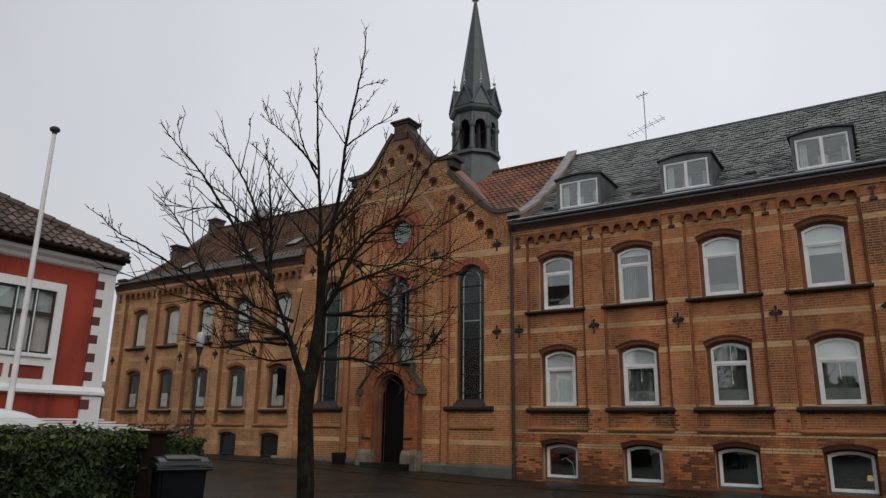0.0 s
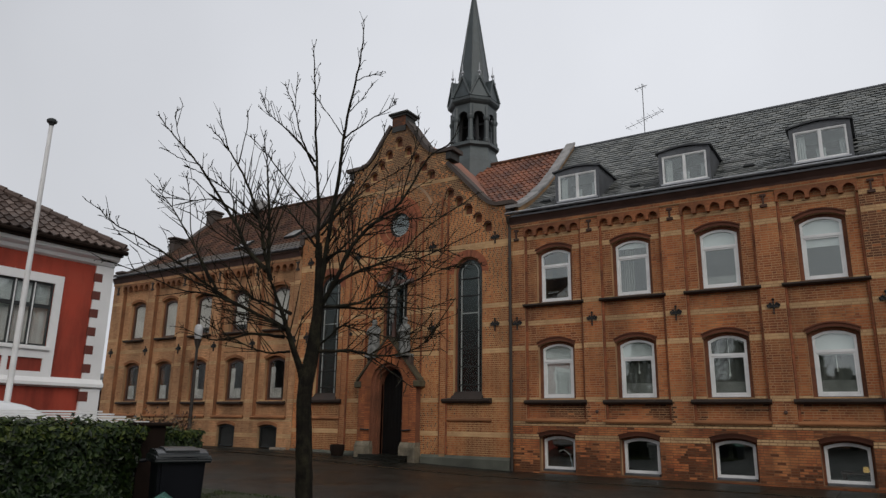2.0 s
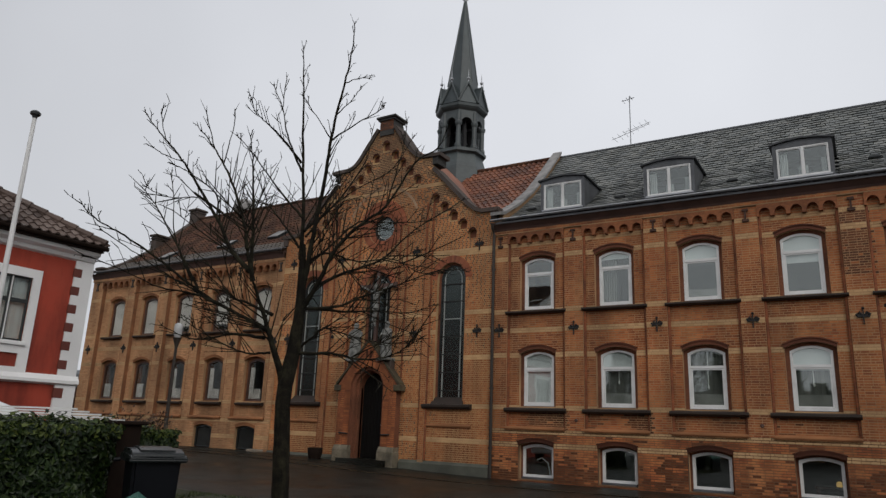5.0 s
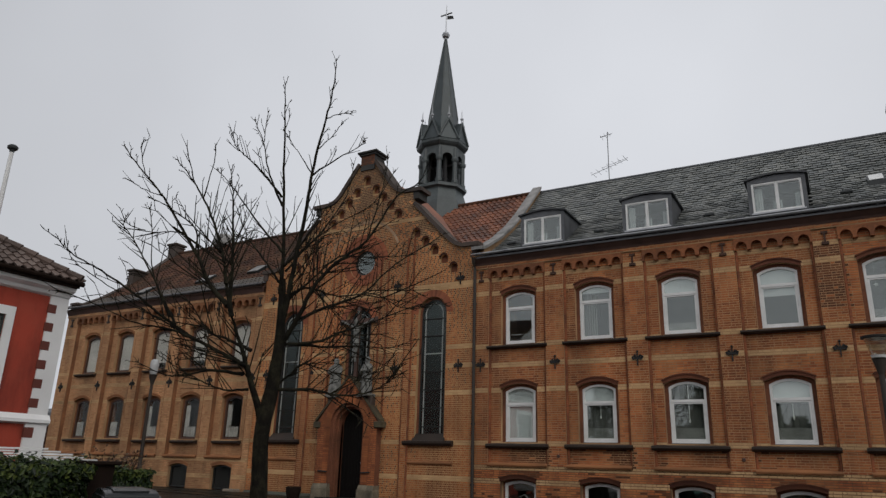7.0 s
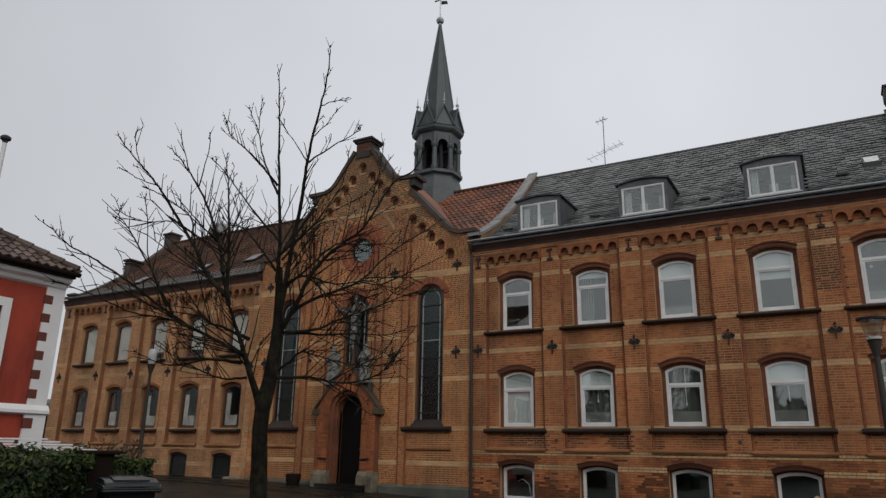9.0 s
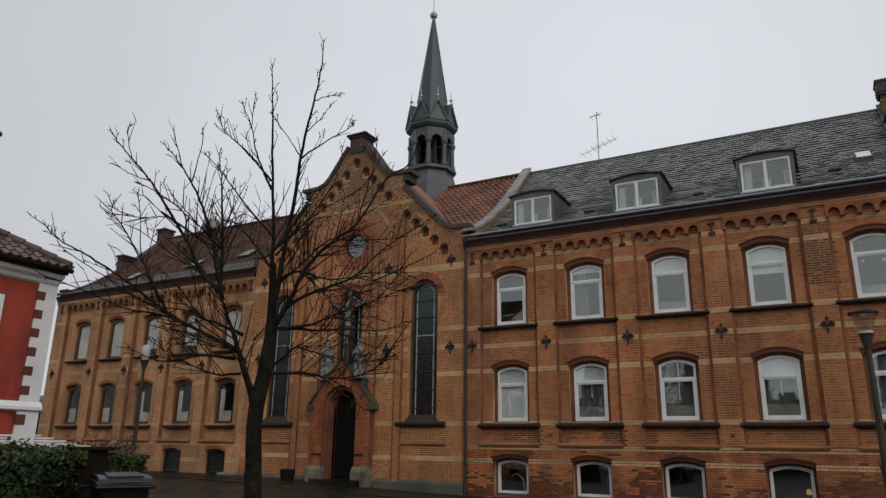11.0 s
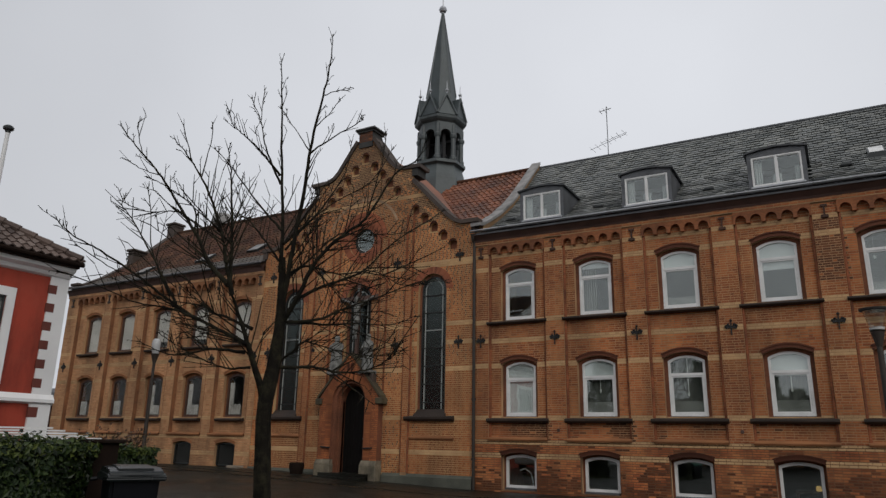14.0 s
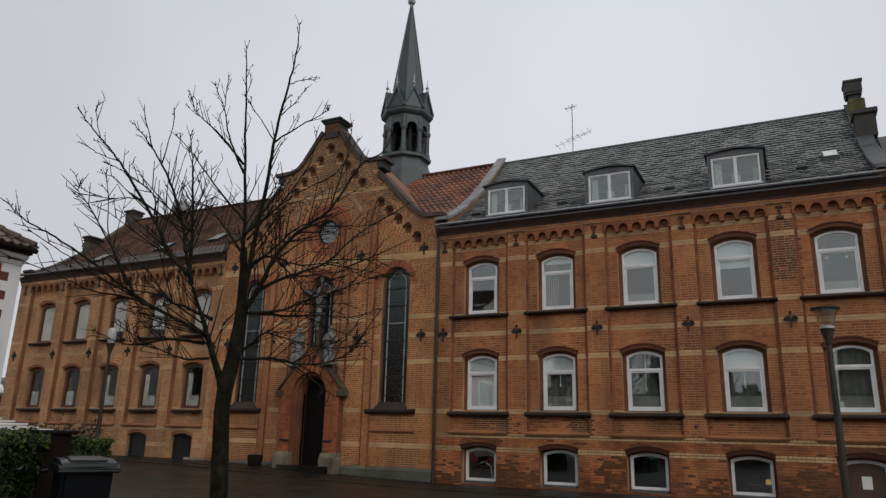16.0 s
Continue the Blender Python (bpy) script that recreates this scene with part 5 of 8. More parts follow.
for s in (-1, 1):
    bm = bm_new()
    lp = [(CX + s * (pw + 0.10), 2.66), (CX + s * (pw + 0.10), 2.75), (CX + s * 0.05, 4.14), (CX + s * 0.05, 4.05)]
    slab(bm, [lp], PY - 0.05, CY)
    part("portal_coping", bm, "coping_moss", portal)
    bm = bm_new()
    xa, xb = sorted((CX + s * (pw - 0.1), CX + s * (pw + 0.17)))
    box(bm, xa, xb, PY - 0.06, CY, 2.48, 2.68, 0.02)
    part("kneeler", bm, "coping_moss", portal)
    bm = bm_new()
    xa, xb = sorted((CX + s * 0.58, CX + s * 1.21))
    box(bm, xa, xb, PY - 0.10, CY, -0.2, 0.62, 0.02)
    slab(bm, [[(PY - 0.10, 0.62), (PY - 0.01, 0.76), (CY, 0.76), (CY, 0.62)]], xa + 0.02, xb - 0.02, "x")
    part("base_stone", bm, "portal_stone", portal, "pale weathered stone base")
bm = bm_new()
for i in range(3):
    box(bm, CX - 0.95, CX + 0.95, PY - 0.75 + 0.28 * i, PY + 0.5, -0.3, 0.16 + 0.10 * i)
part("door_step", bm, "paving", portal)
# a double-leaf boarded door
bm = bm_new()
slab(bm, [arch(CX, 0.50, 0.34, 3.09, 0.50, 20)], 0.14, 0.20)
door = part("door", bm, "door_dark", chapel, "very dark boarded arched door")
for i in range(8):
    x = CX - 0.44 + 0.125 * i
    bm = bm_new()
    h = 2.59 + math.sqrt(max(0.0, 0.25 - (abs(x - CX) + 0.05) ** 2))
    box(bm, x - 0.055, x + 0.055, 0.12, 0.14, 0.36, h, 0.006)
    part("door_board", bm, "door_dark", door)
bm = bm_new()
lathe(bm, [(0.012, -0.03), (0.03, -0.015), (0.03, 0.015), (0.012, 0.03)], (CX + 0.32, 0.09, 1.42), 10)
part("door_knob", bm, "zinc", door)
for s in (-1, 1):
    bm = bm_new()
    tube(bm, [(CX + s * 0.66, PY - 0.04, 1.12), (CX + s * 1.0, PY - 0.06, 1.14)], 0.025, 8)
    tube(bm, [(CX + s * 0.68, PY - 0.04, 1.12), (CX + s * 0.68, PY + 0.03, 1.12)], 0.02, 6)
    tube(bm, [(CX + s * 0.98, PY - 0.06, 1.14), (CX + s * 0.98, PY + 0.03, 1.14)], 0.02, 6)
    part("door_rail", bm, "iron", portal)
# small twin slot in the portal's gable
bm = bm_new()
for s in (-1, 1):
    slab(bm, [arch(CX + s * 0.07, 0.045, 3.56, 3.80, 0.045, 8)], PY - 0.012, PY - 0.004)
part("slot", bm, "brick_arch", portal)

# ---------- roofs of the chapel and the joint to the right wing ----------
roof_c = roof_plane(chapel, CX0, CX1, mat="tile_brown", skip=1)
v, f = [], []
for (y0, z0), (y1, z1) in zip(PROFILE[1:], PROFILE[2:]):
    pantiles(v, f, CX + 0.3, RX0 + 0.05, (y0, z0 - 0.03), (y1, z1 - 0.03), row=0.3)
part("roof_tiles", (v, f), "tile_red", roof_c, "orange red pantiles", "stuff")
bm = bm_new()
tube(bm, [(CX0, RIDGE_Y, RIDGE_Z + 0.03), (CX1 + 0.1, RIDGE_Y, RIDGE_Z + 0.03)], 0.08, 8)
part("ridge_tiles", bm, "tile_brown", roof_c)
# the gable's own small roof runs back to the ridge
bm = bm_new()
for s in (-1, 1):
    for (xa, za), (xb, zb) in (((-3.7, 7.95), (-0.0, 11.75)),):
        vs = [bm.verts.new((CX + s * x, y, z)) for x, z in ((xa, za), (xb, zb)) for y in (0.3, 5.0)]
        ws = [bm.verts.new((CX + s * x, y, z - 0.12)) for x, z in ((xa, za), (xb, zb)) for y in (0.3, 5.0)]
        bm.faces.new([vs[0], vs[1], vs[3], vs[2]])
        bm.faces.new([ws[0], ws[2], ws[3], ws[1]])
        bm.faces.new([vs[0], vs[2], ws[2], ws[0]])
        bm.faces.new([vs[1], ws[1], ws[3], vs[3]])
        bm.faces.new([vs[0], ws[0], ws[1], vs[1]])
part("gable_roof", bm, "tile_pink", chapel)

# ---------- turret and spire ----------
TX, TY = -14.0, 5.2
TURN = radians(22.5)
bm = bm_new()
lathe(bm, [(1.25, 10.2), (1.12, 11.9), (0.94, 12.52), (0.98, 12.55), (1.10, 12.58), (1.10, 12.70), (1.0, 12.76), (0.2, 12.78)], (TX, TY, 0), 8, TURN)
turret = part("turret", bm, "turret", chapel, "octagonal grey-green timber bell turret")
R8 = 0.90
bm = bm_new()
lathe(bm, [(0.2, 14.32), (0.95, 14.32), (0.95, 14.45), (1.06, 14.52), (1.13, 14.60), (1.15, 14.70), (1.0, 14.80), (0.2, 14.82)], (TX, TY, 0), 8, TURN)
part("cornice", bm, "turret", turret)
for k in range(8):
    a = TURN + math.pi / 4 * k
    px, py = TX + R8 * math.cos(a), TY + R8 * math.sin(a)
    bm = bm_new()
    lathe(bm, [(0.14, 12.76), (0.14, 12.9), (0.105, 12.94), (0.10, 13.72), (0.13, 13.76), (0.15, 13.84), (0.15, 13.9), (0.11, 13.94), (0.11, 14.34)], (px, py, 0), 10)
    part("column", bm, "turret", turret)
    # arched head between two columns
    a2 = a + math.pi / 4
    qx, qy = TX + R8 * math.cos(a2), TY + R8 * math.sin(a2)
    w = math.hypot(qx - px, qy - py)
    lp = [(-w / 2, 14.34), (-w / 2, 13.9)] + [(-w / 2 + 0.12 + (w - 0.24) * (1 - math.cos(math.pi * i / 10)) / 2, 13.9 + (w / 2 - 0.12) * math.sin(math.pi * i / 10)) for i in range(11)] + [(w / 2, 13.9), (w / 2, 14.34)]
    bm = bm_new()
    slab(bm, [lp], -0.06, 0.06)
    mid = ((px + qx) / 2, (py + qy) / 2)
    bmesh.ops.transform(bm, matrix=Matrix.Translation((mid[0], mid[1], 0)) @ Matrix.Rotation(math.atan2(qy - py, qx - px), 4, "Z"), verts=bm.verts)
    part("arch_head", bm, "turret", turret)
    # gablet over each side, with a finial
    bm = bm_new()
    n_dir = Vector((mid[0] - TX, mid[1] - TY, 0)).normalized()
    t_dir = Vector((-n_dir.y, n_dir.x, 0))
    base = Vector((TX, TY, 0)) + n_dir * 1.02
    A = base + t_dir * 0.43 + Vector((0, 0, 14.76))
    B = base - t_dir * 0.43 + Vector((0, 0, 14.76))
    T = base + Vector((0, 0, 15.72)) - n_dir * 0.10
    K = Vector((TX, TY, 15.72)) + n_dir * 0.3
    vs = [bm.verts.new(p) for p in (A, B, T, K)]
    C1, C2 = [bm.verts.new(Vector((TX, TY, 14.8)) + n_dir * 0.55 + t_dir * s_) for s_ in (0.4, -0.4)]
    bm.faces.new([vs[0], vs[1], vs[2]])
    bm.faces.new([vs[0], vs[2], vs[3]])
    bm.faces.new([vs[2], vs[1], vs[3]])
    bm.faces.new([vs[0], vs[3], C1])
    bm.faces.new([vs[1], C2, vs[3]])
    bm.faces.new([vs[0], C1, C2, vs[1]])
    bm.faces.new([C1, vs[3], C2])
    gb = part("gablet", bm, "spire", turret)
    for e0, e1 in ((A, T), (B, T)):
        bm = bm_new()
        tube(bm, [e0 + n_dir * 0.03, e1 + n_dir * 0.04], 0.045, 6)
        part("gablet_rim", bm, "turret", turret)
    bm = bm_new()
    tip = base - n_dir * 0.08
    lathe(bm, [(0.02, 15.66), (0.025, 15.82), (0.07, 15.88), (0.07, 15.92), (0.02, 15.97), (0.015, 16.2), (0.004, 16.34)], (tip.x, tip.y, 0), 8)
    part("finial", bm, "zinc", turret)
bm = bm_new()
lathe(bm, [(0.86, 14.82), (0.76, 15.3), (0.66, 16.0), (0.05, 20.25)], (TX, TY, 0), 8, TURN)
spire = part("spire", bm, "spire", turret, "dark slate-grey eight-sided spire")
for k in range(8):
    a = TURN + math.pi / 4 * k
    bm = bm_new()
    tube(bm, [(TX + r * math.cos(a), TY + r * math.sin(a), z) for r, z in ((0.67, 16.0), (0.05, 20.25))], 0.018, 5)
    part("hip_roll", bm, "turret", turret)
bm = bm_new()
lathe(bm, [(0.05, 20.2), (0.06, 20.28), (0.15, 20.34), (0.19, 20.44), (0.15, 20.55), (0.05, 20.6), (0.025, 20.7), (0.02, 22.05), (0.003, 22.1)], (TX, TY, 0), 12)
part("ball_finial", bm, "zinc", turret)
bm = bm_new()
box(bm, TX - 0.30, TX + 0.30, TY - 0.02, TY + 0.02, 21.55, 21.6)
slab(bm, [[(TX + 0.05, 21.3), (TX + 0.4, 21.22), (TX + 0.34, 21.4), (TX + 0.05, 21.48)]], TY - 0.012, TY + 0.012)
part("weather_vane", bm, "iron", turret)
# bell and its frame; two near-black panels paint the shade inside
bm = bm_new()
for k in range(4):
    a = math.pi / 4 + math.pi / 2 * k
    tube(bm, [(TX + 0.62 * math.cos(a), TY + 0.62 * math.sin(a), 12.7), (TX + 0.5 * math.cos(a), TY + 0.5 * math.sin(a), 14.35)], 0.09, 6)
box(bm, TX - 0.5, TX + 0.5, TY + 0.28, TY + 0.34, 12.75, 14.3)
box(bm, TX - 0.62, TX - 0.56, TY - 0.5, TY + 0.5, 12.75, 14.3)
part("bell_frame", bm, "dark", turret)
bm = bm_new()
lathe(bm, [(0.05, 13.75), (0.16, 13.7), (0.2, 13.5), (0.24, 13.3), (0.36, 13.14), (0.33, 13.12), (0.05, 13.2)], (TX, TY, 0), 16)
tube(bm, [(TX - 0.9, TY, 13.82), (TX + 0.9, TY, 13.82)], 0.05, 6)
part("bell", bm, "lead", turret)

# ---------- left wing ----------
LX0, LX1 = -30.2, -18.38
L_BAYS = [-28.41, -26.20, -23.99, -21.79, -19.57]
left_spec = dict(pilaster=0.44, corner0=0.75, corner1=0.3, outer=0.52, inner=0.44, upper=(4.80, 6.38), lower=(2.11, 3.65), base=(0.42, 1.17), base_bays=[-21.80, -19.57], proud=0.16, roll="reveal_tan",
                 base_top=1.46, bands=[(0.75, 0.9), (1.33, 1.46), (2.0, 2.13), (3.50, 3.64), (4.16, 4.32), (4.72, 4.84), (6.36, 6.5)], anchor=4.2, ledge="ledge", gutter="lead", head=0.1, sill=0.66, hood="ledge", reveal="reveal_tan")
left_wing, left_wall = wing("left_wing", "yellow-brown brick wing with a tiled roof and tall narrow windows", LX0, LX1, L_BAYS, "brick_tan", left_spec)
for i, c in enumerate(L_BAYS):
    window(left_wing, c, 4.80, 6.38, 0.435, 0.12, 0.13, "frame_brown", None, fw=0.065, blind=(4.9 if i < 2 else (4.95 if i == 4 else 5.1), 6.38), sill_mat=None, glass=GLASS_DULL, blind_mat="blind_dull")
    window(left_wing, c, 2.11, 3.65, 0.435, 0.12, 0.13, "frame_brown", None, fw=0.065, curtain=[(-1.0, -0.35, 2.56, 3.35), (-1.0, 0.5, 2.2, 2.56)] if i > 1 else [(-0.9, 0.1, 2.2, 2.75)], curtain_mat="lace", curtain_y=0.085, sill_mat=None, glass=GLASS_DULL)
for c in (-21.80, -19.57):
    window(left_wing, c, 0.40, 1.19, 0.465, 0.09, -0.07, "frame_black", None, fw=0.04, sill_mat=None, glass=GLASS_DULL)
# near-black sheets paint the unlit basement behind these panes
for c in (-21.80, -19.57):
    bm = bm_new()
    slab(bm, [arch(c, 0.47, 0.38, 1.2, 0.09)], 0.03, 0.05)
    part("backing", bm, "dark", left_wing)
roof_l = roof_plane(left_wing, LX0 + 0.1, LX1, mat="tile_brown")
v, f = [], []
for i, ((y0, z0), (y1, z1)) in enumerate(zip(PROFILE, PROFILE[1:])):
    if i == 2:
        part("eave_tiles", (v, f), "tile_dark", roof_l, "dark grey tiles along the eave", "stuff")
        v, f = [], []
    pantiles(v, f, LX0 + 0.28, LX1 + (2.6 if i else 0), (y0, z0 - 0.03), (y1, z1 - 0.03), row=0.3)
part("roof_tiles", (v, f), "tile_brown", roof_l, "dark red-brown pantiles", "stuff")
bm = bm_new()
tube(bm, [(LX0 + 0.2, RIDGE_Y, RIDGE_Z + 0.03), (LX1, RIDGE_Y, RIDGE_Z + 0.03)], 0.1, 8)
part("ridge_tiles", bm, "tile_brown", roof_l)
parapet(left_wing, LX0 - 0.02, LX0 + 0.28, "coping_dark", 0.08)
for name_, y0, y1, z0, z1, w in (("chimney", RIDGE_Y - 0.28, RIDGE_Y + 0.28, 11.2, 12.14, 0.50), ("gable_step", 2.52, 3.75, 9.2, 10.2, 0.32), ("gable_step", -0.06, 1.0, 7.4, 7.93, 0.32)):
    bm = bm_new()
    box(bm, LX0 - 0.06, LX0 + w, y0, y1, z0, z1)
    box(bm, LX0 - 0.10, LX0 + w + 0.04, y0 - 0.04, y1 + 0.04, z1 - 0.12, z1 - 0.05, 0.01)
    box(bm, LX0 - 0.15, LX0 + w + 0.09, y0 - 0.09, y1 + 0.08, z1, z1 + 0.11, 0.02)
    part(name_, bm, "coping_dark", left_wing)
for x, s in ((-26.9, 1.35), (-23.6, 1.9), (-20.9, 2.3)):
    y, z = roof_point(s)
    bm = bm_new()
    y2, z2 = roof_point(s + 0.7)
    d = Vector((0, y2 - y, z2 - z)).normalized()
    n_ = Vector((0, -d.z, d.y))
    def sky_quad(a, b, lo, hi, o):
        return [Vector((xx, y, z)) + d * ss + n_ * o for xx, ss in ((a, lo), (b, lo), (b, hi), (a, hi))]
    vs = [bm.verts.new(p) for p in sky_quad(x - 0.3, x + 0.3, 0, 0.75, 0.0)] + [bm.verts.new(p) for p in sky_quad(x - 0.3, x + 0.3, 0, 0.75, 0.13)]
    for q in ((4, 5, 6, 7), (0, 1, 5, 4), (1, 2, 6, 5), (2, 3, 7, 6), (3, 0, 4, 7)):
        bm.faces.new([vs[i] for i in q])
    sk = part("skylight", bm, "frame_black", left_wing)
    bm = bm_new()
    bm.faces.new([bm.verts.new(p) for p in sky_quad(x - 0.24, x + 0.24, 0.06, 0.69, 0.136)])
    part("pane", bm, "coping", sk)
bm = bm_new()
lathe(bm, [(0.28, 10.9), (0.28, 11.62), (0.34, 11.72), (0.53, 11.76), (0.56, 11.86), (0.55, 12.04), (0.47, 12.24), (0.28, 12.37), (0.08, 12.41)], (-26.58, RIDGE_Y + 0.1, 0), 18)
part("roof_vent", bm, "coping", left_wing, "domed grey ridge cowl")

# ---------- fittings on the range ----------
for cx_, base_z in ((RX0 + 0.06, 0.02), (RX1 - 0.1, -0.05)):
    bm = bm_new()
    tube(bm, [(cx_, -0.36, 7.66), (cx_, -0.30, 7.5), (cx_, -0.2, 7.3), (cx_, -0.19, 0.3), (cx_, -0.19, base_z + 0.02)], 0.05, 10)
    for z in (0.9, 2.6, 4.4, 6.2):
        lathe(bm, [(0.052, -0.03), (0.066, -0.03), (0.066, 0.03), (0.052, 0.03)], (cx_, -0.19, z), 10)
        box(bm, cx_ - 0.015, cx_ + 0.015, -0.19, -0.09, z - 0.012, z + 0.012)
    part("downpipe", bm, "lamp_pole", right_wing, "dark brown iron downpipe with brackets")
# hatches and slate vents on the roof
for x, s in ((-8.77, 1.45), (-8.62, 0.35), (-5.88, 1.5), (-5.23, 0.15), (-3.35, 0.42), (-2.70, 1.65), (-1.80, 0.48), (0.09, 0.75), (0.76, 2.05), (1.45, 0.75)):
    y, z = roof_point(s)
    bm = bm_new()
    box(bm, x - 0.13, x + 0.13, y - 0.10, y + 0.18, z - 0.02, z + 0.075, 0.03)
    box(bm, x - 0.15, x + 0.15, y - 0.16, y + 0.2, z - 0.02, z + 0.012)
    part("roof_vent", bm, "frame_black", right_wing)
y, z = roof_point(2.4)
y2, z2 = roof_point(2.95)
bm = bm_new()
slab(bm, [[(y, z - 0.02), (y, z + 0.16), (y2, z2 + 0.16), (y2, z2 - 0.02)]], 1.30, 1.72, "x")
hatch = part("skylight", bm, "frame_black", right_wing)
bm = bm_new()
bm.faces.new([bm.verts.new(p) for p in ((1.34, y + 0.02, z + 0.19), (1.68, y + 0.02, z + 0.19), (1.68, y2 - 0.03, z2 + 0.165), (1.34, y2 - 0.03, z2 + 0.165))])
part("pane", bm, "lamp_pale", hatch)
# chimney and kneeler on the end gable
bm = bm_new()
box(bm, RX1 - 0.24, RX1 + 0.06, RIDGE_Y - 0.22, RIDGE_Y + 0.22, 11.2, 12.2)
box(bm, RX1 - 0.31, RX1 + 0.13, RIDGE_Y - 0.28, RIDGE_Y + 0.28, 12.1, 12.19, 0.01)
box(bm, RX1 - 0.33, RX1 + 0.15, RIDGE_Y - 0.30, RIDGE_Y + 0.30, 12.19, 12.52)
box(bm, RX1 - 0.36, RX1 + 0.18, RIDGE_Y - 0.33, RIDGE_Y + 0.33, 12.52, 12.60, 0.01)
part("chimney", bm, "soot", right_wing, "dark capped chimney on the gable end")
bm = bm_new()
box(bm, RX1 - 0.34, RX1 + 0.12, RIDGE_Y - 0.8, RIDGE_Y - 0.25, 11.0, 11.72, 0.04)
part("mossy_shoulder", bm, "moss", right_wing, "moss-grown masonry shoulder")
bm = bm_new()
box(bm, RX1 - 0.36, RX1 + 0.16, 2.75, 3.35, 9.9, 10.72)
box(bm, RX1 - 0.42, RX1 + 0.22, 2.68, 3.42, 10.6, 10.74, 0.01)
part("kneeler", bm, "soot", right_wing)
# aerial
bm = bm_new()
tube(bm, [(-6.6, RIDGE_Y, 11.5), (-6.6, RIDGE_Y, 13.7)], 0.017, 6)
tube(bm, [(-6.85, RIDGE_Y - 0.1, 13.5), (-6.45, RIDGE_Y + 0.1, 13.66)], 0.014, 5)
tube(bm, [(-7.25, RIDGE_Y - 0.1, 12.02), (-5.95, RIDGE_Y + 0.15, 12.52)], 0.009, 5)
tube(bm, [(-7.0, RIDGE_Y + 0.5, 12.50), (-5.75, RIDGE_Y - 0.5, 12.28)], 0.007, 5)
for i in range(7):
    x = -7.2 + 0.2 * i
    tube(bm, [(x, RIDGE_Y - 0.3, 12.04 + 0.077 * i), (x + 0.05, RIDGE_Y + 0.25, 12.04 + 0.077 * i)], 0.007, 4)
for i in range(3):
    tube(bm, [(-6.82 + 0.14 * i, RIDGE_Y - 0.2, 13.52 + 0.05 * i), (-6.82 + 0.14 * i, RIDGE_Y + 0.2, 13.52 + 0.05 * i)], 0.007, 4)
tagged(part("tv_aerial", bm, "lead"), "thin metal television aerial on the slate ridge", "aerial")
# basement entrance in the last bay
c = R_BAYS[4]
bm = bm_new()
slab(bm, [arch(c, 0.47, -0.4, 1.06, 0.09), arch(c, 0.40, -0.33, 0.99, 0.08)], 0.12, 0.2)
bdoor = part("basement_door", bm, "paint_white", right_wing, "brown basement door in a white arched frame")
bm = bm_new()
slab(bm, [arch(c, 0.40, -0.33, 0.99, 0.08)], 0.15, 0.19)
part("door_leaf", bm, "frame_brown", bdoor)
bm = bm_new()
box(bm, c - 0.08, c + 0.12, 0.140, 0.146, 0.42, 0.70)
part("notice", bm, "paper", bdoor, "blank white paper notice")
# two round vent holes with caps under the first pilaster
for x in (-6.97, -2.26):
    bm = bm_new()
    lathe(bm, [(0.045, 0), (0.045, 0.02), (0.03, 0.03)], (0, 0, 0), 12)
    bmesh.ops.transform(bm, matrix=Matrix.Translation((x, -0.105, 1.74)) @ Matrix.Rotation(radians(90), 4, "X"), verts=bm.verts)
    part("wall_vent", bm, "frame_brown", right_wall)


# a lit lamp and a bent pipe behind the basement panes
bm = bm_new()
lathe(bm, [(0.05, -0.01), (0.07, 0.02), (0.05, 0.11), (0.015, 0.12)], (-0.78, 0.8, 0.40), 12)
glow = bpy.data.materials.new("warm_lamp")
glow.use_nodes = True
gp = glow.node_tree.nodes["Principled BSDF"]
gp.inputs["Base Color"].default_value = (0.8, 0.6, 0.3, 1)
gp.inputs["Emission Color"].default_value = (1.0, 0.62, 0.2, 1)
gp.inputs["Emission Strength"].default_value = 0.35
tagged(part("table_lamp", bm, glow), "small lit lamp with a warm yellow shade in the basement", "lamp")
bm = bm_new()
box(bm, -1.3, -0.4, 0.62, 1.3, 0.33, 0.39, 0.01)
for x, y in ((-1.24, 0.68), (-0.46, 0.68), (-1.24, 1.24), (-0.46, 1.24)):
    box(bm, x - 0.03, x + 0.03, y - 0.03, y + 0.03, -0.8, 0.33)
tagged(part("table", bm, "frame_brown"), "dark wooden table under the basement window", "table")
bm = bm_new()
tube(bm, [(-8.35, 0.42, 0.62), (-8.2, 0.42, 0.68), (-8.02, 0.42, 0.55), (-7.96, 0.42, 0.3), (-7.96, 0.42, -0.75)], 0.018, 8)
tagged(part("pipe", bm, "lamp_pale"), "thin pale bent pipe behind a basement window", "pipe")


# two paper stars hang in the last upper window
for x, z in ((1.03, 5.86), (1.46, 5.85)):
    bm = bm_new()
    pts = [(x + (0.055 if k % 2 else 0.025) * math.cos(k * math.pi / 5), z + (0.055 if k % 2 else 0.025) * math.sin(k * math.pi / 5)) for k in range(10)]
    slab(bm, [pts], 0.235, 0.25)
    box(bm, x - 0.002, x + 0.002, 0.24, 0.244, z + 0.05, 6.45)
    tagged(part("paper_star", bm, "paper"), "small white paper star hanging behind a pane", "ornament", "stars in the window")


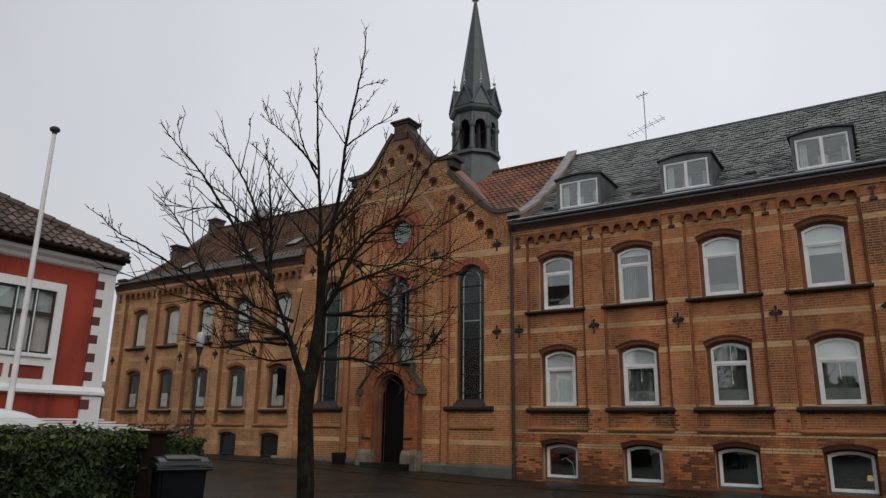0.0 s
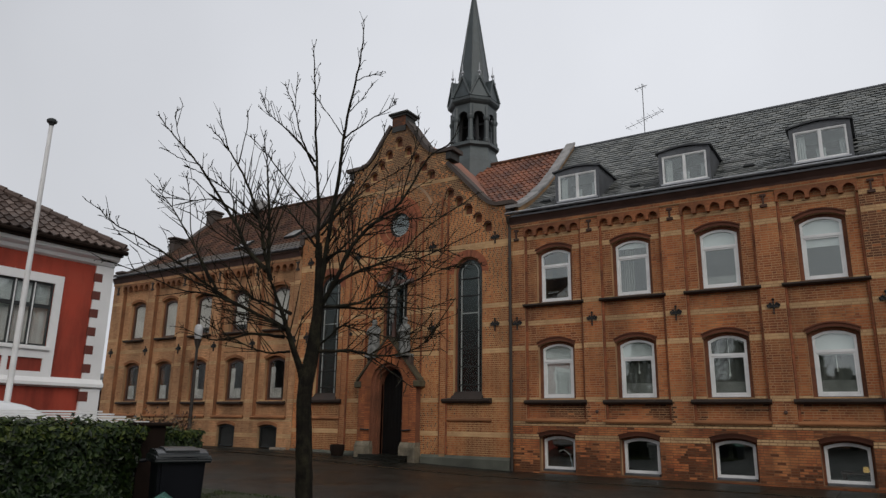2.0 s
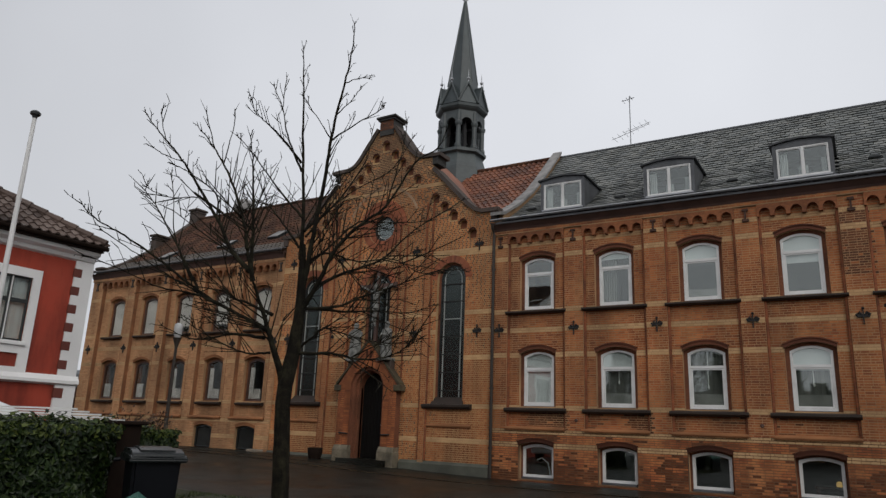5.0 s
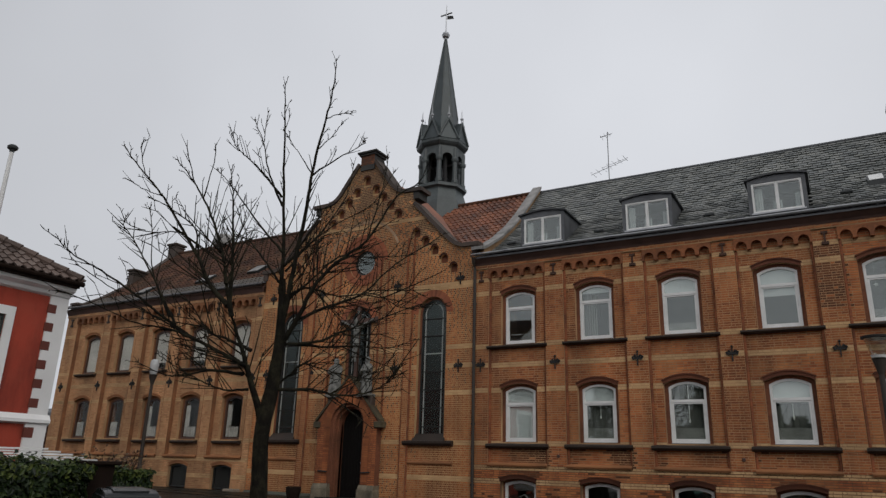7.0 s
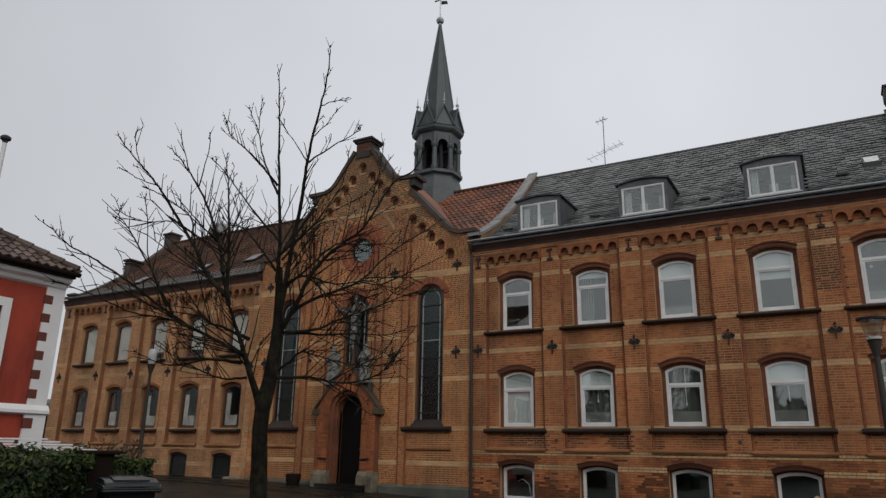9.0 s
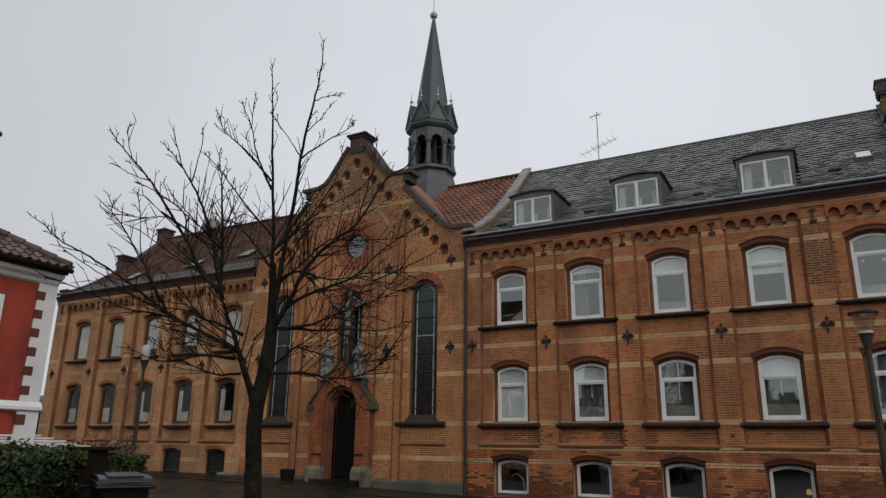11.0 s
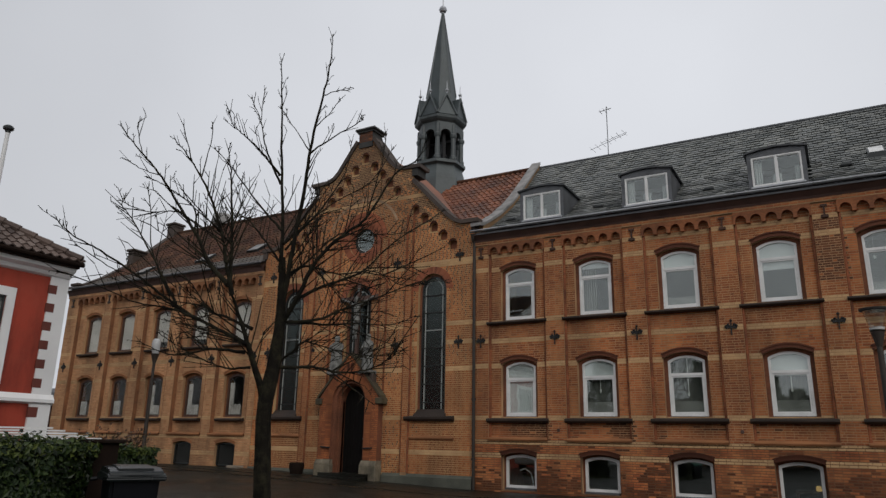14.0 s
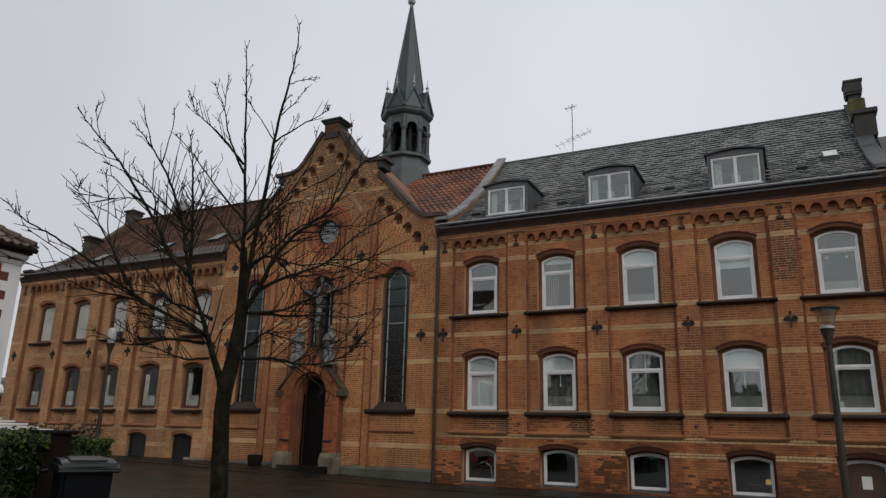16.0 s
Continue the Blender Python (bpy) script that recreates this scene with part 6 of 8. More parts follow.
# thin hanging ornaments in the middle of the lower windows
for x, drop in ((R_BAYS[1], 0.30), (R_BAYS[2], 0.42), (R_BAYS[3], 0.36)):
    bm = bm_new()
    box(bm, x - 0.008, x + 0.008, 0.236, 0.244, 3.12 - drop, 3.6)
    lathe(bm, [(0.006, -0.05), (0.028, -0.02), (0.022, 0.02), (0.006, 0.06)], (x, 0.24, 3.10 - drop), 8)
    lathe(bm, [(0.005, -0.02), (0.02, 0.0), (0.005, 0.02)], (x, 0.24, 3.2 - 0.4 * drop), 8)
    tagged(part("hanging_ornament", bm, "paper"), "thin white ornament on a string behind a window pane", "ornament", "ornaments in the windows")

# ---------- statues over the portal: plain worn shapes ----------
def robed(x, y, z, h, turn, label):
    bm = bm_new()
    n = 20
    prof = [(0.17, 0.0), (0.185, 0.05), (0.17, 0.25), (0.155, 0.45), (0.16, 0.6), (0.17, 0.7), (0.15, 0.78), (0.07, 0.82), (0.06, 0.845), (0.078, 0.88), (0.085, 0.93), (0.06, 0.985), (0.01, 1.0)]
    rings = []
    for r, zz in prof:
        ring = []
        for k in range(n):
            a = 2 * math.pi * k / n
            fold = 1 + (0.10 * math.sin(7 * a + 2 * zz) * (1 - zz) if zz < 0.75 else 0)
            ring.append(bm.verts.new((r * fold * math.cos(a), r * 0.75 * fold * math.sin(a), zz)))
        rings.append(ring)
    for a, b in zip(rings, rings[1:]):
        for k in range(n):
            bm.faces.new([a[k], a[(k + 1) % n], b[(k + 1) % n], b[k]])
    bm.faces.new(rings[0][::-1])
    bm.faces.new(rings[-1])
    for s in (-1, 1):
        tube(bm, [(s * 0.16, 0, 0.72), (s * 0.17, -0.08, 0.58), (s * 0.03, -0.16, 0.62)], [0.05, 0.05, 0.035], 8)
    box(bm, -0.2, 0.2, -0.16, 0.16, -0.08, 0.0)
    bmesh.ops.transform(bm, matrix=Matrix.Translation((x, y, z)) @ Matrix.Rotation(radians(turn), 4, "Z") @ Matrix.Scale(h, 4), verts=bm.verts)
    return tagged(part("statue", bm, "statue"), label, "statue")


robed(CX - 0.66, -0.30, 3.55, 1.2, 15, "weathered pale stone statue of a robed form above the portal")
robed(CX + 0.62, -0.30, 3.55, 1.2, -15, "weathered pale stone statue of a robed form above the portal")
for s in (-1, 1):
    bm = bm_new()
    xa, xb = sorted((CX + s * 0.44, CX + s * 0.88))
    box(bm, xa, xb, PY + 0.02, CY, 3.18, 3.46, 0.02)
    part("statue_base", bm, "coping_dark", portal)
bm = bm_new()
KX = CX + 0.06
box(bm, KX - 0.06, KX + 0.06, -0.205, -0.128, 4.1, 6.52)
box(bm, KX - 0.72, KX + 0.72, -0.212, -0.128, 5.92, 6.06)
for s in (-1, 1):
    box(bm, KX + s * 0.72 - 0.05, KX + s * 0.72 + 0.05, -0.217, -0.124, 5.89, 6.09, 0.015)
tagged(part("cross", bm, "frame_brown"), "dark wooden cross in the chapel's arched niche", "cross")
bm = bm_new()
tube(bm, [(KX + 0.02, -0.25, 4.62), (KX - 0.01, -0.27, 4.72), (KX + 0.0, -0.25, 5.05), (KX + 0.05, -0.30, 5.22), (KX, -0.26, 5.42), (KX, -0.26, 5.66), (KX, -0.26, 5.78), (KX, -0.27, 5.86)], [0.04, 0.045, 0.07, 0.10, 0.088, 0.115, 0.09, 0.035], 12)
for s in (-1, 1):
    tube(bm, [(KX + s * 0.08, -0.26, 5.74), (KX + s * 0.36, -0.25, 5.88), (KX + s * 0.64, -0.235, 6.01)], [0.045, 0.036, 0.028], 8)
lathe(bm, [(0.03, 5.84), (0.07, 5.90), (0.08, 5.96), (0.055, 6.03), (0.01, 6.06)], (KX - 0.02, -0.29, 0), 12)
box(bm, KX - 0.05, KX + 0.05, -0.222, -0.206, 6.22, 6.34, 0.004)
tagged(part("statue", bm, "statue"), "weathered pale statue fixed to the dark wooden cross", "statue")

# ---------- chapel forecourt: planter and a loose stone ----------
bm = bm_new()
lathe(bm, [(0.19, 0.0), (0.24, 0.18), (0.25, 0.34), (0.22, 0.36), (0.20, 0.31)], (-15.78, -0.62, 0.27), 14)
tagged(part("planter", bm, "pier_brown"), "small dark brown tub beside the chapel door", "planter")
bm = bm_new()
box(bm, -18.95, -18.42, -0.62, -0.28, 0.30, 0.44, 0.03)
tagged(part("stone_block", bm, "sandstone"), "pale stone block by a basement window", "stone")

# ---------- tree ----------
TREE = Vector((10 * math.sin(radians(-43.1)), -19 + 10 * math.cos(radians(-43.1)), 0.0))
T_LAT = Vector((math.cos(radians(-43.1)), -math.sin(radians(-43.1)), 0))
T_BACK = Vector((math.sin(radians(-43.1)), math.cos(radians(-43.1)), 0))
tree = thing("tree", "bare winter street tree with a dark mossy trunk", "tree", TREE)
rng = random.Random(7)


def tree_at(u, z, v=0.0):
    return TREE + T_LAT * u + T_BACK * v + Vector((0, 0, z))


def spline(ps, n):
    """Smooth points through ps."""
    out = []
    for i in range(len(ps) - 1):
        p0, p1, p2, p3 = ps[max(i - 1, 0)], ps[i], ps[i + 1], ps[min(i + 2, len(ps) - 1)]
        for k in range(n):
            t = k / n
            out.append(0.5 * (2 * p1 + (p2 - p0) * t + (2 * p0 - 5 * p1 + 4 * p2 - p3) * t * t + (3 * p1 - p0 - 3 * p2 + p3) * t ** 3))
    out.append(ps[-1])
    return out


bm = bm_new()
tube(bm, spline([tree_at(0.03, -0.05), tree_at(0.02, 0.4), tree_at(-0.02, 1.13), tree_at(-0.05, 1.75), tree_at(0.03, 2.45), tree_at(0.06, 3.1), tree_at(0.03, 3.9)], 5), [0.165, 0.138, 0.125, 0.12, 0.117, 0.115] + [0.113] * 5 + [0.108] * 5 + [0.106, 0.101, 0.096, 0.092, 0.088] + [0.084, 0.079, 0.074, 0.07, 0.066] + [0.062, 0.057, 0.052, 0.047, 0.043], 14)
for vt in bm.verts:
    q = noise.noise_vector(Vector((vt.co.x * 5, vt.co.y * 5, vt.co.z * 1.6))) * 0.018 + noise.noise_vector(vt.co * 14) * 0.007
    vt.co += Vector((q.x, q.y, 0))
part("trunk", bm, "bark", tree)
twig_bm = bm_new()


def twig(p, d, length, r, level):
    """A crooked shoot that bends upwards and carries shorter ones and buds."""
    n = max(3, int(length / 0.13))
    pts, q, dd = [p.copy()], p.copy(), d.normalized()
    for i in range(n):
        dd = (dd + Vector((rng.uniform(-1, 1), rng.uniform(-1, 1), rng.uniform(-0.5, 1.1))) * 0.036).normalized()
        q = q + dd * (length / n)
        pts.append(q.copy())
        if level > 0 and i >= 1 and rng.random() < 0.45:
            side = dd.cross(Vector((rng.uniform(-1, 1), rng.uniform(-1, 1), rng.uniform(-1, 1)))).normalized()
            twig(q, dd * 0.7 + side * 0.75 + Vector((0, 0, 0.25)), length * rng.uniform(0.28, 0.55) * (1.1 - 0.5 * i / n), max(0.0064, r * 0.68), level - 1)
    tube(twig_bm, pts, [r * (1 - 0.55 * i / n) for i in range(n + 1)], 5 if r > 0.008 else 4)
    # buds along the shoot
    for i in range(1, n + 1):
        if rng.random() < 0.22:
            side = (pts[i] - pts[i - 1]).cross(Vector((rng.uniform(-1, 1), rng.uniform(-1, 1), rng.uniform(-1, 1)))).normalized()
            tube(twig_bm, [pts[i], pts[i] + side * rng.uniform(0.008, 0.018) + dd * 0.012], [0.004, 0.005], 4)


def bough(r0, *ctrl):
    """A limb through points (across, height, depth) seen from its root outwards, with short shoots along it."""
    pts = spline([tree_at(*c) for c in ctrl], 6)
    for i in range(1, len(pts) - 1):
        pts[i] = pts[i] + Vector((rng.uniform(-1, 1), rng.uniform(-1, 1), rng.uniform(-1, 1))) * 0.007
    m = len(pts) - 1
    rad = [max(0.0062, (0.80 if pts[0].z < 3.4 else 0.66) * r0 * (1 - 0.88 * (i / m) ** 0.6)) for i in range(m + 1)]
    bm = bm_new()
    tube(bm, pts, rad, 9)
    part("limb", bm, "bark", tree)
    tip = (pts[-1] - pts[-3]).normalized()
    for q in (-1, 1):
        twig(pts[-2], tip + tip.cross(T_BACK) * q * rng.uniform(0.2, 0.45) + T_BACK * rng.uniform(-0.3, 0.3), rng.uniform(0.06, 0.2), 0.0058, 0)
    if r0 > 0.03:
        # a few long slender side shoots
        for k in range(4):
            i = rng.randrange(m // 4, max(m // 4 + 1, int(m * 0.8)))
            if pts[i].z > 4.3 or (pts[i] - TREE).dot(T_LAT) < -1.0:
                continue
            along = (pts[i + 1] - pts[i - 1]).normalized()
            out = Vector((pts[i].x - TREE.x, pts[i].y - TREE.y, 0)) * 0.35
            side = along.cross(T_BACK).normalized() * rng.choice((-1, 1)) * 0.7 + T_BACK * rng.uniform(-1.0, 1.0)
            twig(pts[i], along * 0.7 + side + out + Vector((0, 0, 0.15)), rng.uniform(0.5, 1.15), 0.0115, 2)
    for i in range(4, m):
        along = (pts[i + 1] - pts[i - 1]).normalized()
        side = along.cross(T_BACK).normalized() * rng.choice((-1, 1)) + T_BACK * rng.uniform(-0.7, 0.7)
        if rng.random() < (1.0 if r0 > 0.026 else 0.75) * (0.62 if pts[i].z > 4.6 or (pts[i] - TREE).dot(T_LAT) < -1.0 else 1.0):
            twig(pts[i], along * 0.9 + side * (0.42 if pts[i].z > 4.6 else 0.6) + Vector((0, 0, 0.35)), rng.uniform(0.18, 0.95) * (1.2 - 1.0 * i / m) * (0.6 + 9 * min(r0, 0.05)) * (0.6 if pts[i].z > 4.6 else 1.0), min(0.0115, max(0.0072, rad[i] * 0.42)), 2 if r0 > 0.026 and i < 0.8 * m else 1)


bough(0.062, (0.01, 3.68, 0.00), (-0.01, 4.37, 0.05), (-0.12, 5.64, 0.10), (-0.19, 6.58, 0.15), (-0.25, 7.18, 0.20))
bough(0.062, (0.05, 3.04, 0.00), (0.14, 3.85, -0.05), (0.25, 4.87, -0.10), (0.31, 5.68, -0.15), (0.43, 6.43, -0.20), (0.50, 6.98, -0.25), (0.51, 7.44, -0.30))
bough(0.018, (0.43, 6.45, -0.15), (0.61, 6.49, -0.28), (0.79, 6.47, -0.40))
bough(0.027, (0.28, 5.49, -0.12), (0.58, 5.66, -0.38), (0.95, 5.85, -0.64), (0.97, 5.80, -0.90))
bough(0.018, (0.35, 5.93, -0.14), (0.57, 6.30, 0.08), (0.72, 6.67, 0.30))
bough(0.020, (0.31, 5.51, -0.12), (0.04, 6.00, 0.14), (-0.20, 6.45, 0.40))
bough(0.033, (-0.11, 5.18, 0.10), (-0.38, 5.45, -0.05), (-0.64, 5.62, -0.20), (-0.80, 5.69, -0.35), (-0.87, 5.84, -0.50))
bough(0.033, (-0.09, 5.05, 0.10), (-0.36, 5.68, 0.27), (-0.47, 6.17, 0.43), (-0.67, 6.65, 0.60))
bough(0.015, (-0.47, 6.13, 0.40), (-0.47, 6.47, 0.45), (-0.46, 6.78, 0.50))
bough(0.038, (-0.02, 4.32, 0.05), (-0.39, 4.78, 0.33), (-0.84, 5.42, 0.62), (-1.17, 5.84, 0.90))
bough(0.084, (-0.06, 1.86, 0.00), (-0.31, 2.53, -0.12), (-0.54, 3.11, -0.23), (-0.67, 3.39, -0.35))
bough(0.045, (-0.65, 3.35, -0.35), (-0.67, 3.96, -0.31), (-0.73, 4.54, -0.28), (-0.79, 5.05, -0.24), (-0.86, 5.41, -0.20))
bough(0.05, (-0.60, 3.24, -0.35), (-0.72, 3.68, -0.41), (-0.79, 4.02, -0.47), (-0.95, 4.43, -0.52), (-1.14, 4.80, -0.58), (-1.35, 5.08, -0.64), (-1.53, 5.26, -0.70))
bough(0.018, (-1.28, 5.00, -0.55), (-1.35, 5.23, -0.68), (-1.42, 5.44, -0.80))
bough(0.018, (-1.14, 4.81, -0.55), (-1.08, 5.37, -0.43), (-1.10, 5.74, -0.30))
bough(0.050, (-0.67, 3.38, -0.35), (-0.96, 3.71, -0.21), (-1.16, 4.10, -0.08), (-1.47, 4.57, 0.06), (-1.77, 5.01, 0.19), (-2.08, 5.37, 0.33), (-2.34, 5.68, 0.46), (-2.52, 5.93, 0.60))
bough(0.014, (-2.11, 5.41, 0.40), (-2.24, 5.83, 0.45), (-2.24, 5.98, 0.50))
bough(0.016, (-1.82, 5.09, 0.35), (-2.08, 5.14, 0.28), (-2.25, 5.21, 0.20))
bough(0.022, (-1.17, 4.15, 0.10), (-1.26, 4.54, 0.02), (-1.43, 4.66, -0.05), (-1.62, 4.76, -0.13), (-1.88, 4.85, -0.20))
bough(0.020, (-1.44, 4.51, 0.20), (-1.63, 4.53, 0.28), (-1.87, 4.52, 0.35), (-2.13, 4.59, 0.42), (-2.35, 4.70, 0.50))
bough(0.042, (-0.33, 2.61, -0.10), (-0.47, 2.66, -0.24), (-1.02, 2.90, -0.38), (-1.35, 3.08, -0.51), (-1.79, 3.38, -0.65), (-2.19, 3.61, -0.79), (-2.43, 3.71, -0.92), (-2.57, 3.79, -1.06), (-2.63, 3.86, -1.20))
bough(0.026, (-1.01, 2.88, -0.50), (-1.31, 2.95, -0.72), (-1.67, 2.96, -0.95), (-2.16, 3.13, -1.17), (-2.49, 3.21, -1.40))
bough(0.026, (-1.12, 2.93, -0.50), (-1.26, 3.00, -0.57), (-1.69, 3.20, -0.65), (-2.11, 3.45, -0.73), (-2.50, 3.67, -0.80))
bough(0.025, (-1.26, 3.03, -0.60), (-1.59, 3.58, -0.53), (-1.92, 4.11, -0.45), (-2.11, 4.35, -0.38), (-2.13, 4.52, -0.30))
bough(0.020, (-1.39, 3.18, -0.30), (-1.72, 3.84, -0.10), (-1.84, 4.45, 0.10), (-1.96, 4.88, 0.30))
bough(0.037, (-0.38, 2.52, 0.00), (-0.85, 2.58, 0.23), (-1.16, 2.51, 0.45), (-1.49, 2.53, 0.68), (-1.93, 2.72, 0.90))
bough(0.027, (-0.29, 2.32, 0.00), (-0.63, 2.32, 0.17), (-0.99, 2.46, 0.35), (-1.38, 2.66, 0.52), (-1.62, 2.83, 0.70))
bough(0.037, (-0.31, 2.85, 0.00), (-0.68, 3.03, 0.25), (-0.95, 3.17, 0.50), (-1.25, 3.57, 0.75), (-1.65, 3.95, 1.00))
bough(0.058, (0.08, 2.94, 0.00), (0.27, 3.31, -0.13), (0.49, 3.83, -0.26), (0.85, 4.21, -0.39), (1.14, 4.45, -0.51), (1.50, 5.10, -0.64), (1.79, 5.30, -0.77), (1.90, 5.56, -0.90))
bough(0.022, (1.14, 4.46, -0.50), (1.30, 5.16, -0.40), (1.38, 5.57, -0.30), (1.42, 5.96, -0.20))
bough(0.040, (0.26, 3.29, -0.10), (0.66, 3.55, 0.08), (1.20, 3.84, 0.26), (1.64, 4.33, 0.44), (2.16, 4.77, 0.62), (2.61, 5.14, 0.80))
bough(0.022, (0.66, 3.57, 0.20), (0.53, 4.02, 0.53), (0.38, 4.51, 0.87), (0.39, 4.95, 1.20))
bough(0.038, (0.08, 2.96, 0.00), (0.58, 3.06, 0.20), (1.00, 3.29, 0.40), (1.53, 3.54, 0.60), (2.18, 3.86, 0.80), (2.70, 3.96, 1.00))
bough(0.033, (0.22, 2.99, 0.10), (0.76, 3.03, 0.42), (1.21, 3.13, 0.75), (1.81, 3.19, 1.07), (2.28, 3.42, 1.40))
bough(0.037, (0.07, 2.33, 0.00), (0.54, 2.34, -0.18), (0.91, 2.27, -0.36), (1.27, 2.31, -0.54), (1.53, 2.46, -0.72), (1.61, 2.61, -0.90))
bough(0.027, (0.07, 2.39, 0.10), (0.24, 2.54, -0.02), (0.39, 2.68, -0.13), (0.58, 2.64, -0.25), (0.96, 2.54, -0.37), (1.33, 2.50, -0.48), (1.74, 2.58, -0.60))
bough(0.037, (0.05, 3.52, 0.00), (0.39, 3.92, 0.16), (0.83, 4.40, 0.32), (1.28, 4.49, 0.48), (1.93, 4.63, 0.64), (2.33, 4.93, 0.80))
bough(0.035, (0.05, 3.60, 0.00), (0.34, 3.76, -0.16), (0.81, 3.64, -0.32), (1.27, 3.68, -0.48), (1.66, 3.48, -0.64), (2.01, 3.52, -0.80))
bough(0.035, (0.02, 4.10, 0.00), (0.46, 4.63, 0.15), (0.76, 5.17, 0.30), (0.93, 5.63, 0.45), (0.96, 6.10, 0.60))
bough(0.030, (0.05, 4.02, 0.00), (0.31, 4.45, 0.20), (0.71, 4.92, 0.40), (1.33, 5.44, 0.60), (1.70, 6.17, 0.80))
bough(0.033, (-0.03, 3.85, 0.00), (-0.34, 4.31, 0.25), (-0.62, 4.62, 0.50), (-0.88, 4.58, 0.75), (-1.13, 4.49, 1.00))
part("fine_growth", twig_bm, "bark", tree, "fine bare twigs with buds", "stuff")

# ---------- red house ----------
HX, HY = -16.4, -8.9
house = thing("house", "red plastered house with white quoins and tiled hip roof", "house", (HX - 4, HY - 6, 0))
W0, W1 = HY - 13.0, HY
wins = [(-12.0, -10.28), (-16.6, -14.9), (-20.4, -18.7)]
bm = bm_new()
slab(bm, [rect(W0, W1, -0.5, 5.2)] + [rect(a, b, 2.95, 4.42) for a, b in wins], HX, HX - 0.3, "x")
part("wall", bm, "plaster_red", house)
for q in ((HX - 8.0, HX - 7.7, W0, W1), (HX - 7.7, HX - 0.3, W1 - 0.3, W1), (HX - 7.7, HX - 0.3, W0, W0 + 0.3)):
    bm = bm_new()
    box(bm, *q, -0.5, 5.2)
    part("wall", bm, "plaster_red", house)
bm = bm_new()
box(bm, HX - 4.2, HX - 4.1, W0 + 0.3, W1 - 0.3, 0, 5.0)
box(bm, HX - 4.2, HX - 0.3, W0 + 0.3, W1 - 0.3, 5.0, 5.1)
part("room_wall", bm, "room", house)
bm = bm_new()
slab(bm, [[(HX + 0.03, 2.05), (HX + 0.12, 2.09), (HX + 0.12, 2.16), (HX + 0.03, 2.28), (HX - 0.01, 2.28), (HX - 0.01, 2.05)]], W0, W1 + 0.08)
part("band_course", bm, "plaster_white", house)
bm = bm_new()
slab(bm, [[(HX, 5.04), (HX + 0.08, 5.08), (HX + 0.13, 5.16), (HX + 0.25, 5.22), (HX + 0.28, 5.30), (HX - 0.1, 5.30), (HX - 0.1, 5.04)]], W0, W1 + 0.02)
part("cornice", bm, "plaster_white", house)
bm = bm_new()
tube(bm, [(HX + 0.40, W0, 5.41), (HX + 0.40, W1 + 0.1, 5.41)], 0.062, 8)
box(bm, HX - 0.1, HX + 0.37, W0, W1 + 0.03, 5.305, 5.40)
part("gutter", bm, "pier_brown", house, "dark gutter and soffit")
# quoins: white pier with dark red blocks let in
bm = bm_new()
box(bm, HX, HX + 0.035, W1 - 0.43, W1 + 0.03, 0.0, 5.06)
box(bm, HX, HX + 0.06, W1 - 0.45, W1 + 0.05, 0.0, 2.05)
quoin = part("quoin_pier", bm, "plaster_white", house)
for i in range(6):
    z0 = 2.42 + 0.445 * i
    bm = bm_new()
    box(bm, HX + 0.005, HX + 0.042, W1 - 0.46, W1 - 0.25, z0, z0 + 0.21, 0.004)
    part("quoin_block", bm, "quoin_red", quoin)
bm = bm_new()
box(bm, HX + 0.005, HX + 0.066, W1 - 0.47, W1 - 0.25, 1.75, 1.98)
part("quoin_block", bm, "quoin_red", quoin)
for a, b in wins:
    bm = bm_new()
    slab(bm, [rect(a - 0.19, b + 0.19, 2.2, 4.62), rect(a, b, 2.95, 4.42), rect(a + 0.04, (a + b) / 2 - 0.06, 2.38, 2.68), rect((a + b) / 2 + 0.06, b - 0.04, 2.38, 2.68)], HX + 0.0, HX + 0.045, "x")
    sur = part("window_surround", bm, "plaster_white", house)
    bm = bm_new()
    box(bm, HX - 0.1, HX + 0.10, a - 0.06, b + 0.06, 2.86, 2.95, 0.01)
    part("sill", bm, "plaster_white", sur)
    bm = bm_new()
    n_c = 40
    cp = [(HX - 0.13 + 0.006 * math.sin(i * 1.7), a + (b - a) * i / n_c) for i in range(n_c + 1)]
    for i in range(n_c):
        bm.faces.new([bm.verts.new(p) for p in ((*cp[i], 2.97), (*cp[i + 1], 2.97), (*cp[i + 1], 4.4), (*cp[i], 4.4))])
    part("curtain", bm, "blind", sur)
    k = 4
    w = (b - a) / k
    bm = bm_new()
    slab(bm, [rect(a, b, 2.95, 4.42)] + [rect(a + i * w + 0.04, a + (i + 1) * w - 0.04, z0, z1) for i in range(k) for z0, z1 in ((3.0, 3.82), (3.91, 4.37))], HX - 0.07, HX - 0.02, "x")
    fr = part("window", bm, "frame_black", house)
    for i in range(1, k):
        bm = bm_new()
        box(bm, HX - 0.02, HX - 0.005, a + i * w - 0.014, a + i * w + 0.014, 2.97, 4.40)
        part("glazing_bar", bm, "paint_white", fr)
    for i in range(k):
        for z0, z1 in ((2.98, 3.84), (3.89, 4.39)):
            bm = bm_new()
            box(bm, HX - 0.048, HX - 0.043, a + i * w + 0.02, a + (i + 1) * w - 0.02, z0, z1)
            part("pane", bm, GLASS, fr).visible_shadow = False
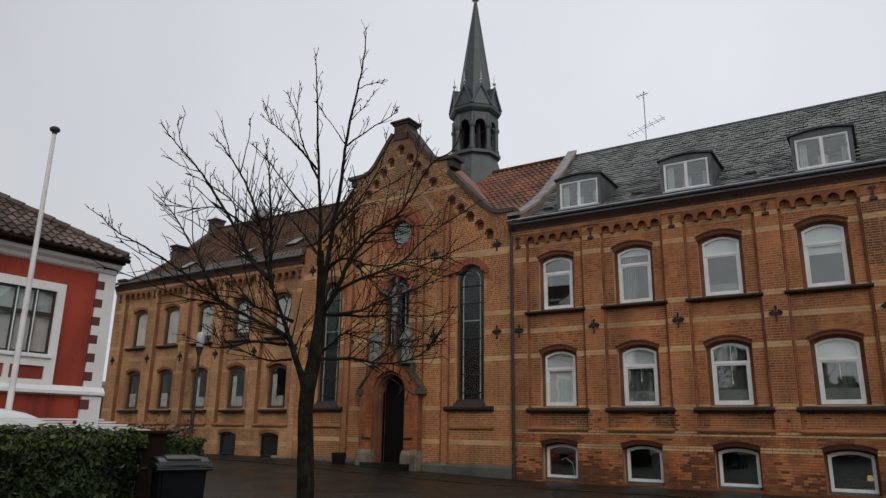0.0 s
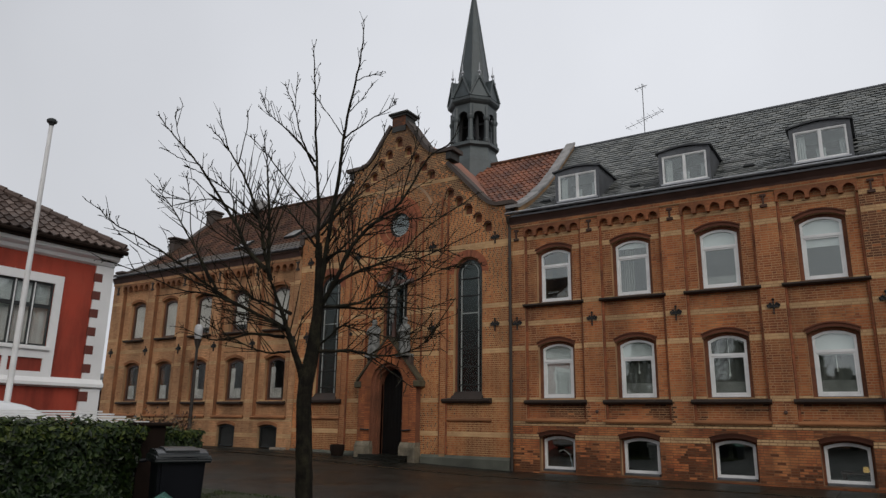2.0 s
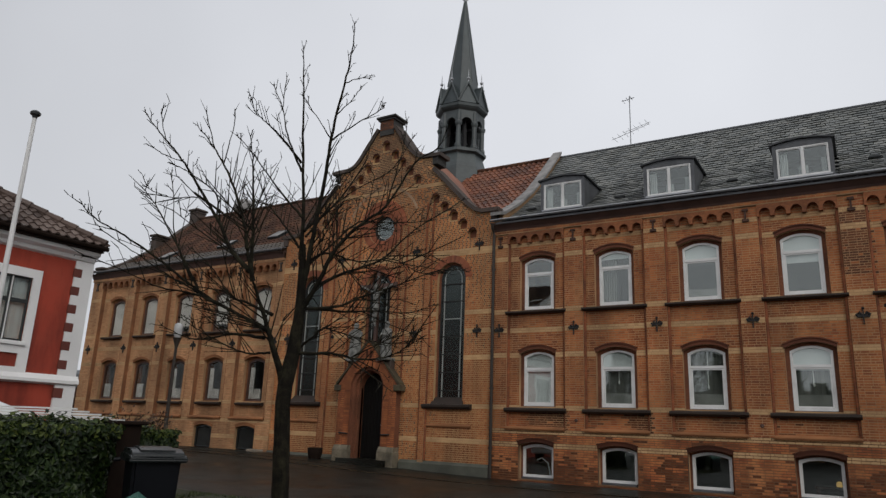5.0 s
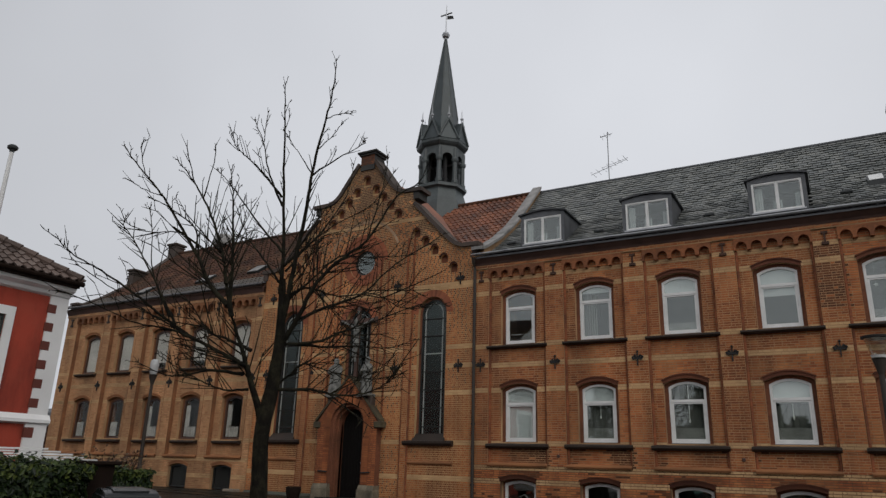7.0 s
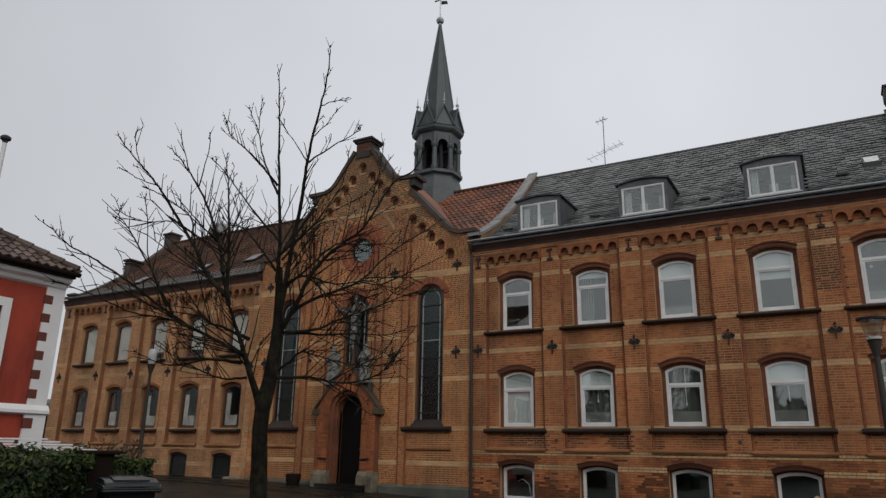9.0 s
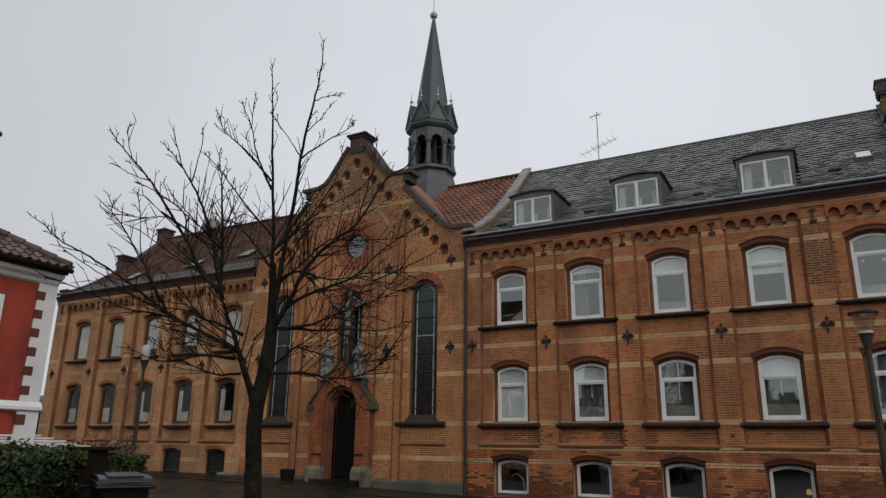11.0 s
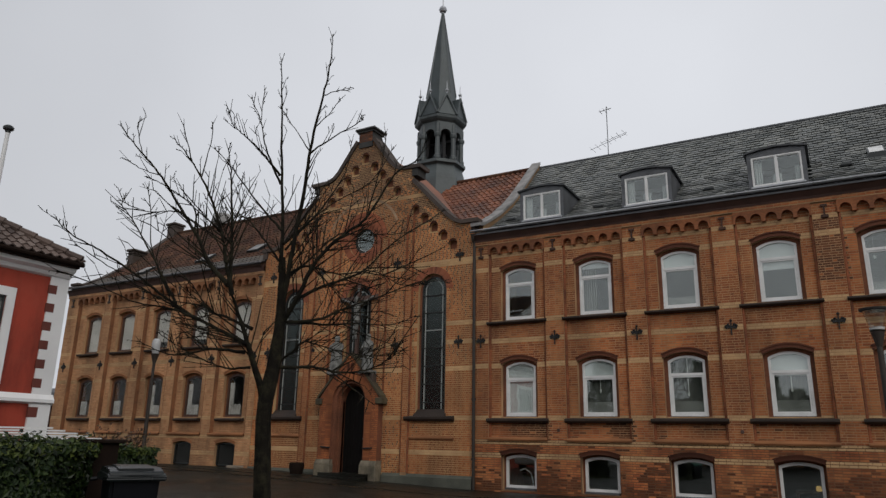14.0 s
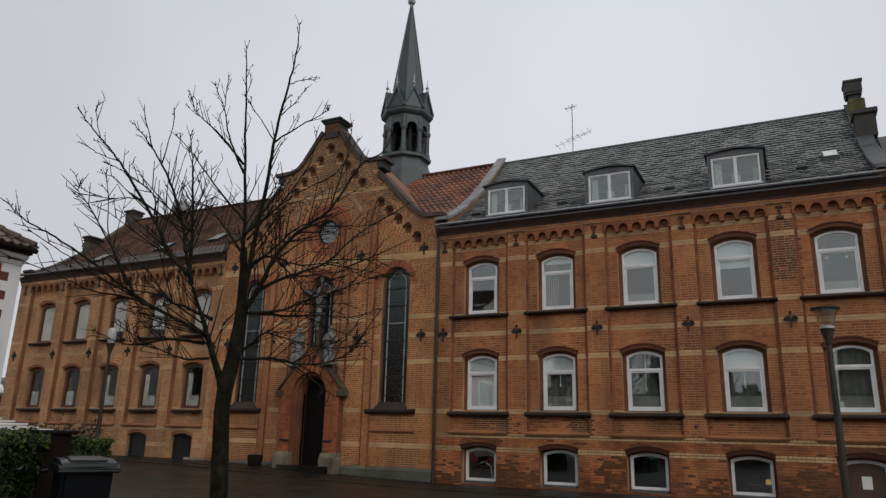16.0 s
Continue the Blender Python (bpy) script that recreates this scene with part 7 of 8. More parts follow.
# hip roof
EX, EY, EZ, PITCH = HX + 0.44, HY + 0.08, 5.45, 0.61
v, f = [], []
pantiles(v, f, W0 - 1, EY, (0, 0), (4.4, 4.4 * PITCH), tile_w=0.225, row=0.33, cut=lambda q, s: EY - q > s / math.hypot(1, PITCH) - 0.12)
v = [(EX - yy, xx, EZ + zz) for xx, yy, zz in v]
near, rest_v, rest_f = [], [], []
for k in range(len(v) // 15):
    tv = v[15 * k:15 * k + 15]
    tf = [tuple(i - 15 * k for i in q) for q in f[8 * k:8 * k + 8]]
    if tv[0][1] > -12.6 and len(near) < 300:
        near.append((tv, tf))
    else:
        n0 = len(rest_v)
        rest_v += tv
        rest_f += [tuple(i + n0 for i in q) for q in tf]
bm = bm_new()
cr = 4.4
pts = [(EX, W0 - 1, EZ), (EX, EY, EZ), (EX - 2 * cr, EY, EZ), (EX - 2 * cr, W0 - 1, EZ), (EX - cr, W0 + 3, EZ + cr * PITCH), (EX - cr, EY - cr, EZ + cr * PITCH)]
vs = [bm.verts.new((x, y, z - 0.02)) for x, y, z in pts]
for q in ((0, 1, 5, 4), (1, 2, 5), (2, 3, 4, 5), (3, 0, 4), (0, 3, 2, 1)):
    bm.faces.new([vs[i] for i in q])
house_roof = part("roof", bm, "tile_grey", house)
part("roof_tiles", (rest_v, rest_f), "tile_grey", house_roof, "weathered grey-brown pantiles", "stuff")
for one in near:
    part("roof_tile", one, "tile_grey", house_roof)
for i in range(17):
    bm = bm_new()
    s = 0.05 + i * 0.26
    p = Vector((EX - s, EY - s, EZ + s * PITCH + 0.05))
    d = Vector((-1, -1, PITCH)).normalized()
    tube(bm, [p, p + d * 0.42], [0.115, 0.085], 8)
    part("hip_tile", bm, "tile_grey", house)
bm = bm_new()
tube(bm, [(EX - cr, EY - cr, EZ + cr * PITCH + 0.05), (EX - cr, W0 + 3, EZ + cr * PITCH + 0.05)], 0.11, 8)
part("ridge", bm, "tile_grey", house)

# ---------- flagpole ----------
fr_ = 14.5
FX, FY = fr_ * math.sin(radians(-63.8)), -19 + fr_ * math.cos(radians(-63.8))
pole = thing("flagpole", "tall white tapered flagpole with a dark cap", "flagpole", (FX, FY, 0))
bm = bm_new()
lathe(bm, [(0.055, -0.1), (0.055, 1.0), (0.048, 3.5), (0.036, 6.8)], (FX, FY, 0), 12)
part("pole", bm, "paint_white", pole)
bm = bm_new()
lathe(bm, [(0.04, 6.78), (0.05, 6.82), (0.09, 6.85), (0.095, 6.89), (0.065, 6.92), (0.02, 6.94)], (FX, FY, 0), 12)
part("cap", bm, "frame_black", pole)


# ---------- hedges, pier, bin ----------
def hedge(name, label, x0, x1, y0, y1, h, count, size=0.055):
    root = thing(name, label, "hedge", ((x0 + x1) / 2, (y0 + y1) / 2, 0))
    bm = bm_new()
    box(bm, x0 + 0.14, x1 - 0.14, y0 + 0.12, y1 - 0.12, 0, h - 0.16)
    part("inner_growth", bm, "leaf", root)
    v, f, tv, tf = [], [], [], []
    r = random.Random(3)
    for i in range(count):
        face = r.random()
        if face < 0.62:
            p = Vector((x1 - 0.10 + 0.14 * r.random(), r.uniform(y0, y1), h * r.random() ** 0.8))
            nrm = Vector((1, 0, 0.2))
        elif face < 0.86:
            p = Vector((r.uniform(x0, x1), r.uniform(y0, y1), h - 0.14 + 0.17 * r.random() + 0.03 * math.sin(7 * r.random())))
            nrm = Vector((0.2, 0, 1))
        else:
            p = Vector((r.uniform(x0, x1), (y1 - 0.1 + 0.13 * r.random()), h * r.random()))
            nrm = Vector((0, 1, 0.2))
        p += nrm * (0.13 * noise.noise(p * 2.0) + 0.07 * noise.noise(p * 6.0))
        nrm = (nrm + Vector((r.uniform(-1, 1), r.uniform(-1, 1), r.uniform(-0.6, 1))) * 0.75).normalized()
        a = nrm.orthogonal().normalized()
        a = Matrix.Rotation(r.uniform(0, 6.28), 3, nrm) @ a
        b = nrm.cross(a)
        s = size * r.uniform(0.6, 1.25)
        # leaves near the top take the lit colour, painting the light from above
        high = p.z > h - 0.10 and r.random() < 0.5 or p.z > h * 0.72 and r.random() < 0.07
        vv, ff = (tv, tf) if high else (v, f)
        k = len(vv)
        vv += [tuple(p - a * s), tuple(p + b * s * 0.5 + nrm * 0.008), tuple(p + a * s), tuple(p - b * s * 0.5 + nrm * 0.008)]
        ff += [(k, k + 1, k + 2), (k, k + 2, k + 3)]
    part("young_leaves", (tv, tf), "leaf_lit", root, "yellow-green leaves with the top light painted in", "stuff")
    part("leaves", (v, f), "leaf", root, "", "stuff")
    return root


hedge("hedge", "dense clipped dark green ivy hedge along the yard", -8.2, -7.35, -21.0, -13.85, 1.27, 56000, 0.042)
hedge("hedge", "short clipped dark green hedge beyond the gate pier", -10.9, -9.5, -12.7, -11.25, 1.2, 14000, 0.04)
pier = thing("gate_pier", "dark brown brick gate pier with a flat cap", "pier", (-7.62, -13.62, 0))
bm = bm_new()
box(bm, -7.78, -7.46, -13.80, -13.46, -0.05, 1.30)
part("shaft", bm, "pier_brown", pier)
bm = bm_new()
box(bm, -7.83, -7.41, -13.85, -13.41, 1.30, 1.345, 0.012)
part("cap", bm, "pier_brown", pier)


def wheelie_bin(at, turn):
    root = thing("wheelie_bin", "black plastic two-wheeled rubbish bin with a closed lid", "bin")
    bm = bm_new()
    def ring(z, w, d, y_off=0.0):
        return [bm.verts.new((x, y + y_off, z)) for x, y in ((-w, -d), (w, -d), (w, d), (-w, d))]
    rs = [ring(0.06, 0.245, 0.27), ring(0.5, 0.265, 0.32), ring(0.96, 0.28, 0.35), ring(0.965, 0.30, 0.37), ring(1.0, 0.30, 0.37)]
    for a, b in zip(rs, rs[1:]):
        for k in range(4):
            bm.faces.new([a[k], a[(k + 1) % 4], b[(k + 1) % 4], b[k]])
    bm.faces.new(rs[0][::-1])
    bm.faces.new(rs[-1])
    bmesh.ops.bevel(bm, geom=[e for e in bm.edges if abs(e.verts[0].co.z - e.verts[1].co.z) > 0.2], offset=0.04, segments=2, affect="EDGES")
    part("body", bm, "plastic_black", root)
    bm = bm_new()
    prof = [(-0.40, 1.0), (-0.40, 1.03), (-0.36, 1.055), (-0.1, 1.085), (0.2, 1.09), (0.36, 1.07), (0.42, 1.03), (0.42, 1.0)]
    slab(bm, [prof], -0.31, 0.31, "x")
    bmesh.ops.bevel(bm, geom=list(bm.edges), offset=0.012, segments=1, affect="EDGES")
    lid = part("lid", bm, "bin_lid", root)
    bm = bm_new()
    slab(bm, [[(-0.43, 0.955), (-0.445, 0.985), (-0.43, 1.012), (-0.36, 1.03), (0.3, 1.036), (0.41, 1.02), (0.41, 0.955)]], -0.335, 0.335, "x")
    bmesh.ops.bevel(bm, geom=list(bm.edges), offset=0.012, segments=2, affect="EDGES")
    part("lid_rim", bm, "bin_lid", lid)
    bm = bm_new()
    slab(bm, [[(-0.30, 1.064), (-0.1, 1.086), (0.2, 1.091), (0.3, 1.08), (0.3, 1.095), (0.2, 1.107), (-0.1, 1.102), (-0.30, 1.08)]], -0.2, 0.2, "x")
    part("lid_panel", bm, "bin_lid", lid)
    bm = bm_new()
    tube(bm, [(-0.26, 0.44, 1.02), (0.26, 0.44, 1.02)], 0.02, 8)
    for s in (-0.26, 0.0, 0.26):
        box(bm, s - 0.02, s + 0.02, 0.36, 0.45, 0.98, 1.035)
    for sx in (-0.36, 0.36):
        tube(bm, [(sx * 0.9, 0.38, 0.955), (sx * 1.12, 0.40, 0.945)], 0.022, 8)
    part("handle", bm, "plastic_black", root)
    for s in (-1, 1):
        bm = bm_new()
        lathe(bm, [(0.05, -0.025), (0.095, -0.03), (0.1, 0), (0.095, 0.03), (0.05, 0.025)], (0, 0, 0), 16)
        bmesh.ops.transform(bm, matrix=Matrix.Translation((s * 0.25, 0.24, 0.1)) @ Matrix.Rotation(radians(90), 4, "Y"), verts=bm.verts)
        part("wheel", bm, "rubber", root)
    root.matrix_basis = pose(*at, 0, 0, turn) @ Matrix.Diagonal((0.85, 0.85, 0.97, 1))
    return root


wheelie_bin((-6.66, -13.86, 0.02), 62)

# small teal box with a peaked lid in front of the bin
GB = Vector((7.6 * math.sin(radians(-53.2)), -19 + 7.6 * math.cos(radians(-53.2)), 0.02))
grit = thing("grit_box", "small teal plastic box with a peaked lid beside the bin", "box", GB)
bm = bm_new()
box(bm, -0.13, 0.13, -0.18, 0.18, 0.0, 0.55, 0.02)
bmesh.ops.transform(bm, matrix=Matrix.Translation(GB) @ Matrix.Rotation(radians(53), 4, "Z"), verts=bm.verts)
part("body", bm, "bin_lid", grit)
bm = bm_new()
slab(bm, [[(-0.145, 0.53), (0.145, 0.53), (0.145, 0.58), (0.02, 0.67), (-0.145, 0.57)]], -0.2, 0.2)
bmesh.ops.transform(bm, matrix=Matrix.Translation(GB) @ Matrix.Rotation(radians(53), 4, "Z"), verts=bm.verts)
part("lid", bm, "teal", grit, "teal peaked lid")
# brown, half-bare shrub behind the short hedge
SB = Vector((-10.75, -11.05, ground_z(-10.75, -11.05)))
shrub = thing("shrub", "half-bare brown shrub behind the short hedge", "shrub", SB)
r = random.Random(21)
v, f = [], []
for i in range(26):
    a, lean = r.uniform(0, 6.283), r.uniform(0.1, 0.5)
    end = SB + Vector((math.cos(a) * lean, math.sin(a) * lean, r.uniform(1.1, 1.52)))
    mid = SB.lerp(end, 0.5) + Vector((r.uniform(-0.06, 0.06), r.uniform(-0.06, 0.06), 0.08))
    bm = bm_new()
    tube(bm, [SB + Vector((math.cos(a), math.sin(a), 0)) * 0.08, mid, end], [0.014, 0.010, 0.006], 5)
    part("stem", bm, "bark", shrub)
    for k in range(70):
        p = mid.lerp(end, r.random() ** 0.7) + Vector((r.gauss(0, 0.09), r.gauss(0, 0.09), r.gauss(0, 0.07)))
        n_ = Vector((r.uniform(-1, 1), r.uniform(-1, 1), r.uniform(-0.3, 1))).normalized()
        u = n_.orthogonal().normalized() * r.uniform(0.018, 0.036)
        w = n_.cross(u)
        k0 = len(v)
        v += [tuple(p - u), tuple(p + w * 0.5), tuple(p + u), tuple(p - w * 0.5)]
        f += [(k0, k0 + 1, k0 + 2), (k0, k0 + 2, k0 + 3)]
part("leaves", (v, f), "leaf_brown", shrub, "withered red-brown leaves", "stuff")

# ---------- white slatted frame behind the hedge ----------
pergola = thing("slatted_frame", "low white-painted slatted garden frame behind the hedge", "pergola", (-10.0, -13.0, 0))
for i in range(5):
    r_ = 12.2 - 0.42 * i
    a = radians(57.8 - 0.8 * i)
    p0 = Vector((-r_ * math.sin(a), -19 + r_ * math.cos(a), 1.4 + r_ * (0.0064 - 0.0030 * i)))
    p1 = p0 + Vector((-0.66 * 3.4, -0.75 * 3.4, -0.02))
    n_ = Vector((0.75, -0.66, 0)) * 0.016
    bm = bm_new()
    vs = [bm.verts.new(p + n_ * q + Vector((0, 0, h))) for p in (p0, p1) for q in (-1, 1) for h in (-0.012, 0.012)]
    for q in ((0, 1, 3, 2), (4, 6, 7, 5), (0, 4, 5, 1), (2, 3, 7, 6), (0, 2, 6, 4), (1, 5, 7, 3)):
        bm.faces.new([vs[k] for k in q])
    part("slat", bm, "paint_white", pergola)
for px, py in ((-9.6, -12.9), (-11.3, -14.6)):
    bm = bm_new()
    box(bm, px - 0.05, px + 0.05, py - 0.05, py + 0.05, 0, 1.38)
    part("post", bm, "paint_white", pergola)

# ---------- parked white car by the red house ----------
car = thing("car", "parked white estate car behind the hedge", "car")
bm = bm_new()
side = [(-2.1, 0.35), (2.1, 0.35), (2.15, 0.75), (1.95, 0.9), (1.05, 1.0), (-2.05, 1.0), (-2.15, 0.7)]
slab(bm, [side], -0.86, 0.86)
bmesh.ops.bevel(bm, geom=list(bm.edges), offset=0.06, segments=2, affect="EDGES")
part("body", bm, "car_white", car)
bm = bm_new()
cab_rings = []
for z, x0, x1, w in ((0.98, -2.02, 1.02, 0.80), (1.22, -1.92, 0.68, 0.76), (1.40, -1.78, 0.40, 0.70), (1.49, -1.62, 0.16, 0.63), (1.545, -1.36, -0.12, 0.50), (1.57, -1.0, -0.45, 0.28)):
    ring = []
    for k in range(28):
        a = 2 * math.pi * k / 28
        ca, sa = math.cos(a), math.sin(a)
        ring.append(bm.verts.new(((x0 + x1) / 2 + (x1 - x0) / 2 * math.copysign(abs(ca) ** 0.45, ca), w * math.copysign(abs(sa) ** 0.45, sa), z)))
    cab_rings.append(ring)
for ra, rb in zip(cab_rings, cab_rings[1:]):
    for k in range(28):
        bm.faces.new([ra[k], ra[(k + 1) % 28], rb[(k + 1) % 28], rb[k]])
bm.faces.new(cab_rings[-1])
for fc in bm.faces:
    fc.smooth = True
cabin = part("cabin", bm, "car_white", car)
for s in (-1, 1):
    bm = bm_new()
    vs = [bm.verts.new((x, s * (0.812 - (z - 0.98) * 0.17), z)) for x, z in ((0.5, 1.05), (0.3, 1.24), (-1.5, 1.26), (-1.65, 1.05))]
    bm.faces.new(vs)
    bmesh.ops.solidify(bm, geom=bm.faces[:], thickness=0.006)
    part("side_window", bm, "frame_black", cabin)
    for xw in (-1.3, 1.3):
        bm = bm_new()
        lathe(bm, [(0.18, -0.1), (0.31, -0.11), (0.33, 0), (0.31, 0.11), (0.18, 0.1)], (0, 0, 0), 20)
        bmesh.ops.transform(bm, matrix=Matrix.Translation((xw, s * 0.78, 0.33)) @ Matrix.Rotation(radians(90), 4, "X"), verts=bm.verts)
        part("wheel", bm, "rubber", car)
car.matrix_basis = pose(-12.4, -12.95, 0.08, 0, 0, 90)


# ---------- street lamps ----------
def street_lamp(x, y, top, label, pale):
    z0 = ground_z(x, y)
    lamp = thing("street_lamp", label, "street lamp", (x, y, z0), "street lamps")
    bm = bm_new()
    h = top - z0
    thin_ = 0.036 if pale else 0.041
    lathe(bm, [(0.085, -0.05), (0.085, 0.5), (0.06, 0.6), (thin_ + 0.012, 1.6), (thin_, h - 0.66), (thin_ + 0.01, h - 0.62), (0.10, h - 0.42), (0.115, h - 0.40), (0.0, h - 0.39)], (x, y, z0), 14)
    part("pole", bm, "lamp_pole", lamp)
    bm = bm_new()
    if pale:
        lathe(bm, [(0.08, h - 0.39), (0.105, h - 0.3), (0.115, h - 0.14), (0.10, h - 0.04), (0.05, h)], (x, y, z0), 16)
        part("globe", bm, "lamp_glass", lamp, "pale frosted globe")
    else:
        lathe(bm, [(0.10, h - 0.39), (0.11, h - 0.36), (0.115, h - 0.35)], (x, y, z0), 16)
        part("collar", bm, "lamp_pale", lamp)
        bm = bm_new()
        lathe(bm, [(0.10, h - 0.35), (0.14, h - 0.22), (0.178, h - 0.09)], (x, y, z0), 20)
        part("bowl", bm, GLASS_BOWL, lamp, "grey translucent bowl")
        bm = bm_new()
        lathe(bm, [(0.178, h - 0.085), (0.216, h - 0.082), (0.22, h - 0.05), (0.14, h - 0.035), (0.03, h - 0.03)], (x, y, z0), 24)
        part("hat", bm, "iron", lamp, "flat dark metal hat")
    return lamp


street_lamp(20 * math.sin(radians(-51.78)), -19 + 20 * math.cos(radians(-51.78)), 3.87, "dark street lamp post with a pale frosted globe", True)
street_lamp(0.575, -6.1, 3.6, "dark street lamp post with a flat hat and glass bowl", False)

# ---------- next house beyond the right gable ----------
next_house = thing("neighbour_house", "lower brick house with a grey roof beyond the gable", "house", (6, 0, 0))
bm = bm_new()
box(bm, RX1 + 0.06, 12, 0.25, 9.5, -0.8, 7.3)
part("wall", bm, "brick_red", next_house)
bm = bm_new()
slab(bm, [[(-0.1, 7.3), (0.3, 7.35), (2.2, 9.6), (4.9, 10.4), (9.8, 7.3)]], RX1 + 0.06, 12, "x")
part("roof", bm, "lead", next_house)
bm = bm_new()
box(bm, RX1 + 0.5, RX1 + 2.4, 0.6, 2.6, 7.6, 8.9, 0.03)
part("roof_dormer", bm, "frame_black", next_house)

# ---------- far side of the street behind the viewer, and distance ----------
def far_house(x0, x1, y, wall_h, ridge_h, mat_wall, mat_roof, label):
    root = thing("far_house", label, "house", ((x0 + x1) / 2, y, 0), "houses across the street")
    bm = bm_new()
    slab(bm, [[(y, -0.5), (y - 9, -0.5), (y - 9, wall_h), (y - 4.5, ridge_h), (y, wall_h)]], x0, x1, "x")
    part("wall", bm, mat_wall, root)
    for s in (0, 1):
        bm = bm_new()
        ya, yb_ = (y + 0.4, y - 4.5) if s == 0 else (y - 9.4, y - 4.5)
        vs = [bm.verts.new(p) for p in ((x0 - 0.3, ya, wall_h - 0.2), (x1 + 0.3, ya, wall_h - 0.2), (x1 + 0.3, yb_, ridge_h + 0.15), (x0 - 0.3, yb_, ridge_h + 0.15))]
        bm.faces.new(vs)
        bmesh.ops.solidify(bm, geom=bm.faces[:], thickness=0.15)
        part("roof", bm, mat_roof, root)


far_house(3.2, 15, -31, 4.6, 7.6, "brick_arch", "tile_dark", "dark brick house with a tiled roof across the street")
far_house(-13, 1.0, -38, 2.6, 5.0, "brick_tan", "tile_grey", "low brick house with a grey roof across the street")
far_house(17, 30, -31, 3.0, 6.2, "brick_tan", "tile_grey", "yellow brick house across the street")
far_house(-27, -21.9, -32, 11.6, 13.6, "plaster_white", "tile_brown", "tall white house with a dark roof across the street")
far_house(-36, -28, -32, 7.6, 10.6, "hill", "tile_dark", "tall grey house with a dark roof across the street")
# unseen block, added to keep the sky out of the left lancet's reflection
far_house(-54, -37, -33, 8.4, 12.0, "hill", "tile_dark", "added unseen grey house that darkens the left lancet's reflection")


def far_tree(x, y, h, w, seed, bare):
    """A garden tree across the street: forked trunk and a ragged crown of many small sprays."""
    r = random.Random(seed)
    z0 = ground_z(x, y)
    tr = thing("tree", "bare garden tree across the street" if bare else "dark evergreen garden tree across the street", "tree", (x, y, z0), "trees across the street")
    bm = bm_new()
    tube(bm, [(x, y, z0 - 0.1), (x + 0.05, y, z0 + h * 0.35), (x - 0.04, y, z0 + h * 0.75)], [0.16, 0.11, 0.04], 8)
    for k in range(9):
        a, zz = r.uniform(0, 6.28), z0 + h * r.uniform(0.25, 0.6)
        tip = (x + w * 0.8 * math.cos(a), y + w * 0.8 * math.sin(a), zz + h * r.uniform(0.2, 0.4))
        tube(bm, [(x, y, zz), ((x + tip[0]) / 2, (y + tip[1]) / 2, zz + (tip[2] - zz) * 0.62), tip], [0.06, 0.04, 0.012], 5)
    part("trunk", bm, "bark", tr)
    v, f = [], []
    for k in range(900 if bare else 2600):
        t = r.random()
        rad = w * (math.sin(math.pi * min(1, 0.12 + 0.88 * t)) ** 0.7 if bare else (1.05 - 0.85 * t)) * r.random() ** 0.5
        a = r.uniform(0, 6.28)
        p = Vector((x + rad * math.cos(a), y + rad * math.sin(a), z0 + h * (0.3 + 0.7 * t if bare else 0.08 + 0.92 * t)))
        d = Vector((math.cos(a) * 0.5, math.sin(a) * 0.5, r.uniform(0.1, 1.0))).normalized()
        u = d.orthogonal().normalized() * (0.02 if bare else 0.13)
        q = d * r.uniform(0.3, 0.7) * (1.0 if bare else 0.5)
        k0 = len(v)
        v += [tuple(p - u), tuple(p + u), tuple(p + q)]
        f.append((k0, k0 + 1, k0 + 2))
    part("crown", (v, f), "winter_tree" if bare else "hedge_far", tr, "", "stuff")


for x, y, h, w, bare in ((-17.2, -30, 7.4, 1.9, False), (-15.0, -31, 7.9, 2.0, False), (-12.6, -31, 7.0, 2.0, False), (-10.4, -29.5, 8.8, 2.0, True), (-8.6, -33, 7.0, 1.8, False), (-7.2, -30.5, 8.2, 1.8, True), (-5.6, -32, 7.2, 1.7, False), (-4.2, -32, 6.0, 1.6, False), (-2.6, -33, 5.0, 1.6, False), (-0.6, -33, 4.4, 1.5, False), (1.4, -33, 5.0, 1.5, False)):
    far_tree(x, y, h, w, int(100 - 7 * x), bare)
far_cottage = thing("cottage", "small brown cottage with a rounded grey roof far down the lane", "house", (-39.6, 6.5, 0))
bm = bm_new()
box(bm, -41.2, -37.9, 5.2, 8.0, -0.3, 3.0)
part("wall", bm, "brick_hood", far_cottage)
bm = bm_new()
lathe(bm, [(2.3, 2.9), (2.1, 3.2), (1.7, 3.65), (1.0, 3.9), (0.3, 3.97)], (-39.6, 6.5, 0), 10)
part("roof", bm, "lead", far_cottage)
bm = bm_new()
box(bm, -39.75, -39.5, 6.4, 6.65, 3.8, 4.25, 0.02)
part("chimney", bm, "coping", far_cottage)
# low garden wall and far trees in the gap beside the left wing
bm = bm_new()
box(bm, -39, LX0 - 0.05, 0.3, 0.6, -0.3, 2.0)
box(bm, -39, LX0 - 0.05, 0.22, 0.68, 2.0, 2.1)
tagged(part("garden_wall", bm, "brick_arch"), "low dark garden wall beside the left wing", "wall")
r = random.Random(11)
v, f = [], []
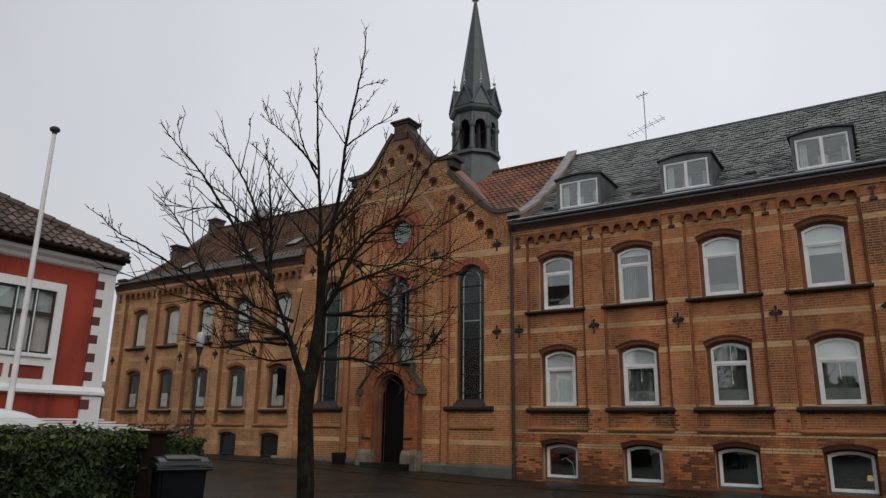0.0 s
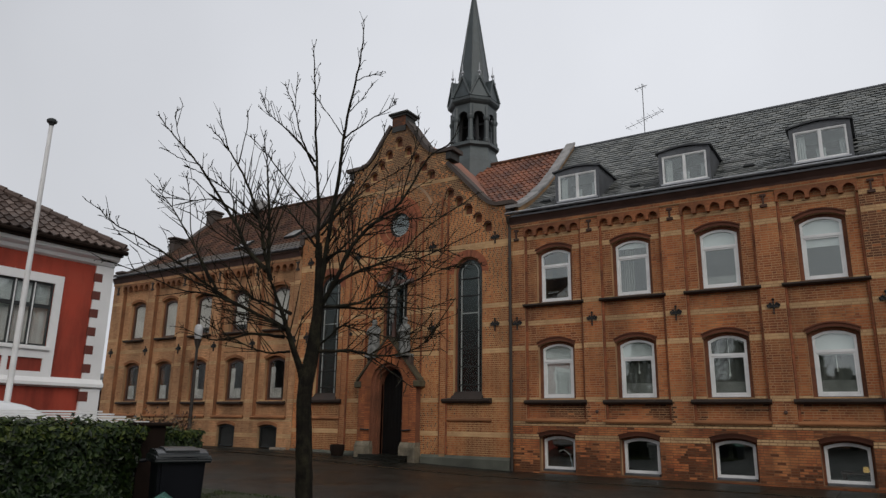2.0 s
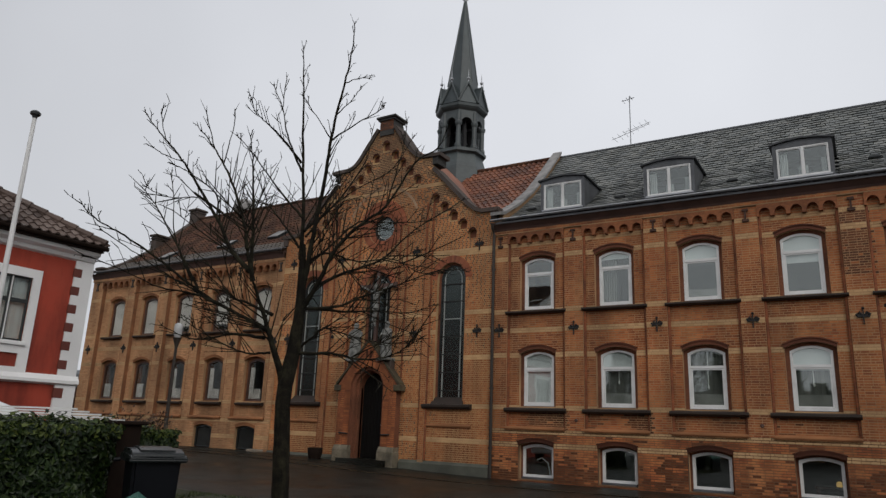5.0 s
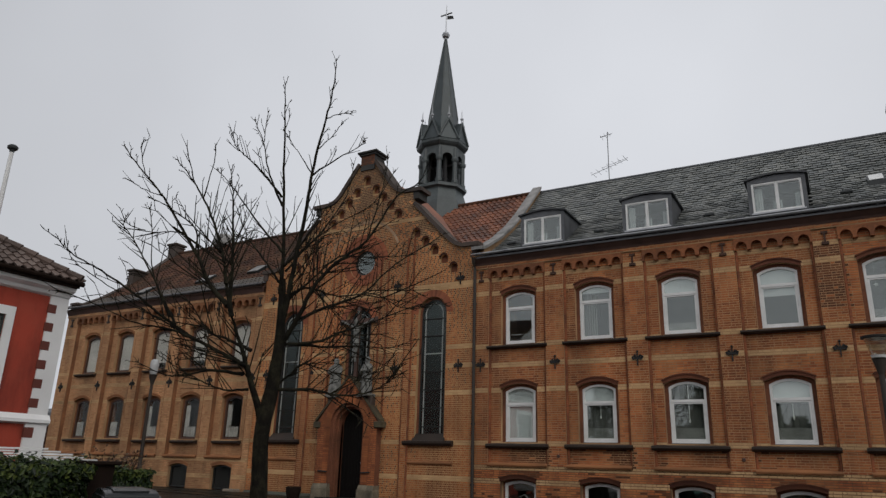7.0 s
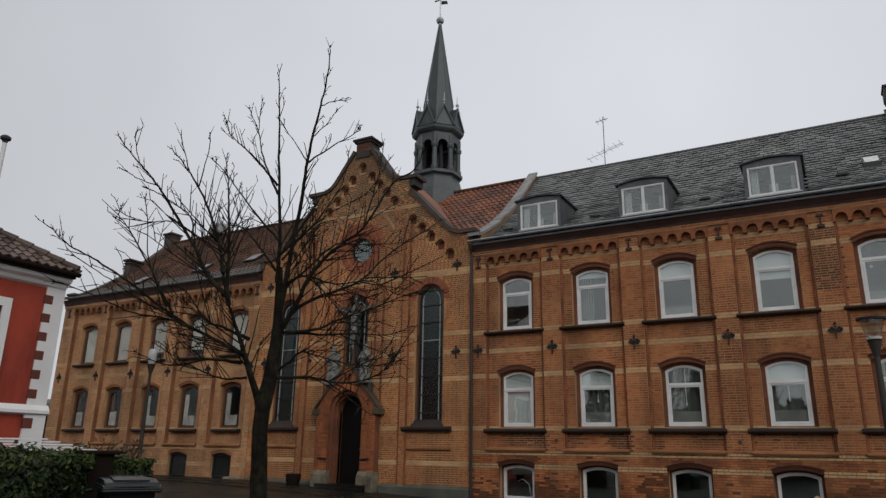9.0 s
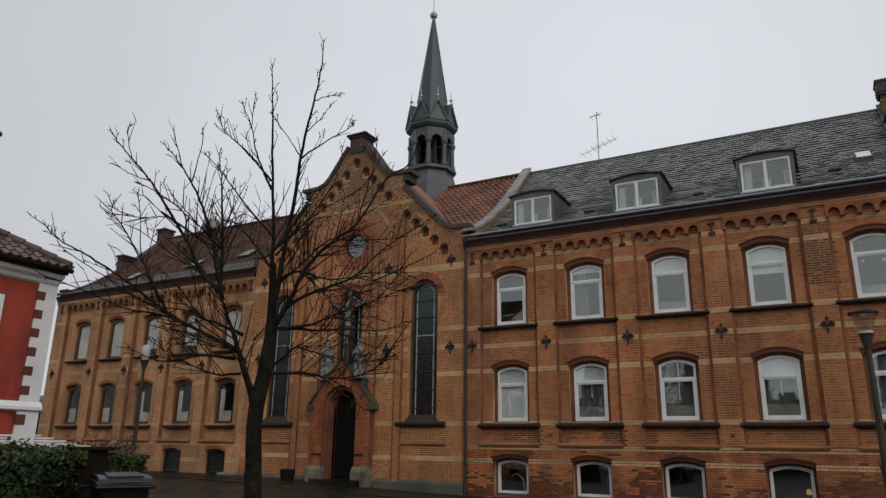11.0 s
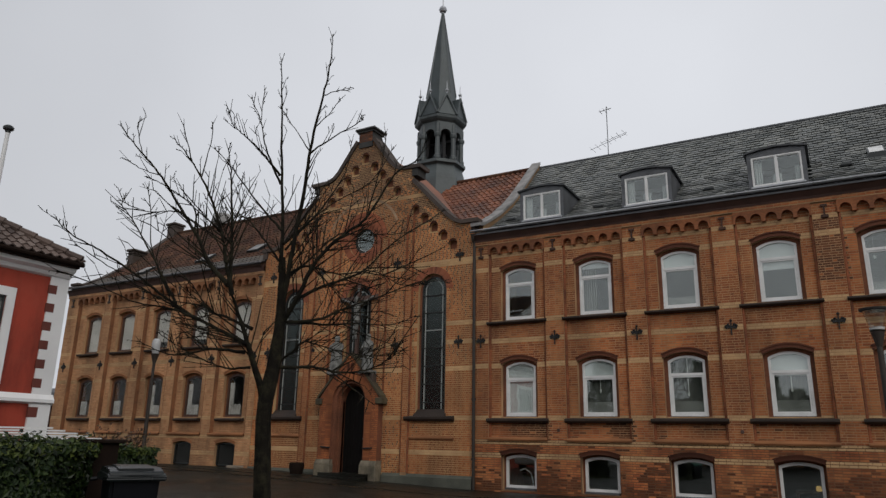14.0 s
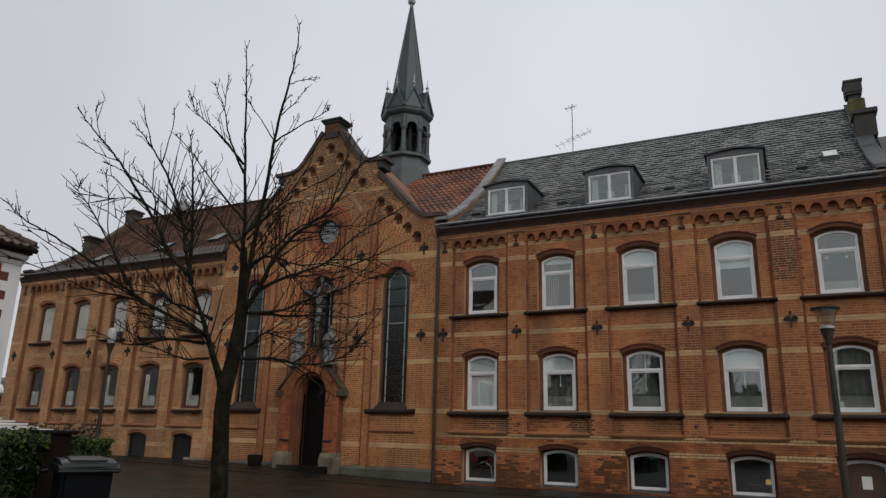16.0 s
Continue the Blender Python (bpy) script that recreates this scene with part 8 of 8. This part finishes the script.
for i in range(9000):
    g = r.randrange(11)
    cx_, cy_, cz_, s_ = (-136 + 9 * g, 46 + 6 * (g % 3), 2.4 + 0.8 * (g % 3), 4.6)
    d = Vector((r.gauss(0, 1), r.gauss(0, 1), r.gauss(0, 1))).normalized() * s_ * r.random() ** 0.4
    p = Vector((cx_, cy_, cz_)) + Vector((d.x, d.y, d.z * 0.8))
    k = len(v)
    for q in range(3):
        v.append(tuple(p + Vector((r.uniform(-0.5, 0.5), r.uniform(-0.5, 0.5), r.uniform(-0.5, 0.5)))))
    f.append((k, k + 1, k + 2))
tagged(part("far_trees", (v, f), "hill"), "grey misty trees in the distance", "trees", kind="stuff")

# ---------- pavement along the facade, kerb, grass by the bin ----------
bm = bm_new()
sheet(bm, [-30 + 1.0 * i for i in range(35)], [-2.3, -1.5, -0.6, 0.0], 0.012)
tagged(part("pavement", bm, "mortar"), "wet grey pavement along the brick range", "pavement", kind="structure")
pavement = bpy.data.objects["pavement"]
r = random.Random(5)
v, f = [], []
for i in range(5000):
    a = r.random()
    x, y = (-7.3 + 1.5 * r.random() ** 1.5, -13.3 + r.gauss(0, 1.0)) if a < 0.6 else (-7.3 + 0.35 * r.random(), r.uniform(-20, -13.8))
    h = r.uniform(0.03, 0.10)
    w = Vector((r.uniform(-1, 1), r.uniform(-1, 1), 0)).normalized() * 0.006
    lean = Vector((r.uniform(-0.05, 0.05), r.uniform(-0.05, 0.05), h))
    p = Vector((x, y, ground_z(x, y) - 0.005))
    k = len(v)
    v += [tuple(p - w), tuple(p + w), tuple(p + lean)]
    f.append((k, k + 1, k + 2))
tagged(part("grass", (v, f), "grass"), "thin wet grass at the hedge's foot", "grass", kind="stuff")
# mossy strip of verge across the yard
bm = bm_new()
sheet(bm, [-12.4 + 0.35 * i for i in range(11)], [-11.6 + 0.3 * j for j in range(9)], 0.006)
for vt in bm.verts:
    edge = noise.noise(vt.co * 1.7) * 0.35
    vt.co.x += edge
    vt.co.y += noise.noise(vt.co * 1.3 + Vector((5, 0, 0))) * 0.4
tagged(part("verge", bm, "verge"), "mossy green verge between the yard and the street", "grass", kind="structure")
v, f = [], []
for i in range(7000):
    x, y = r.uniform(-12.2, -9.0), r.uniform(-11.5, -9.3)
    if noise.noise(Vector((x, y, 0)) * 1.5) < -0.15:
        continue
    h = r.uniform(0.02, 0.07)
    w = Vector((r.uniform(-1, 1), r.uniform(-1, 1), 0)).normalized() * 0.007
    p = Vector((x, y, ground_z(x, y) + 0.003))
    k = len(v)
    v += [tuple(p - w), tuple(p + w), tuple(p + Vector((r.uniform(-0.04, 0.04), r.uniform(-0.04, 0.04), h)))]
    f.append((k, k + 1, k + 2))
tagged(part("grass", (v, f), "grass"), "short wet grass and moss on the verge", "grass", kind="stuff")

# ---------- single pieces: slates, paving slabs ----------
for i in range(300):
    v, f = [], []
    a, b, y0, z0, y1, z1 = slate_list[i]
    slate_mesh(v, f, a, b, y0, z0, y1, z1)
    part("slate", (v, f), "slate", roof_r)
slab_me = bpy.data.meshes.new("paving_slab")
bm = bm_new()
box(bm, -0.345, 0.345, -0.345, 0.345, -0.03, 0.0)
bmesh.ops.recalc_face_normals(bm, faces=bm.faces)
bm.to_mesh(slab_me)
bm.free()
slab_me.materials.append(M["paving"])
for i in range(46):
    for j in range(3):
        x, y = -29.6 + 0.7 * i, -1.94 + 0.7 * j
        ob = new("paving_slab", slab_me)
        ob.parent = pavement
        ob.location = (x, y, ground_z(x, y) + 0.022 + 0.004 * random.random())
        ob.rotation_euler = (random.uniform(-0.004, 0.004), -math.atan2(ground_z(x + 0.3, y) - ground_z(x - 0.3, y), 0.6), random.uniform(-0.006, 0.006))
